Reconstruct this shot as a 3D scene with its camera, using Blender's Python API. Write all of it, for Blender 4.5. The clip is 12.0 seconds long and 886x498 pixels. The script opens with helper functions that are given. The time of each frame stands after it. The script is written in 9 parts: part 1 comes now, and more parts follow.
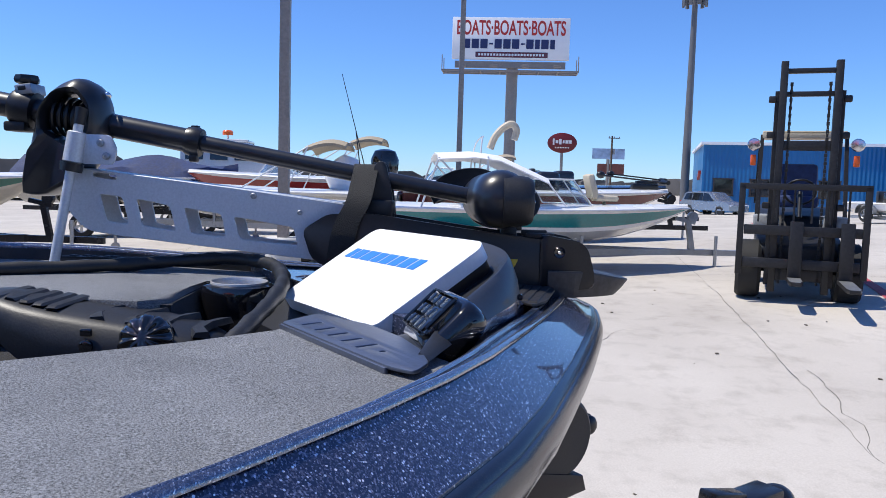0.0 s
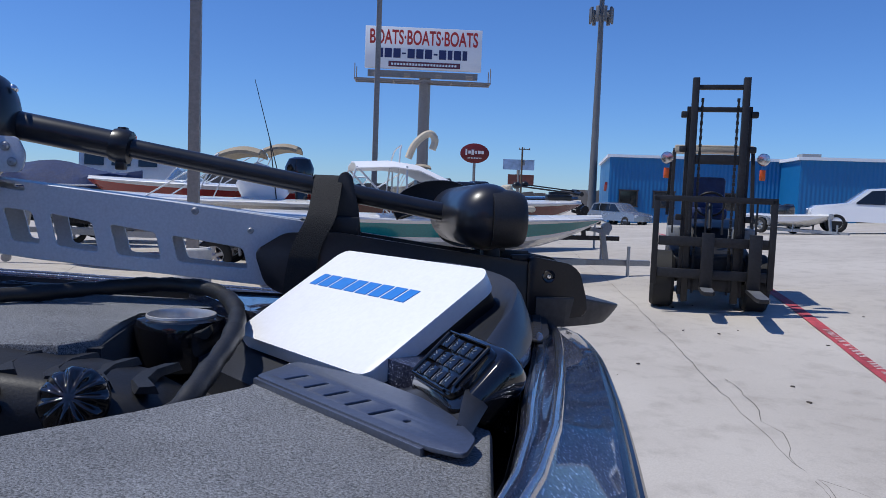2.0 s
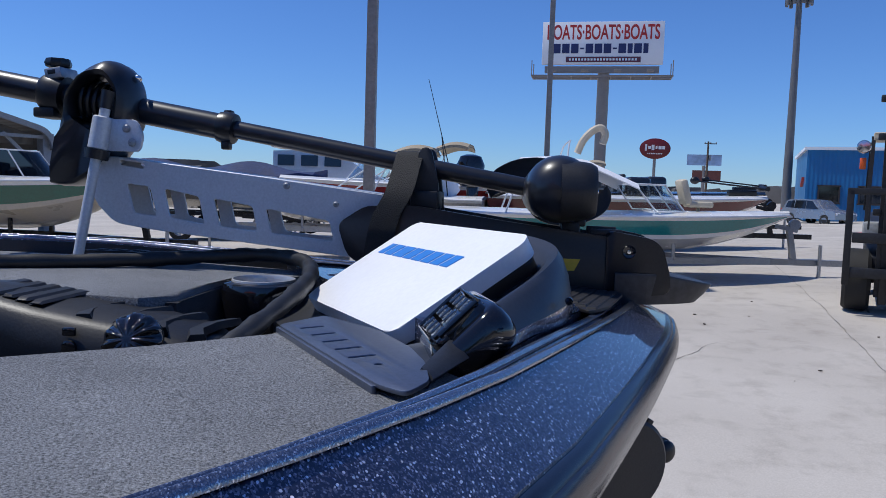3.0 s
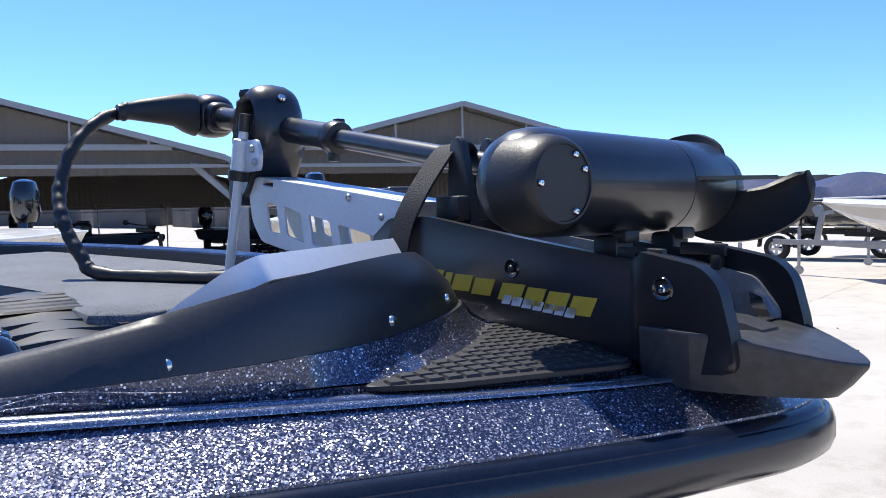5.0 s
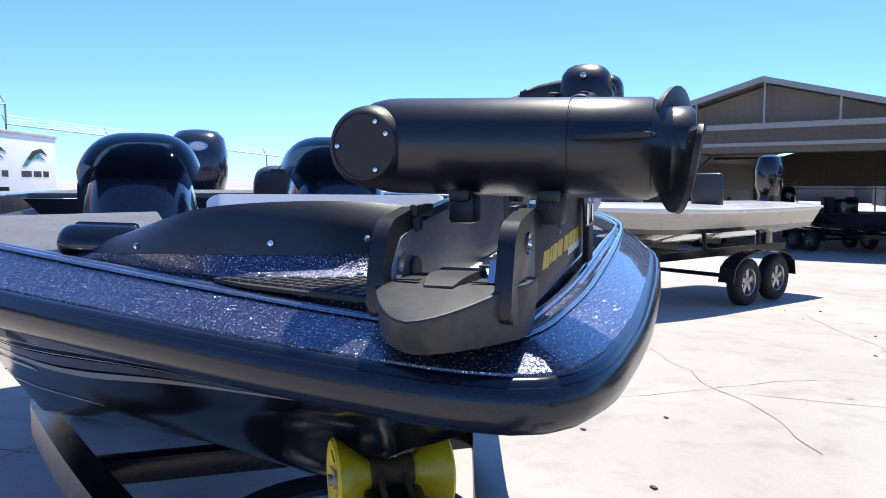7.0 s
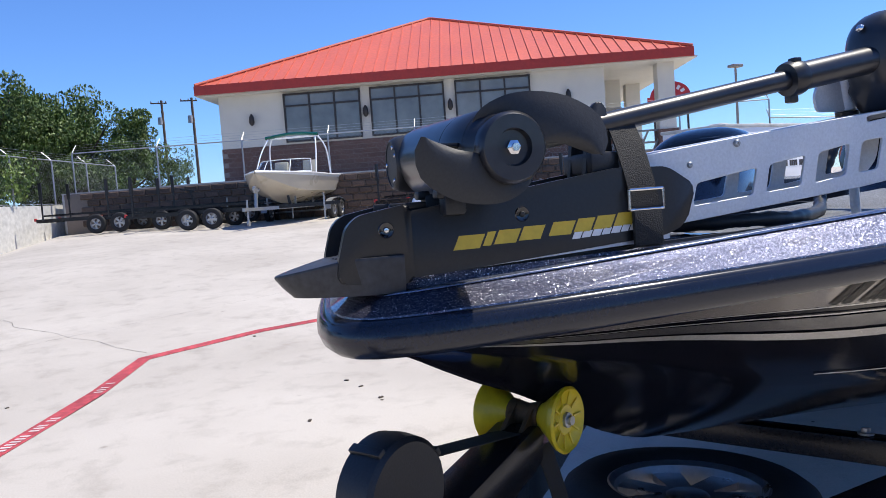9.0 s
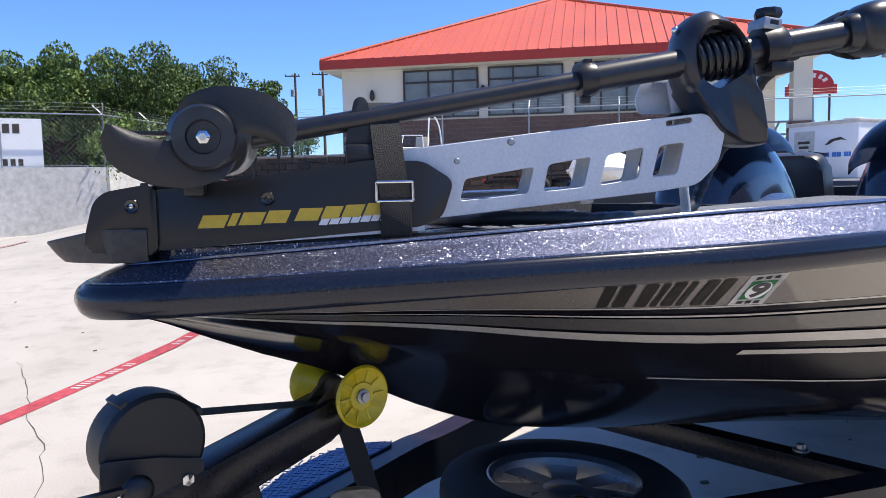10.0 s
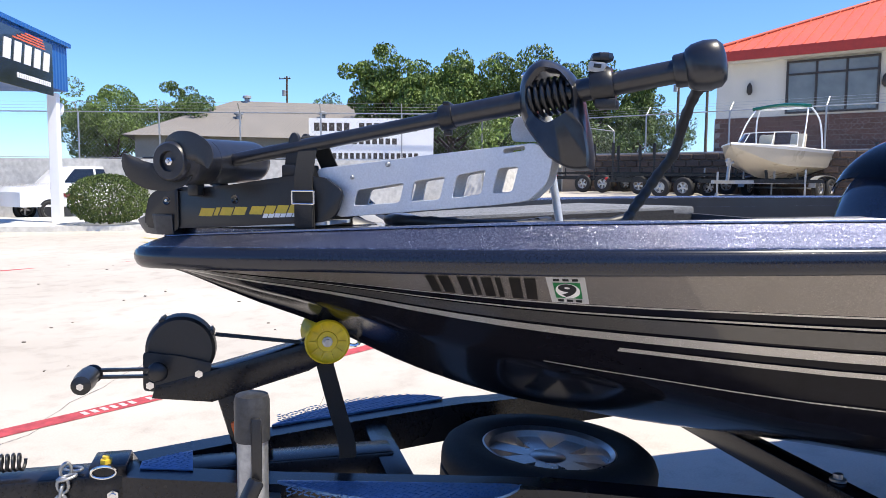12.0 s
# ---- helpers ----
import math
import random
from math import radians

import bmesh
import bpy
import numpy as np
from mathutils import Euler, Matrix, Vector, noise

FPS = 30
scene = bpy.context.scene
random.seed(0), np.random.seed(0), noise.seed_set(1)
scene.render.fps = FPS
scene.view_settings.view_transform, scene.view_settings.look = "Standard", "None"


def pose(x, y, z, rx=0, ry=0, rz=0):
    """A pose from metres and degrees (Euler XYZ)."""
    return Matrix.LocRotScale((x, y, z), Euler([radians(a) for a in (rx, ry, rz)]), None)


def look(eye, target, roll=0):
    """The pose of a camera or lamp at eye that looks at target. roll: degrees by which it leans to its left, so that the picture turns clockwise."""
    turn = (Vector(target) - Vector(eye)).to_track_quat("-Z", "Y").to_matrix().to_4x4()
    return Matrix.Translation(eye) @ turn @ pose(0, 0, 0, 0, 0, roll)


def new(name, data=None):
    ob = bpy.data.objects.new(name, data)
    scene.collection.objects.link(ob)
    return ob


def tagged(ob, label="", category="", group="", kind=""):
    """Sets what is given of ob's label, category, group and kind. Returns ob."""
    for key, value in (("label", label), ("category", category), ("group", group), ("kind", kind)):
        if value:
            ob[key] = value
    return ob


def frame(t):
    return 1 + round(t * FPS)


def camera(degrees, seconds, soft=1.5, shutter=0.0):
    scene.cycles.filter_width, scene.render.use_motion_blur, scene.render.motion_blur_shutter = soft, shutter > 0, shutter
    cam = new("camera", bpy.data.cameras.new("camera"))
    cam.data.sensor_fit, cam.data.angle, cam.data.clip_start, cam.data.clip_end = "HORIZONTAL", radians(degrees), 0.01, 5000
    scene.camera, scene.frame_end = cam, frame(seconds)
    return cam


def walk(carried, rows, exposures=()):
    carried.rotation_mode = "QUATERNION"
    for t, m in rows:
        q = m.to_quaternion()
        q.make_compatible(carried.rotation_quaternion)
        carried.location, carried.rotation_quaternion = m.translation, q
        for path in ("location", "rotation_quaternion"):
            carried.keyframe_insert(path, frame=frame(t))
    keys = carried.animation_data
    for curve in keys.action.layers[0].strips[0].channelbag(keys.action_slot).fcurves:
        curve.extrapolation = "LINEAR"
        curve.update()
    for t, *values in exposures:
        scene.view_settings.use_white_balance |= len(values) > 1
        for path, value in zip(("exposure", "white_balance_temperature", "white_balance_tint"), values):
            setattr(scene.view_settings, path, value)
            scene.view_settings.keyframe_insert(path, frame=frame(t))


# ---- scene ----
cam = camera(60.7, 12.0, 0.75)
PATH = [
    (0, (1.422, -0.251, 1.567), (-0.568, -0.166, 1.39), 1.7),
    (0.5, (1.306, -0.348, 1.572), (-0.672, -0.083, 1.429), 4.2),
    (1, (1.246, -0.369, 1.571), (-0.722, -0.04, 1.433), 3.6),
    (1.5, (1.24, -0.357, 1.571), (-0.725, -0.016, 1.427), 2.5),
    (2, (1.244, -0.345, 1.572), (-0.725, -0.029, 1.427), 2.2),
    (2.5, (1.253, -0.31, 1.556), (-0.711, 0.03, 1.391), 2.5),
    (3, (1.262, -0.184, 1.539), (-0.726, -0.332, 1.373), 1.8),
    (3.2, (1.245, -0.123, 1.54), (-0.697, -0.574, 1.374), 1.3),
    (4.8, (0.672, 0.322, 1.526), (-0.763, -1.067, 1.414), -0.1),
    (5, (0.63, 0.38, 1.524), (-0.668, -1.136, 1.397), -1.0),
    (5.5, (0.441, 0.454, 1.505), (-0.534, -1.286, 1.354), 2.6),
    (6, (0.246, 0.59, 1.498), (-0.261, -1.335, 1.305), -0.7),
    (6.5, (0.08, 0.734, 1.526), (0.095, -1.258, 1.341), -2.3),
    (7, (-0.155, 0.696, 1.5), (0.357, -1.229, 1.325), 0.2),
    (7.3, (-0.263, 0.677, 1.488), (0.483, -1.168, 1.293), -2.5),
    (7.5, (-0.366, 0.664, 1.487), (0.571, -1.089, 1.27), -2.1),
    (7.7, (-0.49, 0.629, 1.494), (0.728, -0.953, 1.373), -2.8),
    (9.3, (-1.057, 0.165, 1.476), (0.854, -0.408, 1.339), -3.2),
    (9.5, (-1.101, 0.07, 1.466), (0.83, -0.441, 1.363), -1.9),
    (10, (-1.197, -0.211, 1.471), (0.761, -0.581, 1.295), -1.2),
    (10.5, (-1.343, -0.412, 1.475), (0.648, -0.473, 1.298), -0.9),
    (11, (-1.371, -0.677, 1.47), (0.603, -0.389, 1.319), -0.6),
    (11.3, (-1.402, -0.825, 1.476), (0.566, -0.496, 1.338), 1.0),
    (11.5, (-1.432, -0.918, 1.49), (0.512, -0.474, 1.333), 0.7),
    (12, (-1.557, -1.139, 1.498), (0.341, -0.535, 1.317), 0.4),
]
LIGHT = [(0, 0.2, 6400, 10), (0.6, -0.1, 6400, 10), (1.2, -0.27, 6150, 10), (3.0, -0.36, 6100, 10), (4.8, 0.6, 6500, 8), (5.5, 0.75, 6500, 7), (7.0, 0.64, 6500, 8), (7.7, 0.42, 6500, 9), (9.3, 0.36, 6600, 10), (10.5, 0.66, 6850, 10), (12, 0.75, 6950, 9)]
walk(cam, [(t, look(e, g, r)) for t, e, g, r in PATH], LIGHT)

# ---- world, sun ----
world = bpy.data.worlds.new("world")
scene.world = world
world.use_nodes = True
wn = world.node_tree
sky = wn.nodes.new("ShaderNodeTexSky")
sky.sky_type = "NISHITA"
sky.sun_disc = False
sky.sun_elevation = radians(63)
sky.sun_rotation = radians(185)
sky.altitude = 250
sky.air_density = 1.0
sky.dust_density = 0.0
sky.ozone_density = 3.0
wn.nodes["Background"].inputs[1].default_value = 0.108
deep = wn.nodes.new("ShaderNodeMix")
deep.data_type = "RGBA"
deep.blend_type = "MULTIPLY"
deep.inputs[0].default_value = 1.0
deep.inputs[7].default_value = (0.58, 0.85, 1.33, 1)
wn.links.new(sky.outputs[0], deep.inputs[6])
wn.links.new(deep.outputs[2], wn.nodes["Background"].inputs[0])
sun = new("sun", bpy.data.lights.new("sun", "SUN"))
sun.data.energy = 4.7
sun.data.angle = radians(0.55)
sun.data.color = (1.0, 0.94, 0.84)
sun.matrix_world = look((-0.5, -5.0, 9.8), (0, 0, 0))

# ---- materials ----


def nodes_of(name):
    m = bpy.data.materials.new(name)
    m.use_nodes = True
    t = m.node_tree
    return m, t, t.nodes["Principled BSDF"]


def coords(t, scale=1.0, kind="Object"):
    c = t.nodes.new("ShaderNodeTexCoord")
    mp = t.nodes.new("ShaderNodeMapping")
    mp.inputs["Scale"].default_value = scale if isinstance(scale, tuple) else (scale, scale, scale)
    t.links.new(c.outputs[kind], mp.inputs[0])
    return mp.outputs[0]


def noise_tex(t, vec, scale, detail=4.0, rough=0.55):
    n = t.nodes.new("ShaderNodeTexNoise")
    n.inputs["Scale"].default_value = scale
    n.inputs["Detail"].default_value = detail
    n.inputs["Roughness"].default_value = rough
    t.links.new(vec, n.inputs["Vector"])
    return n


def ramp(t, fac, stops):
    r = t.nodes.new("ShaderNodeValToRGB")
    while len(r.color_ramp.elements) < len(stops):
        r.color_ramp.elements.new(0.5)
    for e, (p, c) in zip(r.color_ramp.elements, stops):
        e.position = p
        e.color = (*c, 1) if len(c) == 3 else c
    t.links.new(fac, r.inputs[0])
    return r.outputs[0]


def mixc(t, a, b, fac, mode="MIX"):
    m = t.nodes.new("ShaderNodeMix")
    m.data_type = "RGBA"
    m.blend_type = mode
    for v, i in ((fac, 0), (a, 6), (b, 7)):
        if hasattr(v, "links"):
            t.links.new(v, m.inputs[i])
        else:
            m.inputs[i].default_value = v if i == 0 else (*v, 1)
    return m.outputs[2]


def bump(t, p, height, strength, dist=0.002):
    b = t.nodes.new("ShaderNodeBump")
    b.inputs["Strength"].default_value = strength
    b.inputs["Distance"].default_value = dist
    t.links.new(height, b.inputs["Height"])
    t.links.new(b.outputs[0], p.inputs["Normal"])


def surface(name, base, rough=0.5, metal=0.0, vary=0.12, grain=40.0, large=2.5, relief=0.15, dist=0.001, coat=0.0, spec=0.5, each=0.0, rvary=0.12):
    """Plain surface with colour and gloss that vary at two scales, and a fine relief."""
    m, t, p = nodes_of(name)
    v = coords(t)
    n1 = noise_tex(t, v, grain, 6)
    n2 = noise_tex(t, v, large, 3)
    lo = tuple(max(c * (1 - vary), 0) for c in base)
    hi = tuple(min(c * (1 + vary), 1) for c in base)
    c1 = ramp(t, n1.outputs[0], [(0.3, lo), (0.7, hi)])
    c2 = ramp(t, n2.outputs[0], [(0.3, (1 - vary,) * 3), (0.75, (1.0,) * 3)])
    col = mixc(t, c1, c2, 1.0, "MULTIPLY")
    if each:
        oi = t.nodes.new("ShaderNodeObjectInfo")
        c3 = ramp(t, oi.outputs["Random"], [(0.0, (1 - each,) * 3), (1.0, (1.0,) * 3)])
        col = mixc(t, col, c3, 1.0, "MULTIPLY")
    t.links.new(col, p.inputs["Base Color"])
    r = t.nodes.new("ShaderNodeMapRange")
    r.inputs[3].default_value = max(rough - rvary, 0.02)
    r.inputs[4].default_value = min(rough + rvary, 1)
    t.links.new(n2.outputs[0], r.inputs[0])
    t.links.new(r.outputs[0], p.inputs["Roughness"])
    p.inputs["Metallic"].default_value = metal
    p.inputs["Specular IOR Level"].default_value = spec
    if coat:
        p.inputs["Coat Weight"].default_value = coat
        p.inputs["Coat Roughness"].default_value = 0.04
    if relief:
        bump(t, p, n1.outputs[0], relief, dist)
    return m


def flake_paint(name, base, flake, size=620.0, tilt=0.55, metal=0.75, rough=0.28, coat=1.0, spark=0.0):
    """Metal-flake gelcoat: small facets, each with its own tilt, and sparse large ones, under a clear coat."""
    m, t, p = nodes_of(name)
    v = coords(t)

    def cells(scale):
        vo = t.nodes.new("ShaderNodeTexVoronoi")
        vo.inputs["Scale"].default_value = scale
        t.links.new(v, vo.inputs["Vector"])
        se = t.nodes.new("ShaderNodeSeparateColor")
        t.links.new(vo.outputs["Color"], se.inputs[0])
        return vo, se

    def vmath(op, a, b):
        n = t.nodes.new("ShaderNodeVectorMath")
        n.operation = op
        t.links.new(a, n.inputs[0])
        if isinstance(b, tuple):
            n.inputs[1].default_value = b
        elif isinstance(b, float):
            n.inputs["Scale"].default_value = b
        else:
            t.links.new(b, n.inputs[1])
        return n.outputs[0]

    def math_(op, a, b):
        n = t.nodes.new("ShaderNodeMath")
        n.operation = op
        for k, q in enumerate((a, b)):
            if isinstance(q, float):
                n.inputs[k].default_value = q
            else:
                t.links.new(q, n.inputs[k])
        return n.outputs[0]
    vo, sep = cells(size)
    off = vmath("SCALE", vmath("SUBTRACT", vo.outputs["Color"], (0.5, 0.5, 0.5)), tilt)
    ge = t.nodes.new("ShaderNodeNewGeometry")
    c1 = ramp(t, sep.outputs[0], [(0.0, base), (0.55, tuple(c * 1.6 for c in base)), (0.90, flake), (1.0, tuple(min(1, c * 2.2) for c in flake))])
    n2 = noise_tex(t, v, 3.0, 3)
    c2 = ramp(t, n2.outputs[0], [(0.3, (0.85,) * 3), (0.7, (1.0,) * 3)])
    col = mixc(t, c1, c2, 1.0, "MULTIPLY")
    if spark:
        vs, ss = cells(size * 0.43)
        mask = math_("MULTIPLY", math_("GREATER_THAN", ss.outputs[2], 1.0 - spark), math_("LESS_THAN", vs.outputs["Distance"], 0.34))
        off2 = vmath("SCALE", vmath("SUBTRACT", vs.outputs["Color"], (0.5, 0.5, 0.85)), 1.0)
        mx = t.nodes.new("ShaderNodeMix")
        mx.data_type = "VECTOR"
        t.links.new(mask, mx.inputs[0])
        t.links.new(off, mx.inputs[4])
        t.links.new(off2, mx.inputs[5])
        off = mx.outputs[1]
        col = mixc(t, col, (0.82, 0.83, 0.93), mask)
        t.links.new(math_("SUBTRACT", math_("MULTIPLY", mask, -0.04), -rough), p.inputs["Roughness"])
    else:
        p.inputs["Roughness"].default_value = rough
    t.links.new(vmath("NORMALIZE", vmath("ADD", ge.outputs["Normal"], off), (0.0, 0.0, 0.0)), p.inputs["Normal"])
    t.links.new(col, p.inputs["Base Color"])
    p.inputs["Metallic"].default_value = metal
    p.inputs["Coat Weight"].default_value = coat
    p.inputs["Coat Roughness"].default_value = 0.03
    t.links.new(ge.outputs["Normal"], p.inputs["Coat Normal"])
    return m


def concrete_mat():
    m, t, p = nodes_of("concrete")
    v = coords(t)
    n1 = noise_tex(t, v, 90, 6, 0.7)
    n2 = noise_tex(t, v, 0.35, 4)
    n3 = noise_tex(t, v, 3.0, 5, 0.65)
    c = ramp(t, n1.outputs[0], [(0.25, (0.42, 0.385, 0.335)), (0.75, (0.57, 0.53, 0.475))])
    c = mixc(t, c, ramp(t, n2.outputs[0], [(0.35, (0.82, 0.81, 0.80)), (0.65, (1, 1, 1))]), 1.0, "MULTIPLY")
    c = mixc(t, c, ramp(t, n3.outputs[0], [(0.28, (0.80, 0.79, 0.78)), (0.5, (1, 1, 1))]), 1.0, "MULTIPLY")
    vs = t.nodes.new("ShaderNodeTexVoronoi")
    vs.inputs["Scale"].default_value = 1.3
    vs.inputs["Randomness"].default_value = 1.0
    t.links.new(v, vs.inputs["Vector"])
    c = mixc(t, c, ramp(t, vs.outputs["Distance"], [(0.018, (0.45, 0.43, 0.42)), (0.05, (1, 1, 1))]), 0.7, "MULTIPLY")
    t.links.new(c, p.inputs["Base Color"])
    p.inputs["Roughness"].default_value = 0.85
    bump(t, p, n1.outputs[0], 0.25, 0.002)
    return m


def carpet_mat(name, dark, light):
    m, t, p = nodes_of(name)
    v = coords(t)
    n1 = noise_tex(t, v, 560, 3, 0.7)
    n2 = noise_tex(t, v, 9, 4)
    c = ramp(t, n1.outputs[0], [(0.32, dark), (0.66, light)])
    c = mixc(t, c, ramp(t, n2.outputs[0], [(0.3, (0.8,) * 3), (0.7, (1.05,) * 3)]), 1.0, "MULTIPLY")
    t.links.new(c, p.inputs["Base Color"])
    p.inputs["Roughness"].default_value = 0.95
    p.inputs["Specular IOR Level"].default_value = 0.1
    p.inputs["Sheen Weight"].default_value = 0.15
    bump(t, p, n1.outputs[0], 0.7, 0.004)
    return m


def glass_mat(name, tint, rough=0.02):
    m, t, p = nodes_of(name)
    p.inputs["Base Color"].default_value = (*tint, 1)
    p.inputs["Roughness"].default_value = rough
    p.inputs["Transmission Weight"].default_value = 1.0
    p.inputs["IOR"].default_value = 1.2
    return m


def leaf_mat(name, lo, hi):
    m, t, p = nodes_of(name)
    ge = t.nodes.new("ShaderNodeNewGeometry")
    v = coords(t)
    n = noise_tex(t, v, 0.8, 3)
    c = ramp(t, ge.outputs["Random Per Island"], [(0.0, lo), (1.0, hi)])
    c = mixc(t, c, ramp(t, n.outputs[0], [(0.3, (0.75,) * 3), (0.7, (1.15,) * 3)]), 1.0, "MULTIPLY")
    t.links.new(c, p.inputs["Base Color"])
    p.inputs["Roughness"].default_value = 0.55
    p.inputs["Transmission Weight"].default_value = 0.0
    return m


def ribbed(name, base, pitch, axis=0, rough=0.45, depth=0.02, metal=0.0):
    """Sheet metal with fine ribs at a true pitch."""
    m = surface(name, base, rough, metal, 0.08, 12, 0.6, 0.0)
    t = m.node_tree
    p = t.nodes["Principled BSDF"]
    w = t.nodes.new("ShaderNodeTexWave")
    w.bands_direction = "XYZ"[axis]
    w.inputs["Scale"].default_value = 0.314 / pitch
    t.links.new(coords(t), w.inputs["Vector"])
    bump(t, p, w.outputs["Fac"], 0.8, depth)
    return m


M = dict(
    flake=flake_paint("navy_flake", (0.024, 0.028, 0.056), (0.18, 0.185, 0.245), 880, 0.42, 0.72, 0.36, 1.0, 0.24),
    bead=flake_paint("bead_flake", (0.10, 0.115, 0.16), (0.34, 0.36, 0.42), 1200, 0.14, 0.7, 0.2),
    bandgray=flake_paint("taupe_flake", (0.155, 0.138, 0.125), (0.25, 0.225, 0.205), 900, 0.16, 0.55, 0.35, 0.4),
    stripe=flake_paint("silver_flake", (0.36, 0.34, 0.32), (0.50, 0.48, 0.45), 900, 0.12, 0.55, 0.35, 0.4),
    stripedark=flake_paint("graphite_flake", (0.055, 0.052, 0.052), (0.10, 0.095, 0.09), 900, 0.14, 0.5, 0.35, 0.4),
    hullblack=surface("hull_black", (0.008, 0.008, 0.012), 0.12, 0, 0.2, 30, 2, 0.02, spec=0.06, rvary=0.04),
    rail=surface("rail_rubber", (0.010, 0.013, 0.024), 0.20, 0, 0.2, 160, 4, 0.05, rvary=0.06),
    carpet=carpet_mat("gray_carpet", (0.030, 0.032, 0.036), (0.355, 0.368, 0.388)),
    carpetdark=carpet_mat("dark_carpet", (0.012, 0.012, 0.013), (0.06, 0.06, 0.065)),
    tread=surface("tread_rubber", (0.013, 0.013, 0.016), 0.55, 0, 0.25, 300, 12, 0.35),
    pod=surface("pod_plastic", (0.024, 0.026, 0.032), 0.38, 0, 0.2, 260, 6, 0.14, 0.001, spec=0.6),
    plate=surface("satin_anodised_plate", (0.17, 0.19, 0.24), 0.36, 0.75, 0.1, 240, 5, 0.05),
    skid=surface("worn_gray_black_plastic", (0.036, 0.037, 0.041), 0.45, 0, 0.35, 90, 14, 0.25),
    black=surface("black_plastic", (0.010, 0.0105, 0.013), 0.36, 0, 0.25, 220, 6, 0.12),
    blackmatt=surface("matt_black_plastic", (0.016, 0.0165, 0.018), 0.48, 0, 0.25, 300, 8, 0.25),
    motor=surface("motor_black_paint", (0.014, 0.015, 0.020), 0.36, 0.0, 0.3, 60, 9, 0.05, rvary=0.1, coat=0.25),
    gloss=surface("gloss_black", (0.008, 0.008, 0.010), 0.12, 0, 0.2, 60, 3, 0.02, coat=0.6, rvary=0.05),
    aludark=surface("dull_aluminium", (0.27, 0.28, 0.30), 0.42, 0.4, 0.15, 120, 6, 0.12, rvary=0.1),
    dome=surface("navy_console_shell", (0.022, 0.026, 0.044), 0.20, 0, 0.25, 60, 3, 0.02, coat=0.7, rvary=0.05),
    alu=surface("brushed_aluminium", (0.62, 0.64, 0.67), 0.44, 0.35, 0.08, 240, 5, 0.12, rvary=0.1),
    chrome=surface("chrome", (0.72, 0.72, 0.73), 0.14, 1.0, 0.06, 90, 6, 0.03, rvary=0.08),
    steelcup=surface("brushed_steel", (0.62, 0.60, 0.57), 0.38, 0.55, 0.08, 90, 6, 0.05, rvary=0.08),
    galv=surface("galvanised_steel", (0.42, 0.43, 0.44), 0.45, 0.8, 0.18, 60, 4, 0.1),
    white=surface("white_gelcoat", (0.78, 0.77, 0.74), 0.25, 0, 0.05, 30, 2, 0.02, coat=0.4, each=0.06),
    whitecover=surface("white_cover_plastic", (0.82, 0.83, 0.85), 0.4, 0, 0.03, 160, 5, 0.08),
    cream=surface("cream_gelcoat", (0.52, 0.46, 0.36), 0.3, 0, 0.08, 30, 1.5, 0.02, coat=0.4),
    blueprint=surface("blue_print", (0.02, 0.20, 0.62), 0.45, 0, 0.05, 90, 5, 0.0),
    yellowprint=surface("yellow_print", (0.60, 0.42, 0.04), 0.45, 0, 0.08, 90, 5, 0.0),
    whiteprint=surface("white_print", (0.75, 0.75, 0.75), 0.45, 0, 0.05, 90, 5, 0.0),
    webbing=surface("webbing", (0.014, 0.014, 0.014), 0.75, 0, 0.4, 500, 10, 0.8, 0.002),
    yellow=surface("yellow_polymer", (0.62, 0.47, 0.02), 0.3, 0, 0.12, 50, 8, 0.08),
    steelblack=surface("trailer_black_paint", (0.013, 0.013, 0.016), 0.26, 0, 0.3, 120, 3, 0.08, spec=0.35, rvary=0.08),
    tyre=surface("tyre_rubber", (0.016, 0.016, 0.016), 0.75, 0, 0.3, 120, 6, 0.3),
    rim=surface("wheel_alloy", (0.42, 0.42, 0.43), 0.3, 0.85, 0.1, 60, 6, 0.05),
    rust=surface("rusty_rubber", (0.10, 0.055, 0.02), 0.7, 0, 0.4, 60, 10, 0.4),
    treadplate=surface("blue_treadplate", (0.09, 0.21, 0.42), 0.34, 0.45, 0.2, 80, 8, 0.1),
    decal=surface("dark_decal", (0.028, 0.024, 0.021), 0.35, 0, 0.1, 90, 5, 0.0),
    green=surface("green_decal", (0.02, 0.30, 0.10), 0.4, 0, 0.08, 60, 5, 0.0),
    orange=surface("orange_lens", (0.75, 0.12, 0.02), 0.25, 0, 0.1, 60, 5, 0.0),
    red=surface("red_paint", (0.52, 0.035, 0.04), 0.5, 0, 0.2, 30, 2, 0.1),
    smoked=glass_mat("smoked_acrylic", (0.06, 0.07, 0.09), 0.03),
    clear=glass_mat("clear_acrylic", (0.75, 0.82, 0.86), 0.02),
    concrete=concrete_mat(),
)

# ---- building helpers ----


def part(name, bm, material, parent=None, label="", smooth=True, angle=40):
    """Links a bmesh (or mesh) as ONE mesh object under a thing or a part."""
    if isinstance(bm, bmesh.types.BMesh):
        bmesh.ops.recalc_face_normals(bm, faces=bm.faces)
        me = bpy.data.meshes.new(name)
        bm.to_mesh(me)
        bm.free()
    else:
        me = bm
        me.name = name
    if not me.materials:
        me.materials.append(M[material] if isinstance(material, str) else material)
    if smooth and len(me.polygons):
        me.polygons.foreach_set("use_smooth", [True] * len(me.polygons))
        me.set_sharp_from_angle(angle=radians(angle))
    ob = new(name, me)
    if parent is not None:
        ob.parent = parent
    if label:
        ob["label"] = label
    return ob


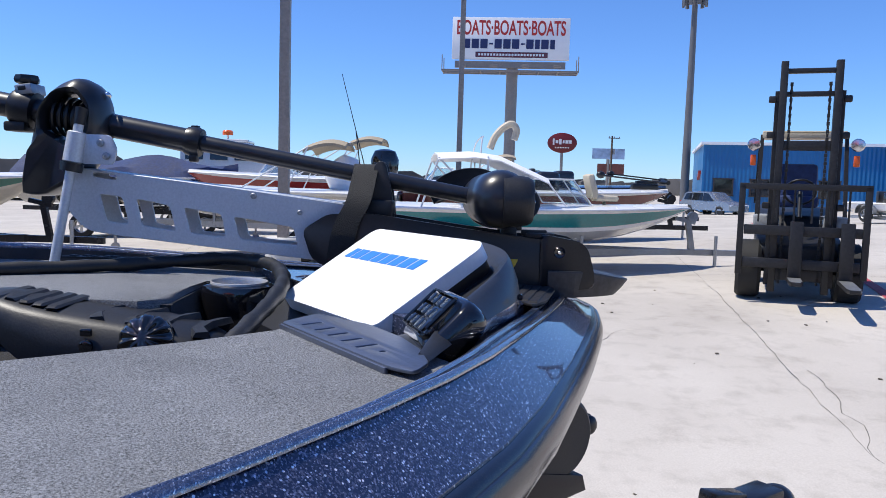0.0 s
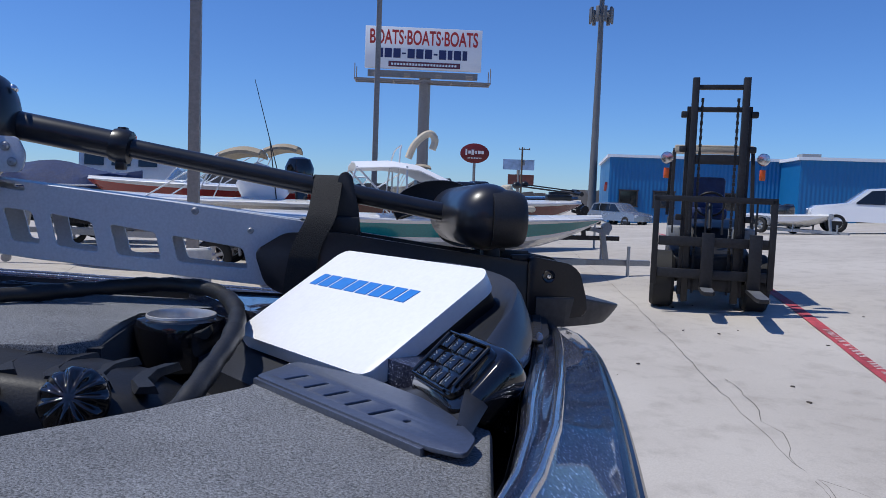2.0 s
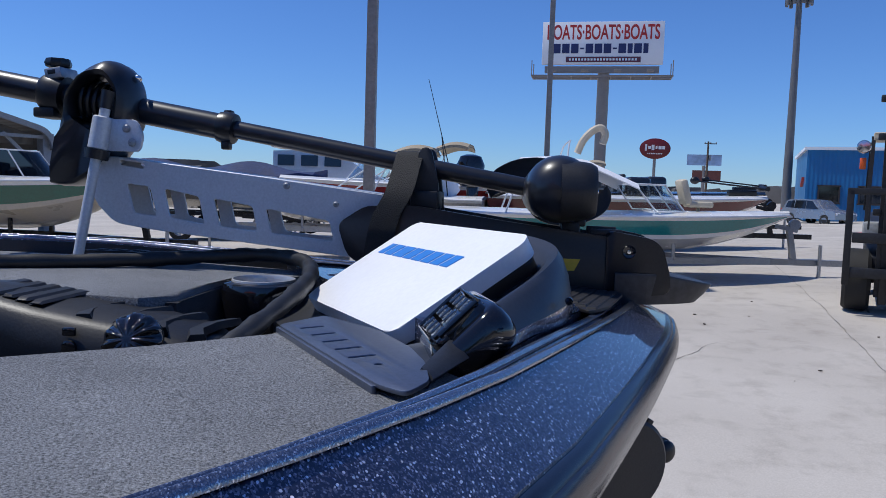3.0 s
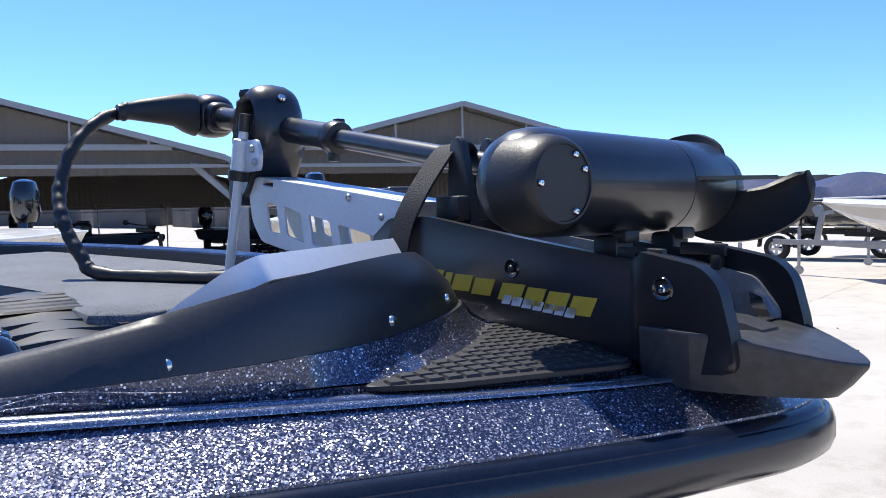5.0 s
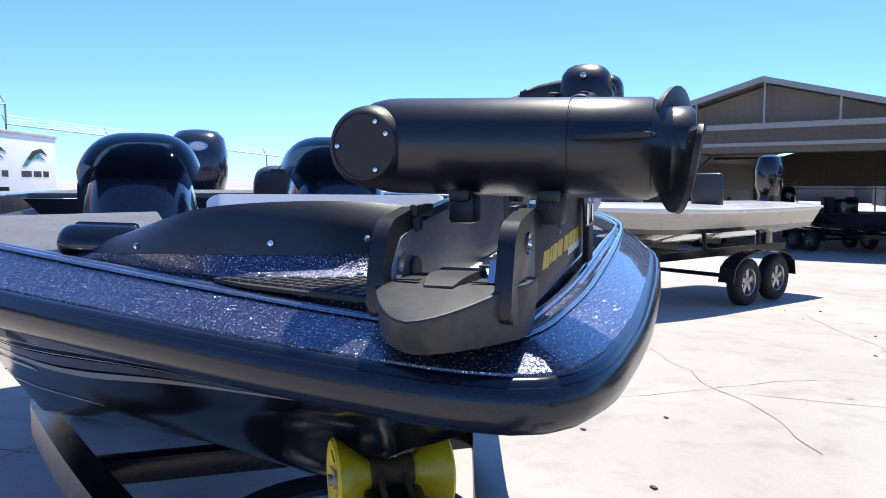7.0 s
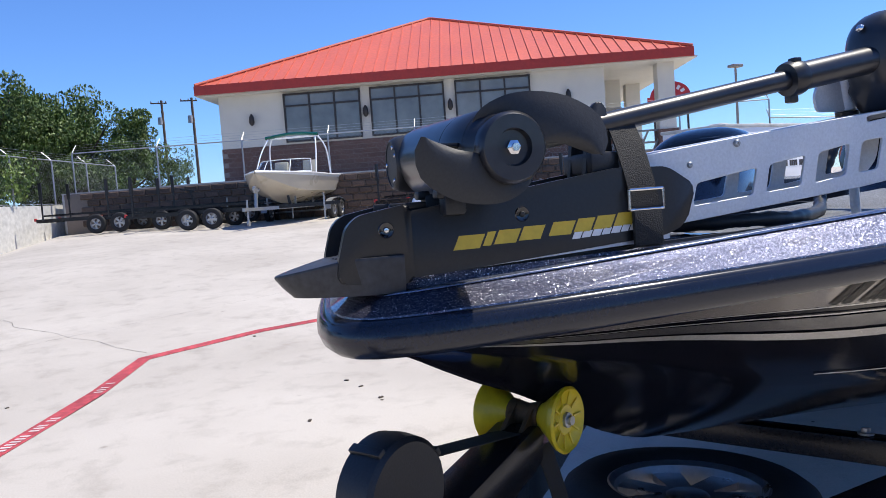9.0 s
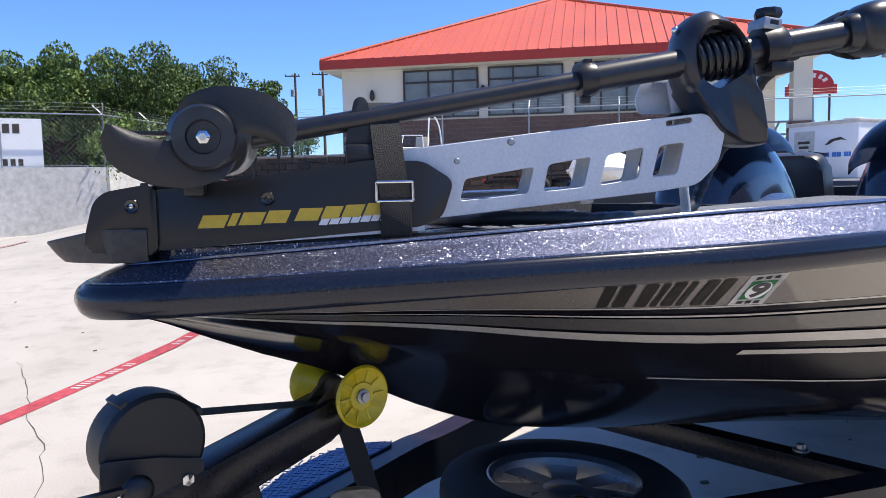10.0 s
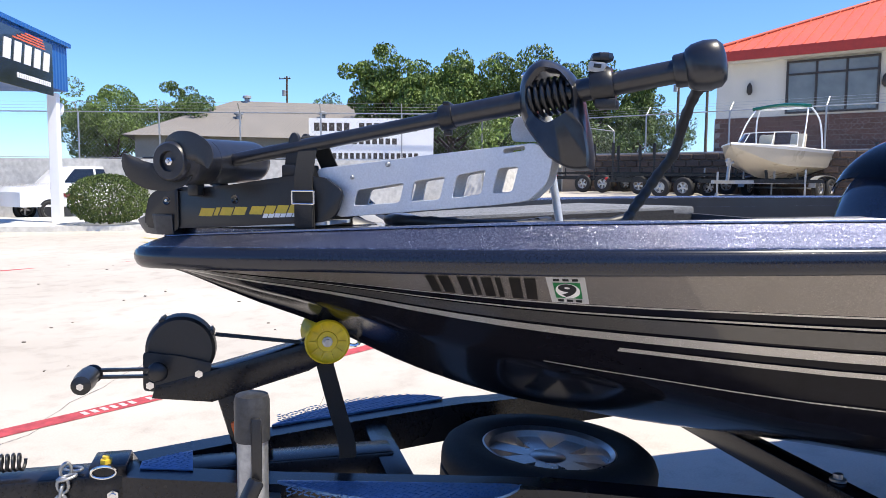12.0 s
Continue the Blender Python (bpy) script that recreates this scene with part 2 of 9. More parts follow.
def thing(name, m, label, category, group="", kind=""):
    """An Empty at a thing's base, that parents its parts."""
    ob = new(name)
    ob.empty_display_size = 0.1
    ob.matrix_basis = m
    return tagged(ob, label, category, group, kind)


def B():
    return bmesh.new()


def box(bm, size, m=None, bev=0.0, seg=2):
    """A box of that size, centred, at the pose m."""
    m = m or Matrix()
    r = bmesh.ops.create_cube(bm, size=1, matrix=m @ Matrix.Diagonal((*size, 1)))
    if bev:
        es = {e for v in r["verts"] for e in v.link_edges}
        bmesh.ops.bevel(bm, geom=list(es), offset=bev, segments=seg, affect="EDGES", profile=0.5)
    return bm


def span(p0, p1):
    """A frame whose z axis runs from p0 to p1, at their middle; and the length."""
    p0, p1 = Vector(p0), Vector(p1)
    d = p1 - p0
    q = d.to_track_quat("Z", "Y")
    return Matrix.Translation((p0 + p1) / 2) @ q.to_matrix().to_4x4(), d.length


def rod(bm, p0, p1, r0, r1=None, seg=16, caps=True):
    m, L = span(p0, p1)
    bmesh.ops.create_cone(bm, cap_ends=caps, segments=seg, radius1=r0, radius2=r0 if r1 is None else r1, depth=L, matrix=m)
    return bm


def beam(bm, p0, p1, w, h, bev=0.0, up=(0, 0, 1)):
    """A box beam from p0 to p1; w across, h along the up direction."""
    p0, p1 = Vector(p0), Vector(p1)
    d = (p1 - p0)
    f = d.normalized()
    s = f.cross(Vector(up))
    if s.length < 1e-4:
        s = Vector((1, 0, 0))
    s.normalize()
    u = s.cross(f)
    m = Matrix((s, f, u)).transposed().to_4x4()
    m.translation = (p0 + p1) / 2
    return box(bm, (w, d.length, h), m, bev)


def ball(bm, c, r, seg=20, rings=12):
    r = r if isinstance(r, tuple) else (r, r, r)
    bmesh.ops.create_uvsphere(bm, u_segments=seg, v_segments=rings, radius=1, matrix=Matrix.Translation(c) @ Matrix.Diagonal((*r, 1)))
    return bm


def loft(bm, rings, closed=True, cap=True):
    """Skins rings of points; closed: each ring is a loop."""
    vs = [[bm.verts.new(p) for p in ring] for ring in rings]
    n = len(rings[0])
    for a, b in zip(vs, vs[1:]):
        for i in range(n if closed else n - 1):
            j = (i + 1) % n
            q = [a[i], a[j], b[j], b[i]]
            if len({tuple(v.co) for v in q}) > 2:
                bm.faces.new(q)
    if cap and closed:
        for r in (vs[0], vs[-1]):
            try:
                bm.faces.new(r)
            except ValueError:
                pass
    bmesh.ops.remove_doubles(bm, verts=bm.verts, dist=1e-5)
    return bm


def smooth_path(pts, n=8):
    """A Catmull-Rom line through the points."""
    pts = [Vector(p) for p in pts]
    out = []
    for i in range(len(pts) - 1):
        p0, p1, p2, p3 = pts[max(i - 1, 0)], pts[i], pts[i + 1], pts[min(i + 2, len(pts) - 1)]
        for k in range(n):
            t = k / n
            out.append(0.5 * ((2 * p1) + (p2 - p0) * t + (2 * p0 - 5 * p1 + 4 * p2 - p3) * t * t + (3 * p1 - p0 - 3 * p2 + p3) * t ** 3))
    out.append(pts[-1])
    return out


def tube(bm, pts, r, seg=10, ridge=0.0):
    """A round tube along a line; r: one radius or one a point; ridge: a corrugation."""
    pts = [Vector(p) for p in pts]
    rings = []
    x = None
    for i, p in enumerate(pts):
        d = (pts[min(i + 1, len(pts) - 1)] - pts[max(i - 1, 0)]).normalized()
        if x is None:
            x = d.orthogonal().normalized()
        x = (x - d * x.dot(d)).normalized()
        y = d.cross(x)
        ri = r[i] if isinstance(r, (list, tuple)) else r
        ri *= 1 + (ridge if i % 2 else 0)
        rings.append([p + x * (math.cos(a) * ri) + y * (math.sin(a) * ri) for a in (2 * math.pi * k / seg for k in range(seg))])
    return loft(bm, rings)


def ribbon(bm, pts, side, thick):
    """A flat strap along a line; side: half its width as a vector."""
    pts = [Vector(p) for p in pts]
    side = Vector(side)
    rings = []
    for i, p in enumerate(pts):
        d = (pts[min(i + 1, len(pts) - 1)] - pts[max(i - 1, 0)]).normalized()
        n = d.cross(side).normalized() * thick / 2
        rings.append([p - side - n, p + side - n, p + side + n, p - side + n])
    return loft(bm, rings)


def lathe(bm, prof, m=None, seg=24, caps=True):
    """Turns (radius, height) pairs about z."""
    m = m or Matrix()
    rings = [[m @ Vector((r * math.cos(a), r * math.sin(a), h)) for a in (2 * math.pi * k / seg for k in range(seg))] for r, h in prof]
    return loft(bm, rings, cap=caps)


def prism(bm, poly, m, depth, bev=0.0):
    """A polygon in the xy plane of m, pushed by depth along z."""
    a = [bm.verts.new(m @ Vector((x, y, 0))) for x, y in poly]
    b = [bm.verts.new(m @ Vector((x, y, depth))) for x, y in poly]
    n = len(poly)
    fs = [bm.faces.new(a), bm.faces.new(b)] + [bm.faces.new((a[i], a[(i + 1) % n], b[(i + 1) % n], b[i])) for i in range(n)]
    if bev:
        es = list({e for f in fs[:2] for e in f.edges})
        bmesh.ops.bevel(bm, geom=es, offset=bev, segments=2, affect="EDGES", profile=0.5)
    return bm


def plate(outline, holes=(), thick=0.006, bev=0.001):
    """A flat plate with holes, in the xy plane, as a mesh."""
    cu = bpy.data.curves.new("plate", "CURVE")
    cu.dimensions, cu.fill_mode, cu.extrude, cu.bevel_depth, cu.bevel_resolution = "2D", "BOTH", max(thick / 2 - bev, 1e-4), bev, 1 if bev < 0.005 else 4
    cu.offset = 0.0 if bev < 0.005 else -bev
    for loop in (outline, *holes):
        sp = cu.splines.new("POLY")
        sp.points.add(len(loop) - 1)
        for q, (x, y) in zip(sp.points, loop):
            q.co = (x, y, 0, 1)
        sp.use_cyclic_u = True
    ob = bpy.data.objects.new("plate", cu)
    scene.collection.objects.link(ob)
    bpy.context.view_layer.update()
    me = bpy.data.meshes.new_from_object(ob)
    bpy.data.objects.remove(ob)
    bpy.data.curves.remove(cu)
    bm = bmesh.new()
    bm.from_mesh(me)
    bmesh.ops.remove_doubles(bm, verts=bm.verts, dist=1e-5)
    bm.to_mesh(me)
    bm.free()
    return me


def words(text, size, thick=0.002, shear=0.0, bold=0.0):
    """Letters in the xy plane, centred, as a mesh."""
    cu = bpy.data.curves.new("words", "FONT")
    cu.body, cu.size, cu.extrude, cu.align_x, cu.align_y, cu.shear, cu.offset = text, size, thick / 2, "CENTER", "CENTER", shear, bold
    ob = bpy.data.objects.new("words", cu)
    scene.collection.objects.link(ob)
    bpy.context.view_layer.update()
    me = bpy.data.meshes.new_from_object(ob)
    bpy.data.objects.remove(ob)
    bpy.data.curves.remove(cu)
    return me


def moved(me, m):
    me.transform(m)
    return me


def axes(o, x, y):
    """A pose with its origin at o, x along x, and y as near y as may be."""
    x = Vector(x).normalized()
    z = x.cross(Vector(y)).normalized()
    y = z.cross(x)
    m = Matrix((x, y, z)).transposed().to_4x4()
    m.translation = o
    return m


def rounded(poly, r=0.01, n=4):
    """Rounds a polygon's corners."""
    out = []
    for i, p in enumerate(poly):
        p = Vector(p)
        a, b = Vector(poly[i - 1]), Vector(poly[(i + 1) % len(poly)])
        da, db = (a - p), (b - p)
        k = min(r, da.length * 0.45, db.length * 0.45)
        pa, pb = p + da.normalized() * k, p + db.normalized() * k
        for j in range(n + 1):
            t = j / n
            out.append(tuple((1 - t) ** 2 * pa + 2 * t * (1 - t) * p + t * t * pb))
    return out


def screw(parent, m, r=0.006, material="chrome", name="screw"):
    """A round-headed screw whose head faces z of m."""
    bm = B()
    lathe(bm, [(r, 0), (r, r * 0.35), (r * 0.7, r * 0.7), (r * 0.2, r * 0.75), (r * 0.2, r * 0.4), (0.0001, r * 0.4)], m, 10)
    return part(name, bm, material, parent)


def spline(xs, ys):
    """A smooth function through the pairs."""
    xs, ys = list(xs), list(ys)
    sl = [(ys[i + 1] - ys[i]) / (xs[i + 1] - xs[i]) for i in range(len(xs) - 1)]
    tg = [sl[0]] + [(a + b) / 2 if a * b > 0 else 0.0 for a, b in zip(sl, sl[1:])] + [sl[-1]]

    def f(x):
        if x <= xs[0]:
            return ys[0]
        if x >= xs[-1]:
            return ys[-1]
        i = max(k for k in range(len(xs) - 1) if xs[k] <= x)
        h = xs[i + 1] - xs[i]
        t = (x - xs[i]) / h
        return (2 * t ** 3 - 3 * t * t + 1) * ys[i] + (t ** 3 - 2 * t * t + t) * h * tg[i] + (3 * t * t - 2 * t ** 3) * ys[i + 1] + (t ** 3 - t * t) * h * tg[i + 1]
    return f


def step(a, b, x):
    t = min(max((x - a) / (b - a), 0), 1)
    return t * t * (3 - 2 * t)


def ground_z(x, y):
    """The lot's height: nearly level, falling gently behind the boat and rising towards the terraces."""
    z = 0.045 * max(y, 0) * step(-2, -9, x) + 0.02 * min(x + 3, 0) * step(-10, -40, x) * 1.2
    z -= 0.03 * min(max(-y - 6, 0), 20) * step(14, 4, x)
    z += (0.065 * min(max(x - 6, 0), 11) + 0.035 * min(max(x - 17, 0), 12)) * step(9, 3, y)
    return z


def on_ground(x, y, yaw=0.0, dz=0.0):
    return pose(x, y, ground_z(x, y) + dz, 0, 0, yaw)

# ---- the lot ----
bm = B()
xs = sorted({*(-1200, -700, -400, -250, -170, -120), *range(-90, 92, 2), *(120, 170, 250, 400, 700, 1200)})
grid = [[bm.verts.new((x, y, ground_z(max(min(x, 70), -70), max(min(y, 60), -60)))) for y in xs] for x in xs]
for i in range(len(xs) - 1):
    for j in range(len(xs) - 1):
        bm.faces.new((grid[i][j], grid[i + 1][j], grid[i + 1][j + 1], grid[i][j + 1]))
tagged(part("ground", bm, "concrete"), "pale sun-bleached concrete boat lot", "ground", kind="structure")

# ---- the bass boat ----
NOSE = Vector((-0.06, 0.11, 0))
BOAT = Matrix.Translation(NOSE) @ Matrix.Rotation(radians(32), 4, "Z")
boat = thing("bass_boat", BOAT, "navy metal-flake bass boat with black hull on a trailer", "boat")


def bp(u, a, z):
    """Boat place: u to starboard, a aft of the nose, z up."""
    return Vector((u, -a, z))


half = spline([0, 0.004, 0.015, 0.04, 0.09, 0.17, 0.3, 0.5, 0.75, 1.1, 1.6, 2.2, 3.2, 6.2], [0, 0.0245, 0.050, 0.087, 0.1376, 0.211, 0.3157, 0.468, 0.640, 0.797, 0.94, 1.05, 1.14, 1.13])
SWING = radians(3.07)


def hp(u, a):
    """The hull swings a little off the deck fittings' line: the boat place of u to starboard of the keel, a aft of the nose."""
    return u * math.cos(SWING) + a * math.sin(SWING) - 0.0334, a * math.cos(SWING) - u * math.sin(SWING)


def lean(a):
    """How far the keel line lies to starboard, a aft."""
    return 0.0536 * a - 0.0334


def sheer(a):
    a = min(a, 1.9)
    return 1.3205 + 0.0475 * a - 0.0125 * a * a


keel = spline([0, 0.075, 0.2, 0.30, 0.37, 0.47, 0.63, 0.74, 0.91, 1.13, 1.41, 1.61, 1.82, 2.32, 2.7, 6.2], [1.292, 1.286, 1.232, 1.187, 1.160, 1.114, 1.030, 0.980, 0.915, 0.855, 0.785, 0.745, 0.707, 0.649, 0.625, 0.58])

# the outline in plan, from port transom round the nose to starboard transom
side_a = [0.002, 0.007, 0.016, 0.03, 0.05, 0.075, 0.1, 0.13, 0.17, 0.21, 0.26, 0.33, 0.4, 0.48, 0.56, 0.65, 0.75, 0.86, 0.98, 1.1, 1.25, 1.4, 1.6, 1.8, 2.1, 2.5, 3.0, 3.6, 4.4, 5.2, 6.1]
outline = [hp(-half(a), a) for a in reversed(side_a)] + [hp(0.0, 0.0)] + [hp(half(a), a) for a in side_a]


def inset(o):
    """The outline moved inboard by o."""
    res = []
    for i, (u, a) in enumerate(outline):
        u0, a0 = outline[max(i - 1, 0)]
        u1, a1 = outline[min(i + 1, len(outline) - 1)]
        d = Vector((u1 - u0, a1 - a0)).normalized()
        n = Vector((-d.y, d.x))
        res.append((u + n.x * o, a + n.y * o))
    return res


def tapered(o):
    """The outline moved inboard by o; past the console the gunwale narrows and its two beads run together."""
    res = []
    for (u0, a0), (u1, a1) in zip(inset(0.07), inset(max(o, 0.07))):
        k = 1 - 0.62 * step(0.50, 0.90, a0)
        res.append((u0 + (u1 - u0) * k, a0 + (a1 - a0) * k))
    return res


def sweep_outline(prof, raised=False):
    """Skins a section of (inboard, height above the sheer) round the outline; raised: its crown rises going aft."""
    bm = B()
    cols = [tapered(o) if raised and o > 0.07 else inset(o) for o, h in prof]
    rings = []
    for i in range(len(outline)):
        a = min(max(outline[i][1], 0), 0.75)
        k = (0.0195 + 0.032 * a) / 0.0345 if raised else 1.0
        rings.append([bp(cols[j][i][0], cols[j][i][1], sheer(max(outline[i][1], 0)) + (h if h < 0.022 else 0.022 + (h - 0.022) * k)) for j, (o, h) in enumerate(prof)])
    return loft(bm, rings, closed=False)


part("rub_rail", sweep_outline([(0.026, -0.027), (0.014, -0.029), (0.005, -0.022), (0.0, -0.009), (0.0, 0.001), (0.003, 0.009), (0.0055, 0.0125), (0.0085, 0.0125), (0.011, 0.017), (0.016, 0.0195), (0.024, 0.019)]), "rail", boat, "dark rubber rub rail")
part("gunwale", sweep_outline([(0.019, 0.016), (0.020, 0.0215), (0.025, 0.0245), (0.047, 0.041), (0.066, 0.0515), (0.070, 0.056), (0.076, 0.057), (0.080, 0.052), (0.087, 0.050), (0.093, 0.054), (0.100, 0.0545), (0.106, 0.050), (0.112, 0.022)], True), "flake", boat, "navy metal-flake gunwale with a raised double bead")

for o_, top_ in ((0.073, 0.0565), (0.0965, 0.0545)):
    arc = [(o_ - 0.0055 * math.cos(q), top_ - 0.0005 + 0.0046 * math.sin(q)) for q in (math.pi * k / 10 for k in range(11))]
    part("bead", sweep_outline(arc, True), "bead", boat, "glossy metal-flake bead")


INS = inset(0.024)


def hull_pt(i, v, out=0.0):
    u, a = INS[i]
    zt, zk = sheer(max(a, 0)) - 0.022, keel(max(a, 0))
    z = zt + (zk - zt) * v
    c = 0.60 + 0.20 * step(0.8, 2.0, a)
    k = 0.52 - 0.18 * step(0.4, 2.0, a)
    if v < c:
        w = 1 - k * (v / c)
    else:
        w = (1 - k) * (1 - (v - c) / (1 - c)) ** (0.95 + 0.75 * step(0.8, 0.3, a))
    c0 = lean(a)
    n = out if u > c0 else -out
    return bp(c0 + (u - c0) * w + n, a - out * step(0.5, 0, a), z - out * 0.3)


def hull_band(name, v0, v1, out, material, label="", n=4, a_from=0.0, a_to=9.0, sides=(0, 1)):
    bm = B()
    mid = len(outline) // 2
    for sd in sides:
        idx = [i for i in (range(0, mid + 1) if sd == 0 else range(mid, len(outline))) if a_from <= INS[i][1] <= a_to]
        loft(bm, [[hull_pt(i, v0 + (v1 - v0) * k / n, out) for k in range(n + 1)] for i in idx], closed=False)
    return part(name, bm, material, boat, label)


hull_band("hull", 0.0, 1.0, 0.0, "hullblack", "glossy black hull bottom", 26)
hull_band("hull_band", 0.005, 0.178, 0.0025, "bandgray", "taupe metal-flake upper hull band", 6)
hull_band("stripe", 0.180, 0.188, 0.003, "stripe", "thin silver stripe", 1, 0.01)
hull_band("stripe", 0.226, 0.235, 0.003, "stripe", "thin silver stripe", 1, 0.01)
hull_band("stripe", 0.245, 0.317, 0.003, "stripedark", "graphite stripe", 2, 0.01)
hull_band("stripe", 0.334, 0.376, 0.003, "stripe", "silver stripe", 1, 0.01)
hull_band("stripe", 0.416, 0.438, 0.003, "stripe", "thin silver stripe", 1, 0.95)
hull_band("stripe", 0.570, 0.576, 0.003, "stripe", "thin silver stripe", 1, 0.86)
bm = B()
r0 = [hull_pt(0, k / 12) for k in range(13)] + [hull_pt(len(outline) - 1, k / 12) for k in range(12, -1, -1)]
vs = [bm.verts.new(p) for p in r0]
bm.faces.new(vs)
part("transom", bm, "hullblack", boat)


# bow deck in front of the console, carpeted lids, foot-control well
def inner(o, a_lo, a_hi, sign):
    """Inset outline points of one side between two stations, going aft."""
    pts = [(u, a) for u, a in tapered(o) if a_lo <= a <= a_hi and u * sign > 0]
    return sorted(pts, key=lambda q: q[1])


def sheet(name, poly, height, material, thick=0.012, label="", bev=0.003, slope=0.03, lift=0.0):
    """A thin board with a plan outline of (u, a), following the sheer."""
    bm = B()
    prism(bm, [(u, -a) for u, a in poly], Matrix.Translation((0, 0, 0)), thick, bev)
    bmesh.ops.triangulate(bm, faces=[f for f in bm.faces if len(f.verts) > 4])
    for v in bm.verts:
        v.co.z += height + slope * (-v.co.y) - thick + lift
    return part(name, bm, material, boat, label)


DECK = 1.328 + 0.049
CARP = 1.328 + 0.036
poly = [(u, a) for u, a in inset(0.114) if a < (0.645 if u > 0 else 0.60)]
sheet("bow_deck", poly, DECK, "flake", 0.03, "navy metal-flake bow deck", 0.0)
# starboard carpet lid, port carpet lid
sb = inner(0.116, 0.70, 1.72, 1)
sheet("carpet_lid", [(0.135, 0.66), (0.44, 0.645), *sb, (0.37, 1.74), (0.325, 1.25), (0.287, 1.0), (0.263, 0.87), (0.236, 0.75), (0.19, 0.70)], CARP, "carpet", 0.03, "gray carpeted hatch lid", 0.008)
pt = inner(0.116, 0.50, 1.72, -1)
sheet("carpet_lid", [(-0.36, 1.74), *reversed(pt), (-0.25, 0.53), (-0.255, 0.62), (-0.235, 0.70), (-0.16, 0.745), (-0.06, 0.80), (-0.04, 0.85), (-0.10, 0.95), (-0.18, 1.02), (-0.26, 1.3)], CARP, "carpet", 0.03, "gray carpeted hatch lid", 0.008)
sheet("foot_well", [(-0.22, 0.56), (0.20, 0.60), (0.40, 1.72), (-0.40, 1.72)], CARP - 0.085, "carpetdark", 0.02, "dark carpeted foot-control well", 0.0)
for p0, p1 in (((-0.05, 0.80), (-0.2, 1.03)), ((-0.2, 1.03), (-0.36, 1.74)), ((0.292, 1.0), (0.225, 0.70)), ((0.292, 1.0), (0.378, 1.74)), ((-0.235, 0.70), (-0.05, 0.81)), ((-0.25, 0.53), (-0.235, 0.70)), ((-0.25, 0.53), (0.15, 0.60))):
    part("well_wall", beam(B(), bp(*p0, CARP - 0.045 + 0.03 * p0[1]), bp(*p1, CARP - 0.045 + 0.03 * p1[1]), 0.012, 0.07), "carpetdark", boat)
# coaming inside the gunwale
idx = [i for i in range(len(outline)) if outline[i][1] > 0.42]
for sd in (-1, 1):
    c0, c1, c2 = tapered(0.1085), tapered(0.1165), inset(0.27)
    rings = [[bp(c0[i][0], c0[i][1], sheer(outline[i][1]) + 0.022 + 0.031 * (0.0195 + 0.032 * min(outline[i][1], 0.75)) / 0.0345), bp(c1[i][0], c1[i][1], sheer(outline[i][1]) - 0.03), bp(c2[i][0], c2[i][1], sheer(outline[i][1]) - 0.03 - 0.13 * step(0.9, 1.7, outline[i][1]))] for i in idx if outline[i][0] * sd > 0]
    part("coaming", loft(B(), rings, closed=False), "pod", boat, "dark inner coaming")
# aft: step down, cockpit floor, rear deck, bulkheads
bm = B()
prism(bm, [(-0.50, -1.74), (0.62, -1.74), (0.85, -4.2), (-0.47, -4.2)], Matrix.Translation((0, 0, 1.0)), 0.02)
part("cockpit_floor", bm, "carpet", boat)
bm = B()
prism(bm, [(-0.56, 1.0), (0.56, 1.0), (0.90, 1.39), (-0.90, 1.39)], axes(bp(0.06, 1.735, 0), (1, 0, 0), (0, 0, 1)), 0.03)
part("bulkhead", bm, "carpetdark", boat)
bm = B()
prism(bm, [(-0.66, 1.0), (0.66, 1.0), (1.04, 1.40), (-1.04, 1.40)], axes(bp(0.19, 4.2, 0), (1, 0, 0), (0, 0, 1)), 0.03)
part("bulkhead", bm, "carpetdark", boat)
sheet("rear_deck", [(-0.83, 4.2), (-0.73, 6.05), (1.27, 6.05), (1.21, 4.2)], 1.328 + 0.066 + 0.04, "carpet", 0.03, "gray carpeted rear deck", 0.006, 0.0)


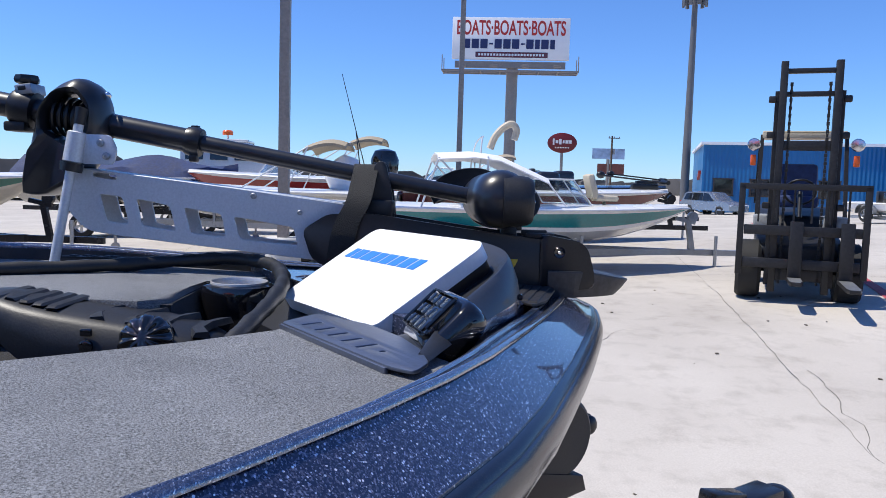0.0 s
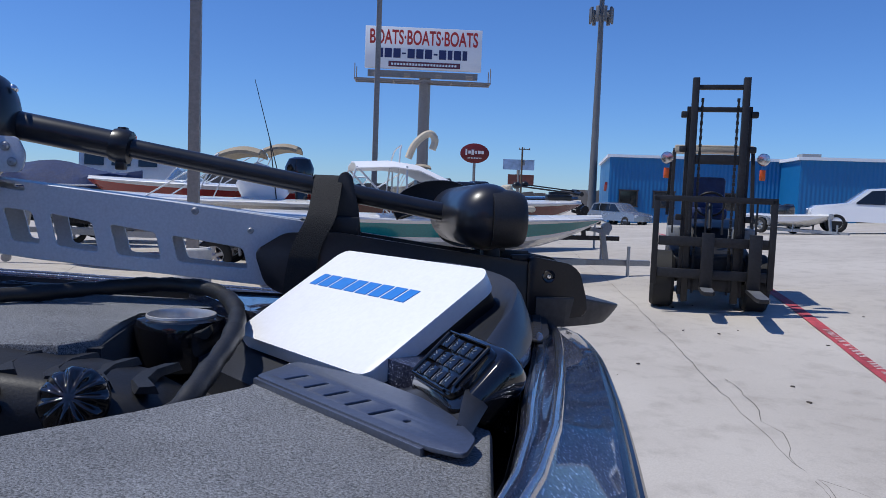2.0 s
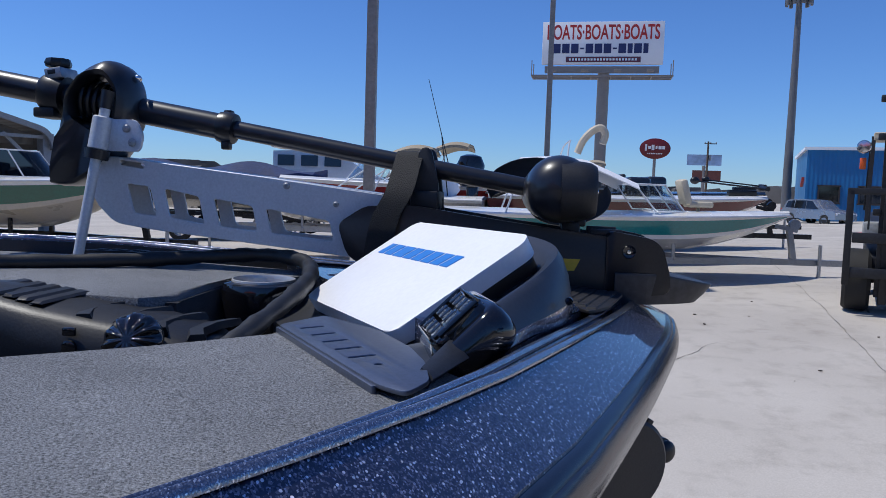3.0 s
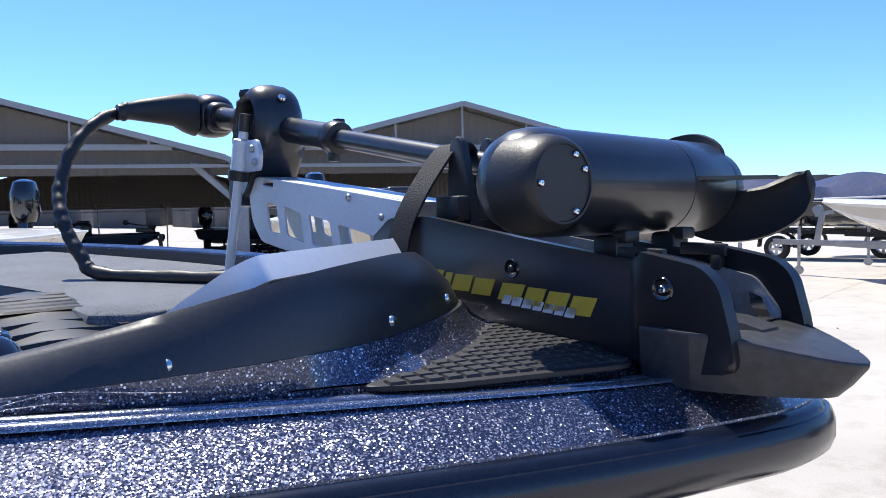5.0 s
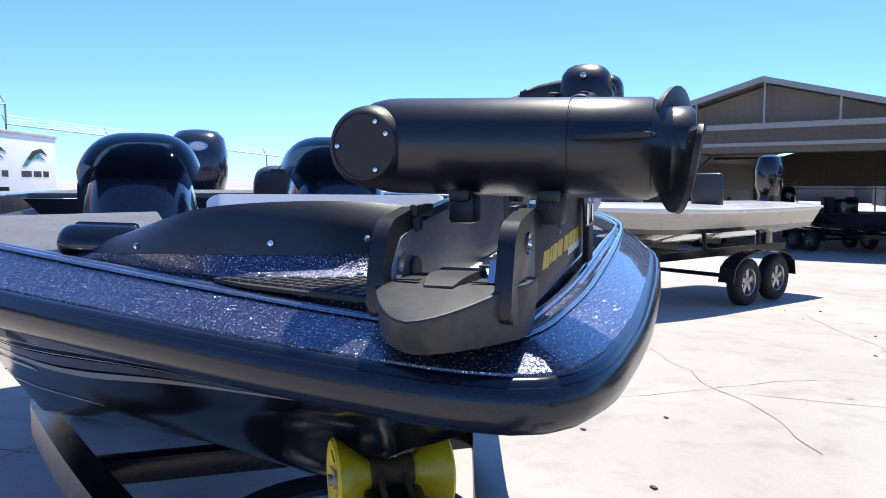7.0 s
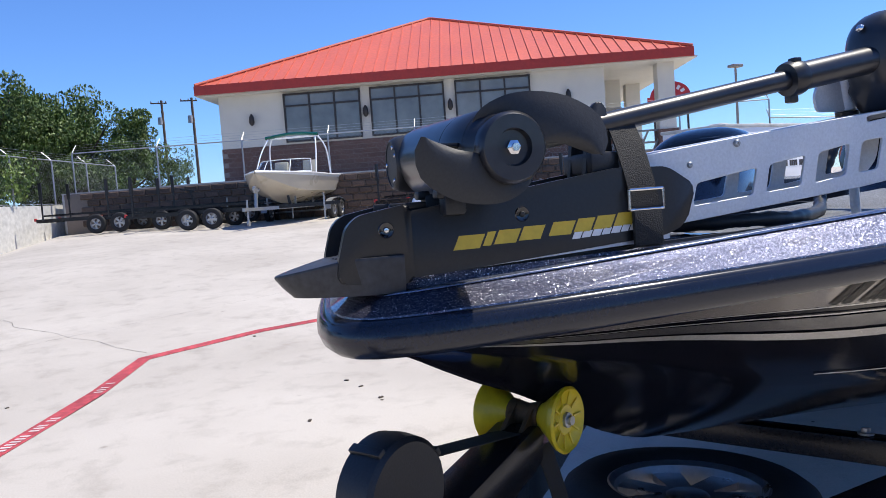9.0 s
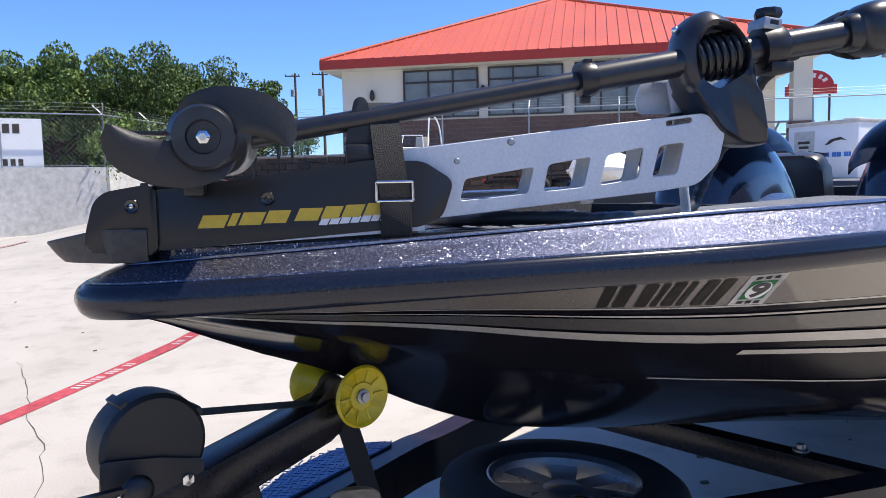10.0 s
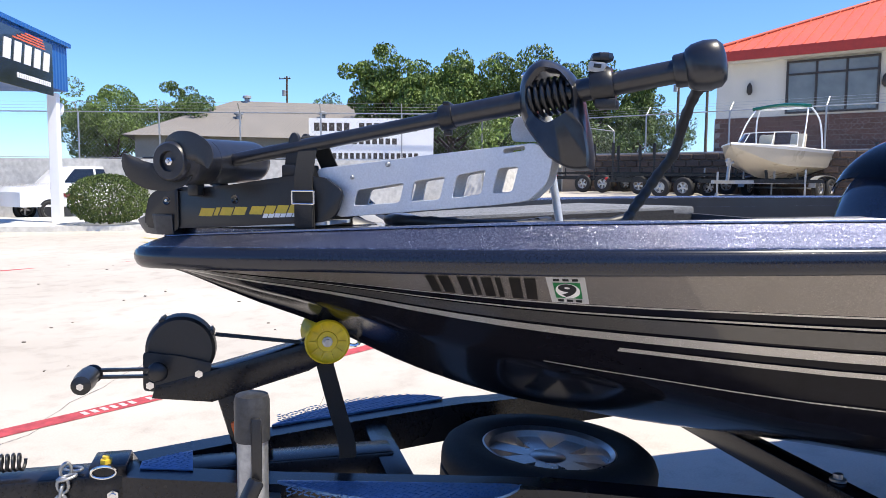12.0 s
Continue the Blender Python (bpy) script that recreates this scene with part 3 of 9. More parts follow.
def console(u, a, w, label):
    """A dash console: a rounded glossy shell under a smoked wrap-round wind deflector."""
    stations = spline([-0.31, -0.28, -0.22, -0.12, 0.0, 0.12, 0.24, 0.34, 0.40], [1.37, 1.45, 1.56, 1.655, 1.70, 1.705, 1.68, 1.61, 1.52])
    width = spline([-0.31, -0.26, -0.16, 0.0, 0.2, 0.40], [0.62, 0.80, 0.95, 1.0, 0.98, 0.93])

    def ring(da, drop, grow, base):
        top = stations(da) - drop
        hw = w / 2 * width(da) * grow
        pts = []
        for k in range(21):
            g = math.pi * k / 20
            cx, sx = math.cos(g), math.sin(g)
            pts.append(bp(u + hw * (1 if cx > 0 else -1) * abs(cx) ** 0.62, a + da - 0.05 * sx * step(0.0, -0.3, da), base + (top - base) * sx ** 0.72))
        return pts
    das = [-0.31 + 0.71 * k / 22 for k in range(23)]
    body = part("console", loft(B(), [ring(d, 0.045 + 0.03 * step(0.1, 0.4, d), 0.96, 0.98) for d in das]), "dome", boat, label, angle=60)
    bm = B()
    loft(bm, [ring(d, 0.0, 1.0, 1.40)[3:-3] for d in das[2:18]], closed=False)
    bmesh.ops.solidify(bm, geom=bm.faces[:], thickness=0.004)
    part("wind_deflector", bm, "smoked", body, "smoked acrylic wind deflector")
    flare = [ring(d, 0.20, 1.10, 0.98) for d in das]
    part("skirt", loft(B(), flare), "flake", body, "navy metal-flake skirt", angle=60)
    for k in (-1, 1):
        bm = B()
        lathe(bm, [(0.038, 0), (0.038, 0.012), (0.030, 0.014), (0.028, 0.004), (0.0001, 0.004)], Matrix.Translation(bp(u + k * w * 0.2, a + 0.402, 1.41)) @ Matrix.Rotation(radians(95), 4, "X"), 20)
        part("gauge", bm, "chrome", body)


console(-0.31, 2.87, 0.50, "navy glossy passenger console")
console(0.50, 2.85, 0.50, "navy glossy driver console")
for k in (-1, 1):
    bm = B()
    prism(bm, rounded([(-0.24, 0), (0.24, 0), (0.22, 0.46), (-0.22, 0.46)], 0.09, 6), Matrix.Translation(bp(k * 0.46 + 0.22, 3.95, 1.12)) @ Matrix.Rotation(radians(80), 4, "X"), 0.13, 0.03)
    part("seat_back", bm, "pod", boat, "dark padded boat seat back")
    bm = B()
    prism(bm, rounded([(-0.04, 0.04), (-0.03, -0.03), (0, -0.05), (0.03, -0.03), (0.04, 0.04)], 0.01), Matrix.Translation(bp(k * 0.46 + 0.22, 3.812, 1.47)) @ Matrix.Rotation(radians(80), 4, "X"), 0.006)
    part("seat_badge", bm, "chrome", boat, "small shield badge")
    bm = B()
    box(bm, (0.5, 0.46, 0.14), Matrix.Translation(bp(k * 0.46 + 0.22, 3.66, 1.07)), 0.03)
    part("seat_cushion", bm, "pod", boat)

# outboard at the transom
ob = thing("outboard_motor", BOAT @ Matrix.Translation((0.318, -6.55, 0)), "black outboard motor on the boat's transom", "outboard motor")
rings = []
for z, rx, ry, dy in [(1.34, 0.13, 0.24, 0.0), (1.42, 0.22, 0.30, 0.0), (1.55, 0.25, 0.34, 0.0), (1.75, 0.25, 0.34, -0.01), (1.88, 0.225, 0.30, -0.03), (1.94, 0.17, 0.22, -0.05), (1.96, 0.06, 0.10, -0.06)]:
    rings.append([(rx * abs(math.cos(g)) ** 0.7 * (1 if math.cos(g) > 0 else -1), dy + ry * abs(math.sin(g)) ** 0.7 * (1 if math.sin(g) > 0 else -1), z) for g in (2 * math.pi * k / 28 for k in range(28))])
cowl = part("cowl", loft(B(), rings), "dome", ob, "glossy blue-black cowl")
bm = B()
lathe(bm, [(0.085, 0), (0.083, 0.008), (0.0001, 0.010)], Matrix.Translation((0, 0.322, 1.80)) @ Matrix.Rotation(radians(-78), 4, "X") @ Matrix.Diagonal((1.0, 0.5, 1, 1)), 24)
part("badge", bm, "chrome", cowl, "oval chrome badge")
bm = B()
lathe(bm, [(0.065, 0), (0.063, 0.005), (0.0001, 0.006)], Matrix.Translation((0, 0.328, 1.802)) @ Matrix.Rotation(radians(-78), 4, "X") @ Matrix.Diagonal((1.0, 0.5, 1, 1)), 24)
part("badge_inset", bm, "whiteprint", cowl)
bm = B()
box(bm, (0.16, 0.3, 0.9), Matrix.Translation((0, 0.0, 0.92)), 0.05)
box(bm, (0.3, 0.3, 0.35), Matrix.Translation((0, 0.3, 1.2)), 0.03)
ball(bm, (0, -0.02, 0.42), (0.07, 0.28, 0.07))
part("midsection", bm, "gloss", ob)

# registration bars and the decal on both sides
def hull_frame(sd, a, v):
    """A pose on the hull's side; x aft, z outwards."""
    mid = len(outline) // 2
    idx = range(mid, len(outline)) if sd > 0 else range(mid, -1, -1)
    best = [i for i in idx]
    aa = [INS[i][1] for i in best]
    k = max(j for j in range(len(aa)) if aa[j] <= a)
    f = (a - aa[k]) / (aa[k + 1] - aa[k])
    p = hull_pt(best[k], v).lerp(hull_pt(best[k + 1], v), f)
    q = hull_pt(best[k + 1], v) - hull_pt(best[k], v)
    w = hull_pt(best[k], v - 0.06).lerp(hull_pt(best[k + 1], v - 0.06), f) - p
    return p, q.normalized(), w.normalized()


def hull_patch(sd, a0, a1, v0, v1, rake):
    """Maps (s aft, t down) of a raked field on the hull's side, with a lift, to a place."""
    def at(s, t, lift):
        a, v = a0 + (a1 - a0) * s + rake * t, v0 + (v1 - v0) * t
        p = hull_frame(sd, a, v)[0]
        q, w = hull_frame(sd, a + 0.01, v)[0] - p, hull_frame(sd, a, v + 0.01)[0] - p
        n = q.cross(w).normalized()
        return p + n * (lift if n.x * sd > 0 else -lift)
    return at


def hull_mark(name, at, s0, s1, t0, t1, lift, material, parent, label="", nx=2, ny=3):
    """A thin printed piece that follows the hull."""
    bm = B()
    hi = [[bm.verts.new(at(s0 + (s1 - s0) * i / nx, t0 + (t1 - t0) * j / ny, lift)) for j in range(ny + 1)] for i in range(nx + 1)]
    for i in range(nx):
        for j in range(ny):
            bm.faces.new((hi[i][j], hi[i + 1][j], hi[i + 1][j + 1], hi[i][j + 1]))
    bmesh.ops.solidify(bm, geom=bm.faces[:], thickness=0.0008)
    return part(name, bm, material, parent, label, smooth=False)


for sd in (-1, 1):
    at = hull_patch(sd, 0.600, 0.790, 0.035, 0.165, 0.028)
    s = 0.0
    for wd in (0.085, 0.10, 0, 0.095, 0.05, 0.095, 0.05, 0, 0.10, 0.10):
        if wd == 0:
            s += 0.04
            continue
        hull_mark("registration_bar", at, s, s + wd, 0, 1, 0.0036, "decal", boat)
        s += wd + 0.035
at = hull_patch(-1, 0.805, 0.872, 0.022, 0.172, 0.040)
dec = hull_mark("sticker", at, 0, 1, 0, 1, 0.0038, "whiteprint", boat, "white and green registration sticker with a 9", 4, 4)
hull_mark("sticker_field", at, 0.15, 0.85, 0.20, 0.80, 0.0046, "green", dec, "", 3, 3)
bm = B()
ringv = [bm.verts.new(at(0.5 + 0.32 * math.cos(k * math.pi / 10), 0.5 + 0.28 * math.sin(k * math.pi / 10), 0.0054)) for k in range(20)]
bm.faces.new(ringv)
part("sticker_disc", bm, "whiteprint", dec, smooth=False)
me = words("9", 0.062, 0.0008, 0, 0.002)
for v in me.vertices:
    v.co = at(0.5 + v.co.x / 0.065, 0.5 - v.co.y / 0.10, 0.0062 + v.co.z)
part("numeral", me, "black", dec, smooth=False)
for k in range(3):
    for q in (0.1, 0.9):
        hull_mark("month_bar", at, 0.18 + 0.24 * k, 0.34 + 0.24 * k, q - 0.045, q + 0.045, 0.0046, "black", dec, "", 1, 1)

# tread pads on the bow
def tread(poly, height, name="tread_pad"):
    pad = sheet(name, poly, height, "tread", 0.004, "black rubber tread pad with raised lozenges", 0.001, 0.03, 0.003)
    us = [q[0] for q in poly]
    aas = [q[1] for q in poly]

    def hit(u, a):
        c = False
        for i in range(len(poly)):
            (x1, y1), (x2, y2) = poly[i - 1], poly[i]
            if (y1 > a) != (y2 > a) and u < (x2 - x1) * (a - y1) / (y2 - y1) + x1:
                c = not c
        return c
    bm = B()
    n = 0
    sx, sy = 0.021, 0.0115
    for i in range(int((max(us) - min(us)) / sx) + 2):
        for j in range(int((max(aas) - min(aas)) / sy) + 2):
            u, a = min(us) + i * sx + (sx / 2 if j % 2 else 0), min(aas) + j * sy
            if not all(hit(u + du, a + da) for du, da in ((0.008, 0), (-0.008, 0), (0, 0.008), (0, -0.008))):
                continue
            zz = height + 0.03 * a + 0.003
            q = [(sx * 0.44, 0), (0, sy * 0.86), (-sx * 0.44, 0), (0, -sy * 0.86)]
            lo = [bm.verts.new(bp(u + x, a + y, zz)) for x, y in q]
            hi = [bm.verts.new(bp(u + x * 0.8, a + y * 0.8, zz + 0.0022)) for x, y in q]
            bm.faces.new(hi)
            for k in range(4):
                bm.faces.new((lo[k], lo[(k + 1) % 4], hi[(k + 1) % 4], hi[k]))
    l = part("raised_tread", bm, "tread", pad, smooth=False)
    l["kind"] = "stuff"


tread(rounded([(-0.13, 0.40), (-0.07, 0.345), (0.05, 0.325), (0.14, 0.335), (0.235, 0.36), (0.20, 0.30), (0.08, 0.17), (-0.02, 0.24)], 0.02), DECK)
pts = [(u, a) for u, a in inset(0.124) if u < 0 and 0.20 < a < 0.92]
tread([*pts, (-0.16, 0.30), (-0.44, 0.70), (-0.50, 0.90)][::1], DECK + 0.001)

# ---- the bow console pod, with the fish finder, keypad, plate, foot control ----
bot = [(-0.150, 0.56, 1.382), (-0.140, 0.47, 1.399), (-0.115, 0.405, 1.411), (-0.06, 0.367, 1.414), (0.05, 0.354, 1.414), (0.16, 0.367, 1.413), (0.25, 0.400, 1.414), (0.308, 0.456, 1.411), (0.362, 0.54, 1.405), (0.415, 0.62, 1.399), (0.462, 0.69, 1.392)]
top = [(-0.138, 0.58, 1.388), (-0.125, 0.505, 1.412), (-0.098, 0.452, 1.440), (-0.048, 0.412, 1.464), (0.05, 0.384, 1.476), (0.155, 0.388, 1.476), (0.24, 0.415, 1.468), (0.294, 0.474, 1.450), (0.346, 0.558, 1.428), (0.402, 0.635, 1.412), (0.452, 0.695, 1.399)]
aft = [(-0.135, 0.66, 1.362), (-0.128, 0.66, 1.352), (-0.105, 0.66, 1.340), (-0.055, 0.66, 1.335), (0.05, 0.66, 1.335), (0.15, 0.66, 1.335), (0.235, 0.66, 1.338), (0.28, 0.67, 1.352), (0.335, 0.70, 1.385), (0.395, 0.71, 1.385), (0.45, 0.705, 1.385)]
rings = []
for b_, t_, f_ in zip(smooth_path(bot, 4), smooth_path(top, 4), smooth_path(aft, 4)):
    b_, t_, f_ = Vector(b_), Vector(t_), Vector(f_)
    out = (b_ - t_) * Vector((1, 1, 0))
    base = b_ - Vector((0, 0, 0.007)) - out * 0.5
    q = [base, b_, b_.lerp(t_, 0.45) + out * 0.22, b_.lerp(t_, 0.85) + out * 0.16, t_]
    lip = t_.lerp(f_, 0.06) + Vector((0, 0, 0.001))
    q += [lip, lip + (f_ - lip) * 0.04 - Vector((0, 0, 0.014)), t_.lerp(f_, 0.5) - Vector((0, 0, 0.014)), f_, f_ - Vector((0, 0, 0.05))]
    rings.append([bp(p.x, p.y, p.z) for p in q])
rings.append([Vector((p.x, p.y - 0.012, 1.36 + (p.z - 1.36) * 0.4)) for p in rings[-1]])
pod = part("console_pod", loft(B(), rings, closed=False), "pod", boat, "black moulded bow console pod", angle=55)
# flake plinth under the pod
fine = [hp(half(k * 0.01), k * 0.01) for k in range(1, 110)]
bm = B()
rings = []
for b_ in smooth_path(bot, 4)[:-5]:
    b_ = Vector(b_)
    c = Vector((0.15, 0.62, 0))
    d = (Vector((b_.x, b_.y, 0)) - c).normalized()
    reach = 0.035
    while reach > 0.001 and min(math.hypot(b_.x + d.x * reach - u, b_.y + d.y * reach - a) for u, a in fine) < 0.1125:
        reach -= 0.004
    e = Vector((b_.x, b_.y, 0)) + d * reach
    z0 = DECK + 0.03 * b_.y
    k = max(b_.z - z0, 0.004)
    mid_ = min(0.014, reach)
    rings.append([bp(b_.x - d.x * 0.03, b_.y - d.y * 0.03, b_.z + 0.002), bp(b_.x + d.x * min(0.004, reach), b_.y + d.y * min(0.004, reach), b_.z), bp(b_.x + d.x * mid_, b_.y + d.y * mid_, z0 + k * 0.35), bp(e.x, e.y, z0 + 0.001)])
part("pod_plinth", loft(bm, rings, closed=False), "flake", boat, "navy metal-flake plinth")
for u, a, z, s in ((0.163, 0.359, 1.428, 0), (0.050, 0.347, 1.432, 0), (0.318, 0.455, 1.420, 40)):
    screw(pod, Matrix.Translation(bp(u, a, z)) @ Matrix.Rotation(radians(s), 4, "Z") @ Matrix.Rotation(radians(-82), 4, "X"), 0.0045)

# fish finder under its white cover
ff = thing("fish_finder", BOAT @ axes(bp(0.077, 0.530, 1.422), bp(0.295, 0.0, 0.002), bp(0.0, -0.166, 0.099)), "fish finder under a white protective cover with blue lettering", "fish finder")
bm = B()
prism(bm, rounded([(-0.152, -0.103), (0.152, -0.103), (0.158, 0.088), (0.145, 0.104), (-0.150, 0.104), (-0.158, 0.092)], 0.020, 6), Matrix.Translation((0, 0, -0.012)), 0.022, 0.0022)
cover = part("cover", bm, "whitecover", ff, "white plastic sun cover")
bm = B()
prism(bm, rounded([(-0.149, -0.100), (0.149, -0.100), (0.155, 0.088), (0.142, 0.101), (-0.147, 0.101), (-0.155, 0.092)], 0.018), Matrix.Translation((0, 0, -0.058)), 0.048, 0.008)
part("housing", bm, "black", ff)
x = -0.133
for wd in (0.016, 0.024, 0.031, 0.022, 0.024, 0.023, 0.023, 0.019):
    part("brand_bar", prism(B(), [(x, 0.018), (x + wd, 0.018), (x + wd + 0.006, 0.043), (x + 0.006, 0.043)], Matrix.Translation((0, 0, 0.0102)), 0.0008), "blueprint", cover, "slanted blue bar of printing", smooth=False)
    x += wd * 0.99 + 0.0048

# keypad
kp = thing("keypad_controller", BOAT @ axes(bp(0.366, 0.624, 1.419), bp(0.073, 0.025, 0.002), bp(0.006, -0.027, 0.026)) @ Matrix.Diagonal((0.71, 0.63, 0.9, 1)), "black wired keypad controller with twelve rubber keys", "keypad")
bm = B()
prism(bm, rounded([(-0.070, -0.046), (0.058, -0.046), (0.070, -0.03), (0.066, 0.046), (-0.07, 0.046)], 0.016), Matrix.Translation((0, 0, -0.03)), 0.034, 0.008)
part("housing", bm, "gloss", kp)
face_ = rounded([(-0.082, -0.058), (0.070, -0.058), (0.082, -0.04), (0.078, 0.056), (-0.082, 0.056)], 0.03)
rings = [[(x * k, y * k, z) for x, y in face_] for k, z in ((0.96, -0.004), (1.03, -0.007), (1.08, -0.014), (1.09, -0.026), (1.04, -0.038), (0.92, -0.046), (0.80, -0.050))]
part("pedestal", loft(B(), rings), "gloss", kp, "glossy black moulded pedestal", angle=60)
for i in range(4):
    for j in range(3):
        bm = B()
        box(bm, (0.024, 0.021, 0.004), Matrix.Translation((-0.044 + 0.0275 * i, -0.027 + 0.0265 * j, 0.005)), 0.0012)
        k = part("key", bm, "gloss", kp)
        bm = B()
        box(bm, (0.008, 0.0012, 0.0006), Matrix.Translation((-0.044 + 0.0275 * i, -0.027 + 0.0265 * j + 0.0025, 0.0074)) @ Matrix.Rotation(0.5 * (i - j), 4, "Z"))
        box(bm, (0.0045, 0.0011, 0.0006), Matrix.Translation((-0.044 + 0.0275 * i, -0.027 + 0.0265 * j - 0.0025, 0.0074)))
        part("key_mark", bm, "galv", k, smooth=False)
bm = B()
for p0, p1 in (((-0.06, -0.042), (0.05, -0.042)), ((-0.06, 0.042), (0.055, 0.042)), ((-0.062, -0.04), (-0.062, 0.04)), ((0.06, -0.03), (0.06, 0.04))):
    rod(bm, (*p0, 0.006), (*p1, 0.006), 0.0022, seg=8)
part("bezel", bm, "gloss", kp)

# slotted plate beside the console
sp = thing("slotted_plate", BOAT @ Matrix.Translation(bp(0.35, 0.705, CARP + 0.031)) @ Matrix.Rotation(radians(4), 4, "X"), "dark bent mounting plate with a row of slots", "bracket")
holes = []
for x in (-0.098, -0.063, -0.030, 0.003, 0.036):
    holes.append(rounded([(x - 0.0055, -0.025), (x + 0.0025, -0.026), (x + 0.0065, -0.001), (x - 0.0015, 0.0)], 0.004))
holes.append([(0.0675 + 0.0045 * math.cos(g), -0.0115 + 0.0045 * math.sin(g)) for g in (k * 0.785 for k in range(8))])
part("plate", plate(rounded([(-0.130, -0.037), (0.118, -0.033), (0.147, -0.024), (0.130, 0.002), (0.082, 0.022), (0.030, 0.033), (-0.05, 0.036), (-0.146, 0.016)], 0.008), holes, 0.004), "plate", sp, "satin blue-gray plate")
part("lip", box(B(), (0.245, 0.004, 0.014), Matrix.Translation((-0.008, -0.037, -0.007)) @ Matrix.Rotation(radians(0.9), 4, "Z"), 0.001), "plate", sp)

# cup holder
ch = thing("cup_holder", BOAT @ Matrix.Translation(bp(-0.163, 0.660, CARP + 0.027)) @ Matrix.Diagonal((0.94, 0.94, 0.9, 1)), "steel cup holder in a black plastic rim", "cup holder")
bm = B()
lathe(bm, [(0.0505, -0.003), (0.0500, 0.0005), (0.0485, 0.0010), (0.0475, -0.001), (0.0465, -0.006), (0.041, -0.06), (0.036, -0.085), (0.0001, -0.085)], None, 32, False)
part("cup", bm, "steelcup", ch, "brushed steel cup")
bm = B()
lathe(bm, [(0.050, -0.003), (0.062, -0.006), (0.066, -0.02), (0.060, -0.08), (0.05, -0.086)], None, 32, False)
part("rim", bm, "gloss", ch)

# foot control: a humped body with a raised toe, chunky treads, a fluted speed knob and a switch on its side
fc = thing("foot_pedal", BOAT @ axes(bp(-0.012, 0.874, 1.303), bp(-0.56, 0.83, 0.0), bp(0.83, 0.56, 0.0)), "black trolling-motor foot pedal with a round speed knob", "foot pedal")
bm = B()
rings = []
for x, lo, hi, w in [(-0.150, 0.004, 0.020, 0.046), (-0.138, 0.0, 0.038, 0.060), (-0.10, 0.0, 0.056, 0.070), (-0.04, 0.0, 0.068, 0.074), (0.02, 0.0, 0.076, 0.075), (0.07, 0.004, 0.083, 0.074), (0.11, 0.026, 0.090, 0.070), (0.145, 0.052, 0.098, 0.062), (0.168, 0.072, 0.100, 0.050), (0.176, 0.084, 0.096, 0.040)]:
    m_ = (lo + hi) / 2
    rings.append([(x, -w * 0.96, lo), (x, -w, m_), (x, -w * 0.92, hi - 0.008), (x, -w * 0.72, hi), (x, 0, hi + 0.004), (x, w * 0.72, hi), (x, w * 0.92, hi - 0.008), (x, w, m_), (x, w * 0.96, lo)])
loft(bm, rings)
body = part("body", bm, "blackmatt", fc, "black moulded pedal body", angle=50)
for k in range(5):
    x = 0.072 + 0.019 * k
    z = 0.0865 + 0.0026 * k
    rings = [[(x - 0.008, y, z), (x - 0.005, y, z + 0.0032 * q), (x + 0.004, y, z + 0.0048 * q), (x + 0.008, y, z)] for y, q in ((-0.052 + 0.003 * k, 0.3), (-0.044, 1.0), (0.044, 1.0), (0.052 - 0.003 * k, 0.3))]
    part("rib", loft(B(), rings), "blackmatt", body, "low toe rib", angle=30)
for k in range(4):
    x = -0.115 + 0.045 * k
    z = 0.0545 + 0.0055 * k
    rings = [[(x - 0.010 + 0.010 * q, y, z), (x - 0.006 + 0.010 * q, y, z + 0.0085), (x + 0.010 + 0.010 * q, y, z + 0.0070), (x + 0.014 + 0.010 * q, y, z)] for y, q in ((-0.054, -1), (-0.02, 0.6), (0.02, 0.6), (0.054, -1))]
    part("tread_bar", loft(B(), rings), "blackmatt", body, "low chevron tread", angle=30)
KM = Matrix.Translation((-0.060, 0.070, 0.050)) @ Matrix.Rotation(radians(-62), 4, "X")
rings = []
for r, z, dip in ((0.031, 0.0, 0.0), (0.0345, 0.006, 0.0), (0.034, 0.013, 0.0015), (0.030, 0.019, 0.0035), (0.024, 0.023, 0.0045), (0.017, 0.0245, 0.003), (0.010, 0.024, 0.001), (0.004, 0.0235, 0.0)):
    rings.append([KM @ Vector(((r - 0.5 * dip * (1 + math.cos(11 * g))) * math.cos(g), (r - 0.5 * dip * (1 + math.cos(11 * g))) * math.sin(g), z - dip * (1 + math.cos(11 * g)) * 0.6)) for g in (2 * math.pi * k / 88 for k in range(88))])
part("knob", loft(B(), rings), "gloss", fc, "glossy fluted knob", angle=60)
part("switch", box(B(), (0.015, 0.006, 0.010), Matrix.Translation((0.016, 0.0745, 0.062)), 0.002), "gloss", fc)
part("switch", lathe(B(), [(0.0085, 0), (0.0085, 0.004), (0.006, 0.005), (0.0001, 0.005)], Matrix.Translation((0.016, 0.0735, 0.044)) @ Matrix.Rotation(radians(-90), 4, "X"), 16), "gloss", fc)

# ---- the trolling motor on its mount ----
TM = pose(0.01, 0.02, 1.375, 0, 0, -2.9)
tm = thing("trolling_motor", TM, "black bow-mount trolling motor stowed on an aluminium bracket", "trolling motor")
SL = 0.045


def base_h(f):
    """The mount's underside; it rises a little going aft."""
    return 0.003 - SL * f


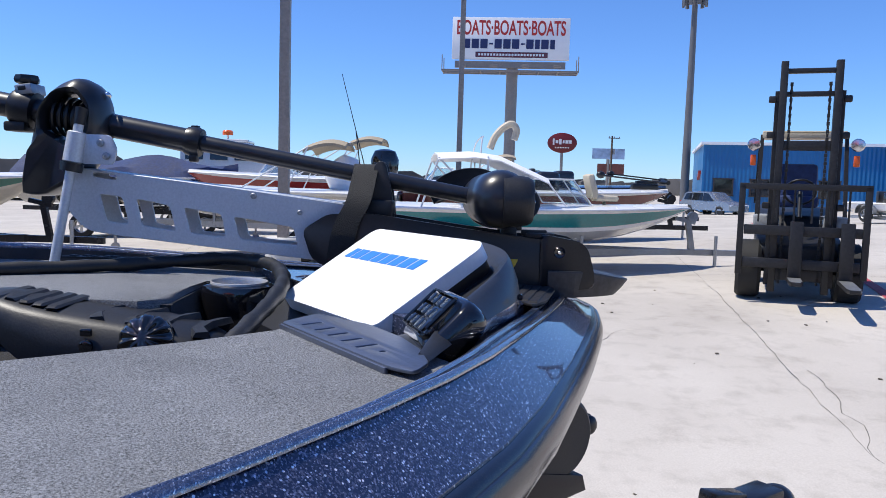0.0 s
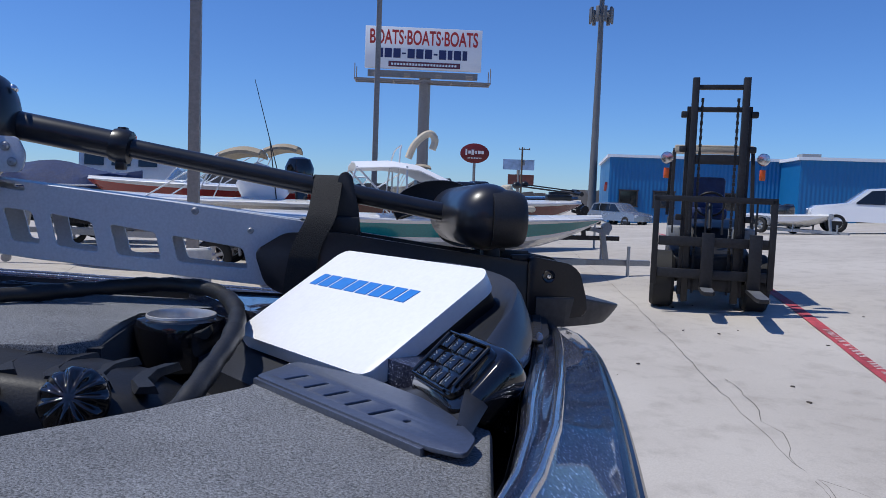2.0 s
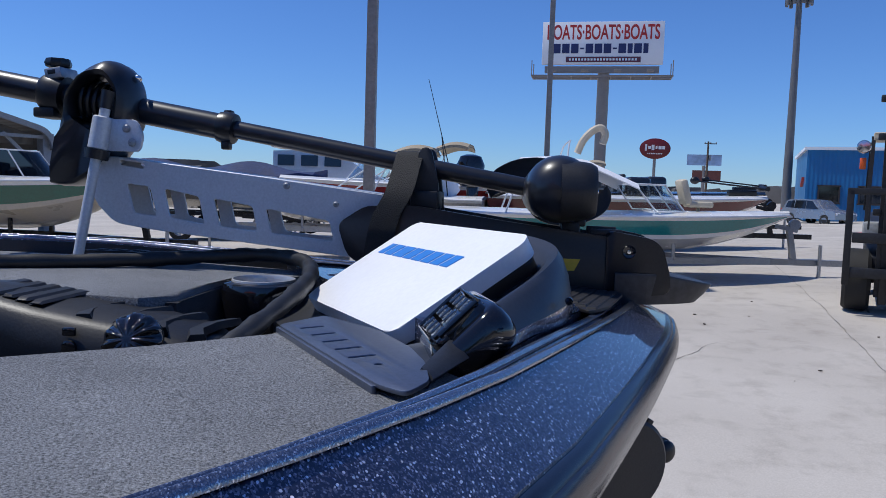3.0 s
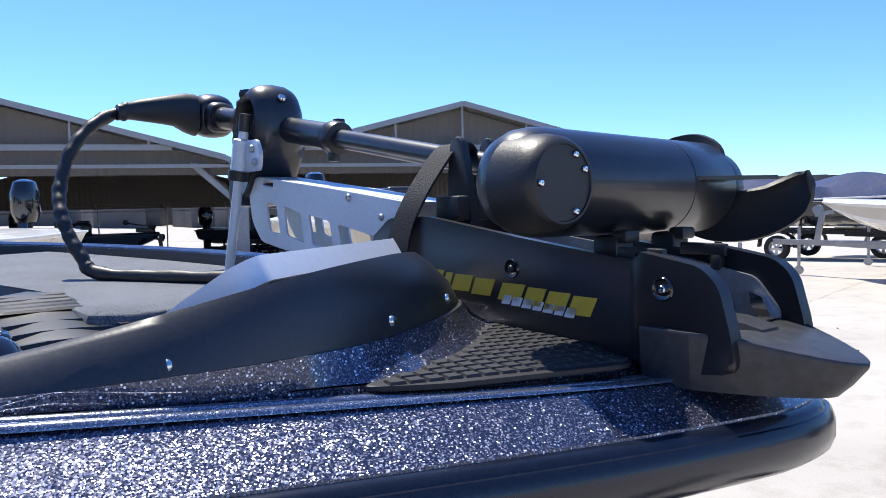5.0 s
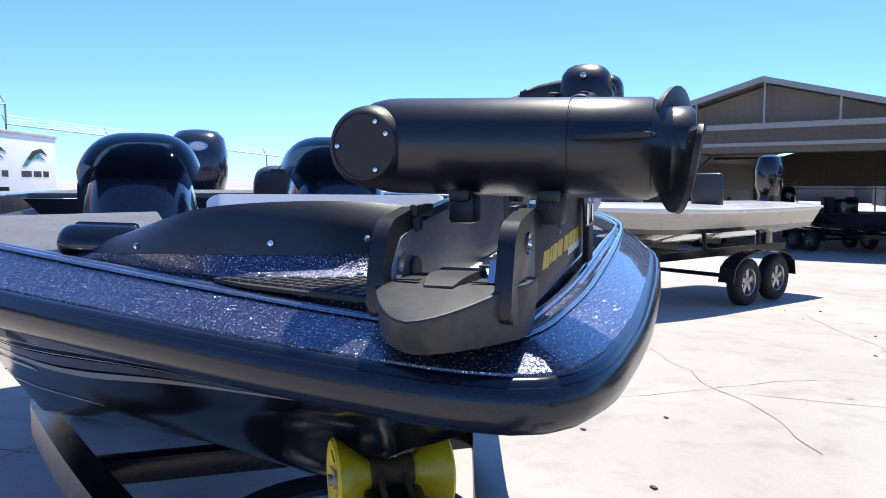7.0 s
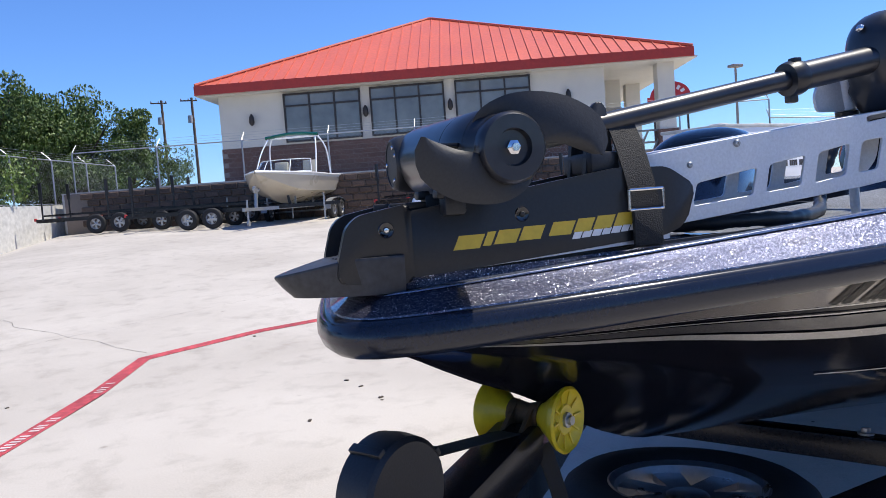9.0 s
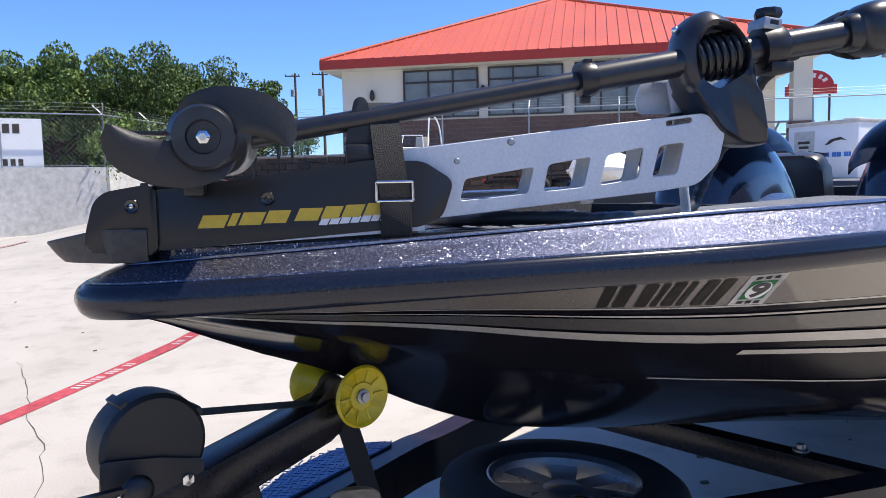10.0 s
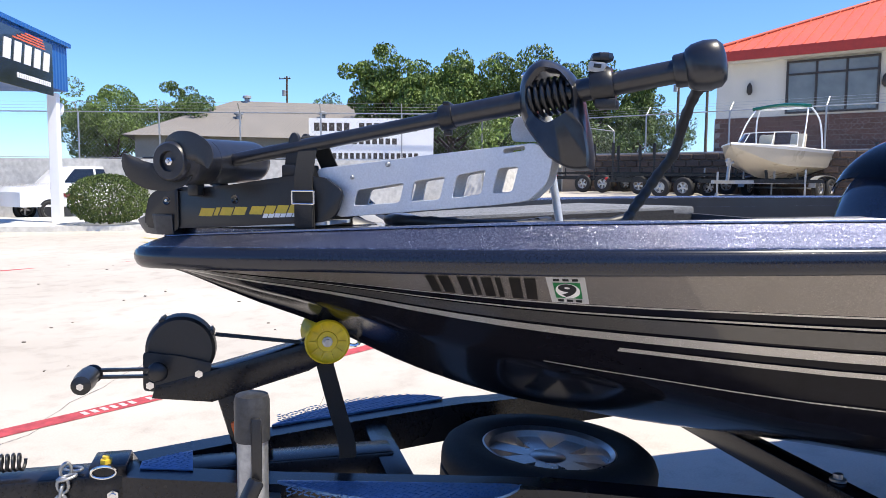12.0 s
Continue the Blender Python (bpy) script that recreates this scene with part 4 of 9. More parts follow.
# long side covers with the hexagonal tail, each under a thicker front fairing
cover_line = [(0.052, 0.010), (0.040, 0.074), (0.020, 0.088), (-0.05, 0.095), (-0.18, 0.110), (-0.34, 0.131), (-0.42, 0.128), (-0.466, 0.098), (-0.448, 0.044), (-0.415, 0.030), (-0.11, 0.010), (0.0, 0.005)]
fairing_line = [(0.066, 0.008), (0.064, 0.036), (0.052, 0.078), (0.036, 0.092), (-0.012, 0.100), (-0.034, 0.103), (-0.034, 0.0), (0.02, 0.002)]
for s in (-1, 1):
    m = axes((s * 0.057, 0, 0), (0, 1, 0), (0, 0, 1))
    bm = B()
    prism(bm, rounded(cover_line, 0.012), m @ Matrix.Translation((0, 0, -0.005)), 0.010, 0.003)
    c = part("side_cover", bm, "black", tm, "black plastic side cover")
    bm = B()
    prism(bm, rounded(fairing_line, 0.010), axes((s * 0.0575, 0, 0), (0, 1, 0), (0, 0, 1)) @ Matrix.Translation((0, 0, -0.0075)), 0.015, 0.005)
    part("fairing", bm, "black", c, "rounded black front fairing")
    for f, h, face_x in ((0.0, 0.071, 0.0652), (-0.19, 0.077, 0.0622)):
        face = Matrix.Translation((s * face_x, f, h)) @ Matrix.Rotation(radians(90 * s), 4, "Y")
        screw(c, face, 0.0042, "chrome" if f == 0 else "blackmatt")
        bm = B()
        lathe(bm, [(0.004, 0.0004), (0.0075, 0.0006), (0.0095, 0.0016), (0.0108, 0.0)], face, 18, False)
        part("screw_recess", bm, "gloss", c)
    # printed bars of the name and model, one slanted block a letter
    d = -1 if s < 0 else 1
    x = -0.089 if s < 0 else -0.350
    for wd in (0.037, 0.012, 0.032, 0.032, 0, 0.034, 0.026, 0.028, 0.029):
        if wd == 0:
            x += d * 0.008
            continue
        xs_ = sorted((x, x + d * wd))
        h0 = 0.0365 - 0.051 * (x + 0.087)
        sl = 0.009 * d
        q = [(xs_[0], h0), (xs_[1], h0), (xs_[1] + sl, h0 + 0.0185), (xs_[0] + sl, h0 + 0.0185)]
        part("brand_bar", prism(B(), q, axes((s * 0.0622, 0, 0), (0, 1, 0), (0, 0, 1)), 0.0008), "yellowprint", c, "slanted yellow bar of printing", smooth=False)
        x += d * (wd + 0.0042)
    x = -0.262 if s < 0 else -0.206
    for wd in (0.0125, 0.0135, 0.0135, 0.0125, 0.0135, 0.0115, 0.0125):
        xs_ = sorted((x, x + d * wd))
        sl = 0.005 * d
        h0 = 0.0365 - 0.051 * (x + 0.262) if s < 0 else 0.039 - 0.051 * (x + 0.206)
        part("model_bar", prism(B(), [(xs_[0], h0), (xs_[1], h0), (xs_[1] + sl, h0 + 0.0095), (xs_[0] + sl, h0 + 0.0095)], axes((s * 0.0622, 0, 0), (0, 1, 0), (0, 0, 1)), 0.0008), "whiteprint", c, "small white bar of printing", smooth=False)
        x += d * (wd + 0.0022)
# inner aluminium channel and base plate
for s in (-1, 1):
    bm = B()
    prism(bm, rounded([(0.035, 0.012), (0.045, 0.045), (0.02, 0.075), (-0.05, 0.088), (-0.38, 0.125), (-0.40, 0.04), (-0.2, 0.02)], 0.008), axes((s * 0.049, 0, 0), (0, 1, 0), (0, 0, 1)), 0.004 * 1, 0.0)
    part("channel_wall", bm, "aludark", tm, "bare aluminium channel wall")
    bm = B()
    lathe(bm, [(0.013, 0), (0.013, 0.003), (0.0001, 0.003)], Matrix.Translation((s * 0.0475, -0.012, 0.042)) @ Matrix.Rotation(radians(-90 * s), 4, "Y"), 16)
    part("channel_hole", bm, "blackmatt", tm)
    bm = B()
    prism(bm, [(0.018, 0.062), (0.030, 0.058), (0.046, 0.030), (0.036, 0.026), (0.02, 0.05)], axes((s * 0.046, 0, 0), (0, 1, 0), (0, 0, 1)), 0.008 * 1)
    part("latch_pawl", bm, "chrome", tm)
    bm = B()
    box(bm, (0.008, 0.05, 0.012), Matrix.Translation((s * 0.048, -0.035, 0.098)), 0.002)
    box(bm, (0.014, 0.012, 0.016), Matrix.Translation((s * 0.05, -0.02, 0.086)), 0.003)
    part("bracket_tab", bm, "blackmatt", tm)
bm = B()
beam(bm, (0, 0.05, base_h(0.05) + 0.006), (0, -0.42, base_h(-0.42) + 0.006), 0.118, 0.008)
part("base_plate", bm, "alu", tm, "aluminium base plate")
for s in (-1, 1):
    for f in (-0.04, -0.16):
        screw(tm, Matrix.Translation((s * 0.028, f, base_h(f) + 0.010)), 0.009, "chrome", "bolt")
for f in (-0.10, -0.22, -0.30):
    for s in (-1, 1):
        part("foam_pad", box(B(), (0.022, 0.020, 0.002), Matrix.Translation((s * 0.026, f, base_h(f) + 0.0115))), "blackmatt", tm)
# front skid plate: flat-topped shield with a sharp worn edge
def shield(k, back, tip):
    xs_ = [0.071 * k * math.cos(math.pi * j / 24) for j in range(25)]
    return [(x, tip - (tip - 0.028) * abs(x / (0.071 * k)) ** 1.7) for x in xs_] + [(-0.071 * k, back), (0.071 * k, back)]


rings = []
for k, tip, h, top_ in ((0.93, 0.116, -0.010, 0), (0.965, 0.128, 0.002, 0), (1.0, 0.139, 0.034, 1), (1.0, 0.1395, 0.0365, 1), (0.992, 0.1385, 0.038, 1), (0.975, 0.136, 0.0383, 1)):
    rings.append([(x, f, h - 0.20 * max(f - 0.05, 0) * top_) for x, f in shield(k, -0.02, tip)])
skid = part("skid_plate", loft(B(), rings), "skid", tm, "worn black plastic front skid plate", angle=38)
for s in (-1, 1):
    bm = B()
    prism(bm, rounded([(-0.013, -0.003), (0.011, -0.0045), (0.013, 0.002), (-0.011, 0.0035)], 0.002), Matrix.Translation((s * 0.036, 0.040, 0.0386)), 0.0012)
    part("drain_slot", bm, "blackmatt", skid)
bm = B()
rings = [[(-w, f, 0.03), (-w * 0.8, f, h), (w * 0.8, f, h), (w, f, 0.03)] for f, w, h in ((-0.02, 0.026, 0.0445), (0.026, 0.024, 0.044), (0.044, 0.021, 0.042), (0.060, 0.016, 0.0375))]
part("raised_centre", loft(bm, rings), "skid", skid)

# lifting arm: two pierced aluminium plates and a top web
arm_out = [(-0.385, 0.144), (-0.405, 0.110), (-0.435, 0.050), (-0.445, 0.042), (-0.800, 0.075), (-0.866, 0.084), (-0.902, 0.118), (-0.914, 0.172), (-0.88, 0.197), (-0.60, 0.1685)]
wins = [[(-0.477, 0.0655), (-0.486, 0.101), (-0.598, 0.118), (-0.587, 0.0745)], [(-0.610, 0.077), (-0.619, 0.121), (-0.690, 0.132), (-0.678, 0.0825)], [(-0.703, 0.085), (-0.714, 0.134), (-0.778, 0.146), (-0.768, 0.0945)], [(-0.789, 0.096), (-0.802, 0.148), (-0.846, 0.1525), (-0.833, 0.100)]]
slot = [(-0.812, 0.176), (-0.858, 0.182), (-0.858, 0.193), (-0.812, 0.187)]
for s in (-1, 1):
    me = plate(rounded(arm_out, 0.014), [rounded(w, 0.008) for w in wins] + [rounded(slot, 0.0055)], 0.005, 0.0012)
    me.transform(axes((s * 0.034, 0, 0), (0, 1, 0), (0, 0, 1)))
    a_ = part("arm_plate", me, "alu", tm, "pierced aluminium arm plate", smooth=False)
    screw(a_, Matrix.Translation((s * 0.037, -0.56, 0.156)) @ Matrix.Rotation(radians(90 * s), 4, "Y"), 0.006, "galv")
    screw(a_, Matrix.Translation((s * 0.037, -0.475, 0.128)) @ Matrix.Rotation(radians(90 * s), 4, "Y"), 0.005, "galv")
bm = B()
for (f0, h0), (f1, h1) in zip([(-0.40, 0.147), (-0.60, 0.1685), (-0.875, 0.1965)], [(-0.60, 0.1685), (-0.875, 0.1965), (-0.91, 0.178)]):
    beam(bm, (0, f0, h0 - 0.001), (0, f1, h1 - 0.001), 0.068, 0.004)
part("arm_web", bm, "alu", tm, "aluminium top web")
# shaft rest: two black uprights either side of the shaft, with a loose strap over it
bm = B()
for s in (-1, 1):
    prism(bm, rounded([(-0.300, 0.10), (-0.350, 0.10), (-0.346, 0.185), (-0.340, 0.222), (-0.330, 0.228), (-0.320, 0.222), (-0.308, 0.17)], 0.006), axes((s * 0.024 - 0.012, 0, 0), (0, 1, 0), (0, 0, 1)), 0.010, 0.002)
beam(bm, (-0.05, -0.328, 0.140), (0.04, -0.328, 0.140), 0.045, 0.03, 0.004)
part("shaft_rest", bm, "blackmatt", tm, "black shaft rest")
bm = B()
ln = smooth_path([(0.066, -0.40, 0.018), (0.069, -0.395, 0.06), (0.068, -0.385, 0.11), (0.061, -0.366, 0.150), (0.040, -0.360, 0.184), (0.017, -0.357, 0.212), (0.0, -0.357, 0.219), (-0.018, -0.362, 0.213), (-0.043, -0.366, 0.175), (-0.064, -0.370, 0.120), (-0.0695, -0.376, 0.075), (-0.069, -0.378, 0.016)], 5)
ribbon(bm, ln, (0, 0.0225, 0), 0.003)
strap = part("strap", bm, "webbing", tm, "black webbing tie-down strap")
for s, z0, z1, y0 in ((-1, 0.098, 0.070, -0.375),):
    bm = B()
    for p0, p1 in (((0, 0.027, z0), (0, 0.027, z1)), ((0, -0.027, z0), (0, -0.027, z1)), ((0, 0.027, z1), (0, -0.027, z1)), ((0, 0.027, z0), (0, -0.027, z0))):
        rod(bm, Vector(p0) + Vector((-0.0745, y0, 0)), Vector(p1) + Vector((-0.0745, y0, 0)), 0.0025, seg=8)
    part("buckle", bm, "chrome", strap, "steel buckle")
bm = B()
box(bm, (0.006, 0.046, 0.055), Matrix.Translation((-0.0735, -0.376, 0.046)), 0.002)
part("strap_loop", bm, "webbing", strap)

# shaft: thin, collar, thick, through the hinge to the head
ax0, ax1 = Vector((-0.030, -0.115, 0.158)), Vector((-0.0055, -1.19, 0.337))
sd = (ax1 - ax0).normalized()


def on_shaft(f):
    return ax0 + sd * ((f - ax0.y) / sd.y)


part("shaft", rod(B(), on_shaft(-0.13), on_shaft(-0.70), 0.0155, seg=24), "motor", tm, "black composite shaft")
part("outer_tube", rod(B(), on_shaft(-0.69), on_shaft(-1.15), 0.0225, seg=24), "motor", tm, "black outer tube")
m, _ = span(on_shaft(-0.672), on_shaft(-0.702))
collar = part("collar", lathe(B(), [(0.016, -0.016), (0.026, -0.014), (0.028, -0.006), (0.028, 0.006), (0.026, 0.014), (0.016, 0.016)], m, 24), "black", tm, "clamped collar")
bm = B()
c = on_shaft(-0.687)
part("collar_lug", box(B(), (0.016, 0.014, 0.008), Matrix.Translation(c + Vector((-0.006, 0, 0.027))), 0.002), "black", collar)
box(bm, (0.016, 0.016, 0.016), Matrix.Translation(c + Vector((0.004, 0, -0.030))), 0.003)
part("collar_lug", bm, "black", collar)
# hinge housing: tall rounded shell with open sides and a coil spring
hinge_ring = [(-0.838, 0.30), (-0.843, 0.326), (-0.858, 0.351), (-0.885, 0.365), (-0.915, 0.355), (-0.942, 0.336), (-0.962, 0.308), (-0.970, 0.27), (-0.980, 0.21), (-0.988, 0.155), (-0.985, 0.143), (-0.946, 0.143), (-0.925, 0.155), (-0.905, 0.165), (-0.885, 0.19), (-0.868, 0.21), (-0.847, 0.24), (-0.837, 0.27)]
port_ = [(-0.872, 0.252), (-0.864, 0.306), (-0.886, 0.336), (-0.922, 0.332), (-0.948, 0.298), (-0.948, 0.262), (-0.900, 0.234)]
def around(loop, n=72, c=(-0.906, 0.282)):
    """A closed outline met by n even rays from a point inside it."""
    res = []
    for k in range(n):
        g = 2 * math.pi * k / n
        d = (math.cos(g), math.sin(g))
        best = 0.0
        for (x0, y0), (x1, y1) in zip(loop, loop[1:] + loop[:1]):
            ex, ey = x1 - x0, y1 - y0
            den = d[0] * ey - d[1] * ex
            if abs(den) > 1e-12:
                r = ((x0 - c[0]) * ey - (y0 - c[1]) * ex) / den
                w = ((x0 - c[0]) * d[1] - (y0 - c[1]) * d[0]) / den
                if r > best and -1e-6 <= w <= 1 + 1e-6:
                    best = r
        res.append((c[0] + d[0] * best, c[1] + d[1] * best))
    return res


skin, gap = around(rounded(hinge_ring, 0.012)), around(rounded(port_, 0.010))
rings = [[(0.040, f, h) for f, h in gap]]
for x, cutb in ((0.0465, 0.026), (0.0435, 0.016), (0.036, 0.008), (0.022, 0.002), (0.0, 0.0), (-0.022, 0.002), (-0.036, 0.008), (-0.0435, 0.016), (-0.0465, 0.026)):
    row = []
    for (f, h), (fg, hg) in zip(skin, gap):
        L_ = math.hypot(f - fg, h - hg)
        k = min(cutb * (1.0 if h > 0.23 else 0.35), L_ * 0.7) / max(L_, 1e-6)
        row.append((x, f + (fg - f) * k, h + (hg - h) * k))
    rings.append(row)
rings += [[(-0.040, f, h) for f, h in gap], rings[0]]
shell = B()
loft(shell, rings, cap=False)
hinge = part("hinge_housing", shell, "motor", tm, "black rounded hinge housing with a pierced side", angle=50)
part("inner_tube", rod(B(), on_shaft(-0.855), on_shaft(-0.955), 0.0185, seg=24), "blackmatt", hinge)
pts = []
for k in range(150):
    g = k / 150 * 6.5 * 2 * math.pi
    q = on_shaft(-0.862 - 0.082 * k / 150)
    pts.append(q + Vector((math.cos(g) * 0.034, 0, 0)) + Vector((0, sd.z, -sd.y)) * math.sin(g) * 0.034)
part("coil_spring", tube(B(), pts, 0.0045, 8), "black", hinge, "black coil spring round the shaft")
screw(hinge, Matrix.Translation((0.0, -0.844, 0.334)) @ Matrix.Rotation(radians(-50), 4, "X"), 0.007)
# depth collar with thumb knob, upper tube, head, cable boot
m, _ = span(on_shaft(-0.985), on_shaft(-1.02))
dc = part("depth_collar", lathe(B(), [(0.022, -0.022), (0.034, -0.020), (0.036, -0.004), (0.036, 0.014), (0.031, 0.022), (0.022, 0.022)], m, 24), "black", tm, "depth collar")
bm = B()
c = on_shaft(-1.0)
rod(bm, c, c + Vector((0.0, 0.0, 0.046)), 0.007)
lathe(bm, [(0.010, 0), (0.021, 0.004), (0.023, 0.010), (0.020, 0.018), (0.0001, 0.020)], Matrix.Translation(c + Vector((0, 0, 0.044))), 8)
part("thumb_knob", bm, "black", dc, "black thumb knob")
bm = B()
part("clamp_cap", box(B(), (0.052, 0.032, 0.020), Matrix.Translation(c + Vector((0, 0.006, 0.034))) @ Matrix.Rotation(radians(9), 4, "X"), 0.003), "galv", dc, "gray clamp cap")
part("cap_slot", box(B(), (0.0535, 0.015, 0.008), Matrix.Translation(c + Vector((0, 0.004, 0.036))) @ Matrix.Rotation(radians(9), 4, "X"), 0.001), "black", dc)
box(bm, (0.055, 0.04, 0.018), Matrix.Translation(c + Vector((0, -0.012, -0.034))), 0.004)
part("clamp", bm, "blackmatt", dc)
h0 = on_shaft(-1.13)
qh = (on_shaft(-1.25) - h0).to_track_quat("Z", "Y").to_matrix().to_4x4()
HM = Matrix.Translation(h0) @ qh
rings = []
for z, r in [(0.004, 0.027), (0.008, 0.030), (0.026, 0.031), (0.029, 0.036), (0.040, 0.042), (0.062, 0.045), (0.084, 0.042), (0.094, 0.032), (0.098, 0.012)]:
    rings.append([HM @ Vector((r * abs(math.cos(g)) ** 0.75 * (1 if math.cos(g) > 0 else -1), 1.02 * r * abs(math.sin(g)) ** 0.75 * (1 if math.sin(g) > 0 else -1), z)) for g in (2 * math.pi * k / 28 for k in range(28))])
part("head", loft(B(), rings), "motor", tm, "black control head")
# cable from the head down to the deck and on to the pedal
cab = [TM.inverted() @ Vector(p) for p in [(-0.045, -1.185, 1.700), (0.03, -1.185, 1.718), (0.12, -1.172, 1.712), (0.188, -1.150, 1.680), (0.235, -1.130, 1.628), (0.261, -1.112, 1.563), (0.270, -1.082, 1.520), (0.266, -1.055, 1.478), (0.254, -1.030, 1.440), (0.235, -1.003, 1.410), (0.15, -0.91, 1.402), (0.05, -0.77, 1.402), (-0.005, -0.68, 1.405), (-0.02, -0.59, 1.410), (0.03, -0.51, 1.408), (0.15, -0.465, 1.402), (0.28, -0.45, 1.392), (0.40, -0.462, 1.372), (0.50, -0.485, 1.350), (0.54, -0.55, 1.325)]]
pts = smooth_path(cab, 14)
rr = [0.0115 + 0.0008 * math.sin(k * 0.9) + 0.0007 * math.sin(k * 0.37) for k in range(len(pts))]
part("control_cable", tube(B(), pts[20:], rr[20:], 12, 0.06), "blackmatt", tm, "thick black corrugated control cable")
bm = B()
rings = []
for x, y, z, ry, rz in ((0.034, -1.186, 0.336, 0.036, 0.043), (0.055, -1.184, 0.340, 0.034, 0.040), (0.078, -1.178, 0.343, 0.030, 0.032), (0.110, -1.172, 0.341, 0.026, 0.027), (0.150, -1.168, 0.338, 0.020, 0.021), (0.172, -1.166, 0.335, 0.0155, 0.0165), (0.176, -1.166, 0.334, 0.018, 0.0185), (0.181, -1.166, 0.333, 0.018, 0.0185), (0.185, -1.166, 0.332, 0.0150, 0.0155), (0.192, -1.166, 0.331, 0.0150, 0.0155)):
    rings.append([(x, y + ry * abs(math.cos(g)) ** 0.8 * (1 if math.cos(g) > 0 else -1), z + rz * abs(math.sin(g)) ** 0.8 * (1 if math.sin(g) > 0 else -1)) for g in (2 * math.pi * k / 20 for k in range(20))])
part("cable_boot", loft(bm, rings), "blackmatt", tm, "tapered black cable boot", angle=50)

# motor barrel with flat nose cap, seam, skeg and propeller
A0, A1 = Vector((0.100, -0.112, 0.1645)), Vector((-0.165, -0.1245, 0.1595))
m, L = span(A1, A0)
R0 = 0.0512
barrel = part("motor_barrel", lathe(B(), [(R0 * 0.97, 0.0), (R0, 0.002), (R0, L * 0.30), (R0 * 0.985, L * 0.302), (R0 * 0.985, L * 0.306), (R0, L * 0.308), (R0, L), (R0 * 0.985, L + 0.012), (R0 * 0.93, L + 0.026), (R0 * 0.80, L + 0.040), (R0 * 0.58, L + 0.050), (R0 * 0.3, L + 0.055), (0.0001, L + 0.056)], m @ Matrix.Translation((0, 0, -L / 2)), 48, False), "motor", tm, "black motor barrel")
c = Vector((0.1215, -0.110, 0.1625))
bm = B()
lathe(bm, [(0.0475, 0.0), (0.0465, 0.030), (0.044, 0.043), (0.040, 0.050), (0.0375, 0.052), (0.0355, 0.052), (0.035, 0.0505), (0.0001, 0.0505)], Matrix.Translation(c) @ Matrix.Rotation(radians(-90), 4, "X") @ Matrix.Diagonal((0.94, 0.94, 1, 1)), 40)
nose_cap = part("nose_cap", bm, "blackmatt", barrel, "flat black nose cap")
for g in (60, 25, -60, 180):
    f = Matrix.Translation(c + Vector((-0.0285 * math.cos(radians(g)), 0.0510, 0.0285 * math.sin(radians(g))))) @ Matrix.Rotation(radians(-90), 4, "X")
    screw(nose_cap, f, 0.0034)
for p in ((0.02, 0.0), (-0.07, 0.0)):
    bm = B()
    box(bm, (0.028, 0.03, 0.03), Matrix.Translation((p[0], -0.09, 0.098)), 0.005)
    box(bm, (0.022, 0.018, 0.012), Matrix.Translation((p[0], -0.075, 0.112)), 0.003)
    part("motor_cradle", bm, "blackmatt", tm, "black rubber cradle")
bm = B()
prism(bm, rounded([(-0.080, -0.01), (-0.098, 0.010), (-0.135, 0.036), (-0.165, 0.050), (-0.172, 0.042), (-0.158, -0.01)], 0.006), Matrix.Translation((0, -0.072, 0.166)), 0.004, 0.0015)
part("skeg", bm, "motor", barrel, "thin black skeg")
m2, _ = span(A1, A1 + (A1 - A0))
m2.translation = A1
part("tail_cone", lathe(B(), [(R0 * 0.98, -0.002), (R0 * 0.93, 0.006), (R0 * 0.86, 0.010), (R0 * 0.84, 0.016), (R0 * 0.74, 0.022)], m2, 40, False), "motor", barrel)
prop = part("propeller_hub", lathe(B(), [(0.040, 0.006), (0.042, 0.012), (0.042, 0.034), (0.038, 0.039), (0.022, 0.039), (0.020, 0.031), (0.0001, 0.031)], m2, 36), "motor", barrel, "black propeller hub")
bm = B()
lathe(bm, [(0.009, 0.030), (0.009, 0.037), (0.005, 0.039), (0.005, 0.043), (0.0001, 0.043)], m2, 6)
part("prop_nut", bm, "chrome", prop, "steel propeller nut")
pm = axes(m2.translation, (0, 1, 0), (0, 0, -1))
outer = spline([-8, -2, 8, 14, 33, 58, 92, 126, 150], [0.112, 0.118, 0.119, 0.117, 0.0965, 0.0745, 0.060, 0.0525, 0.044])
inner_r = spline([-8, -5, -1, 3, 8, 150], [0.102, 0.092, 0.070, 0.050, 0.040, 0.036])
for g0 in (0, 180):
    rings = []
    for k in range(22):
        g = -8 + 158 * k / 21
        row = []
        for i in range(7):
            t = i / 6
            r = inner_r(g) + (outer(g) - inner_r(g)) * t
            axial = 0.036 - 0.034 * (g + 8) / 158 + 0.012 * math.sin(t * 2.2) * (1 - g / 165)
            row.append(pm @ Vector((r * math.cos(radians(g + g0)), r * math.sin(radians(g + g0)), axial)))
        rings.append(row)
    bm = B()
    loft(bm, rings, closed=False)
    bmesh.ops.solidify(bm, geom=bm.faces[:], thickness=0.005)
    part("blade", bm, "blackmatt", prop, "curved black weedless blade", angle=70)

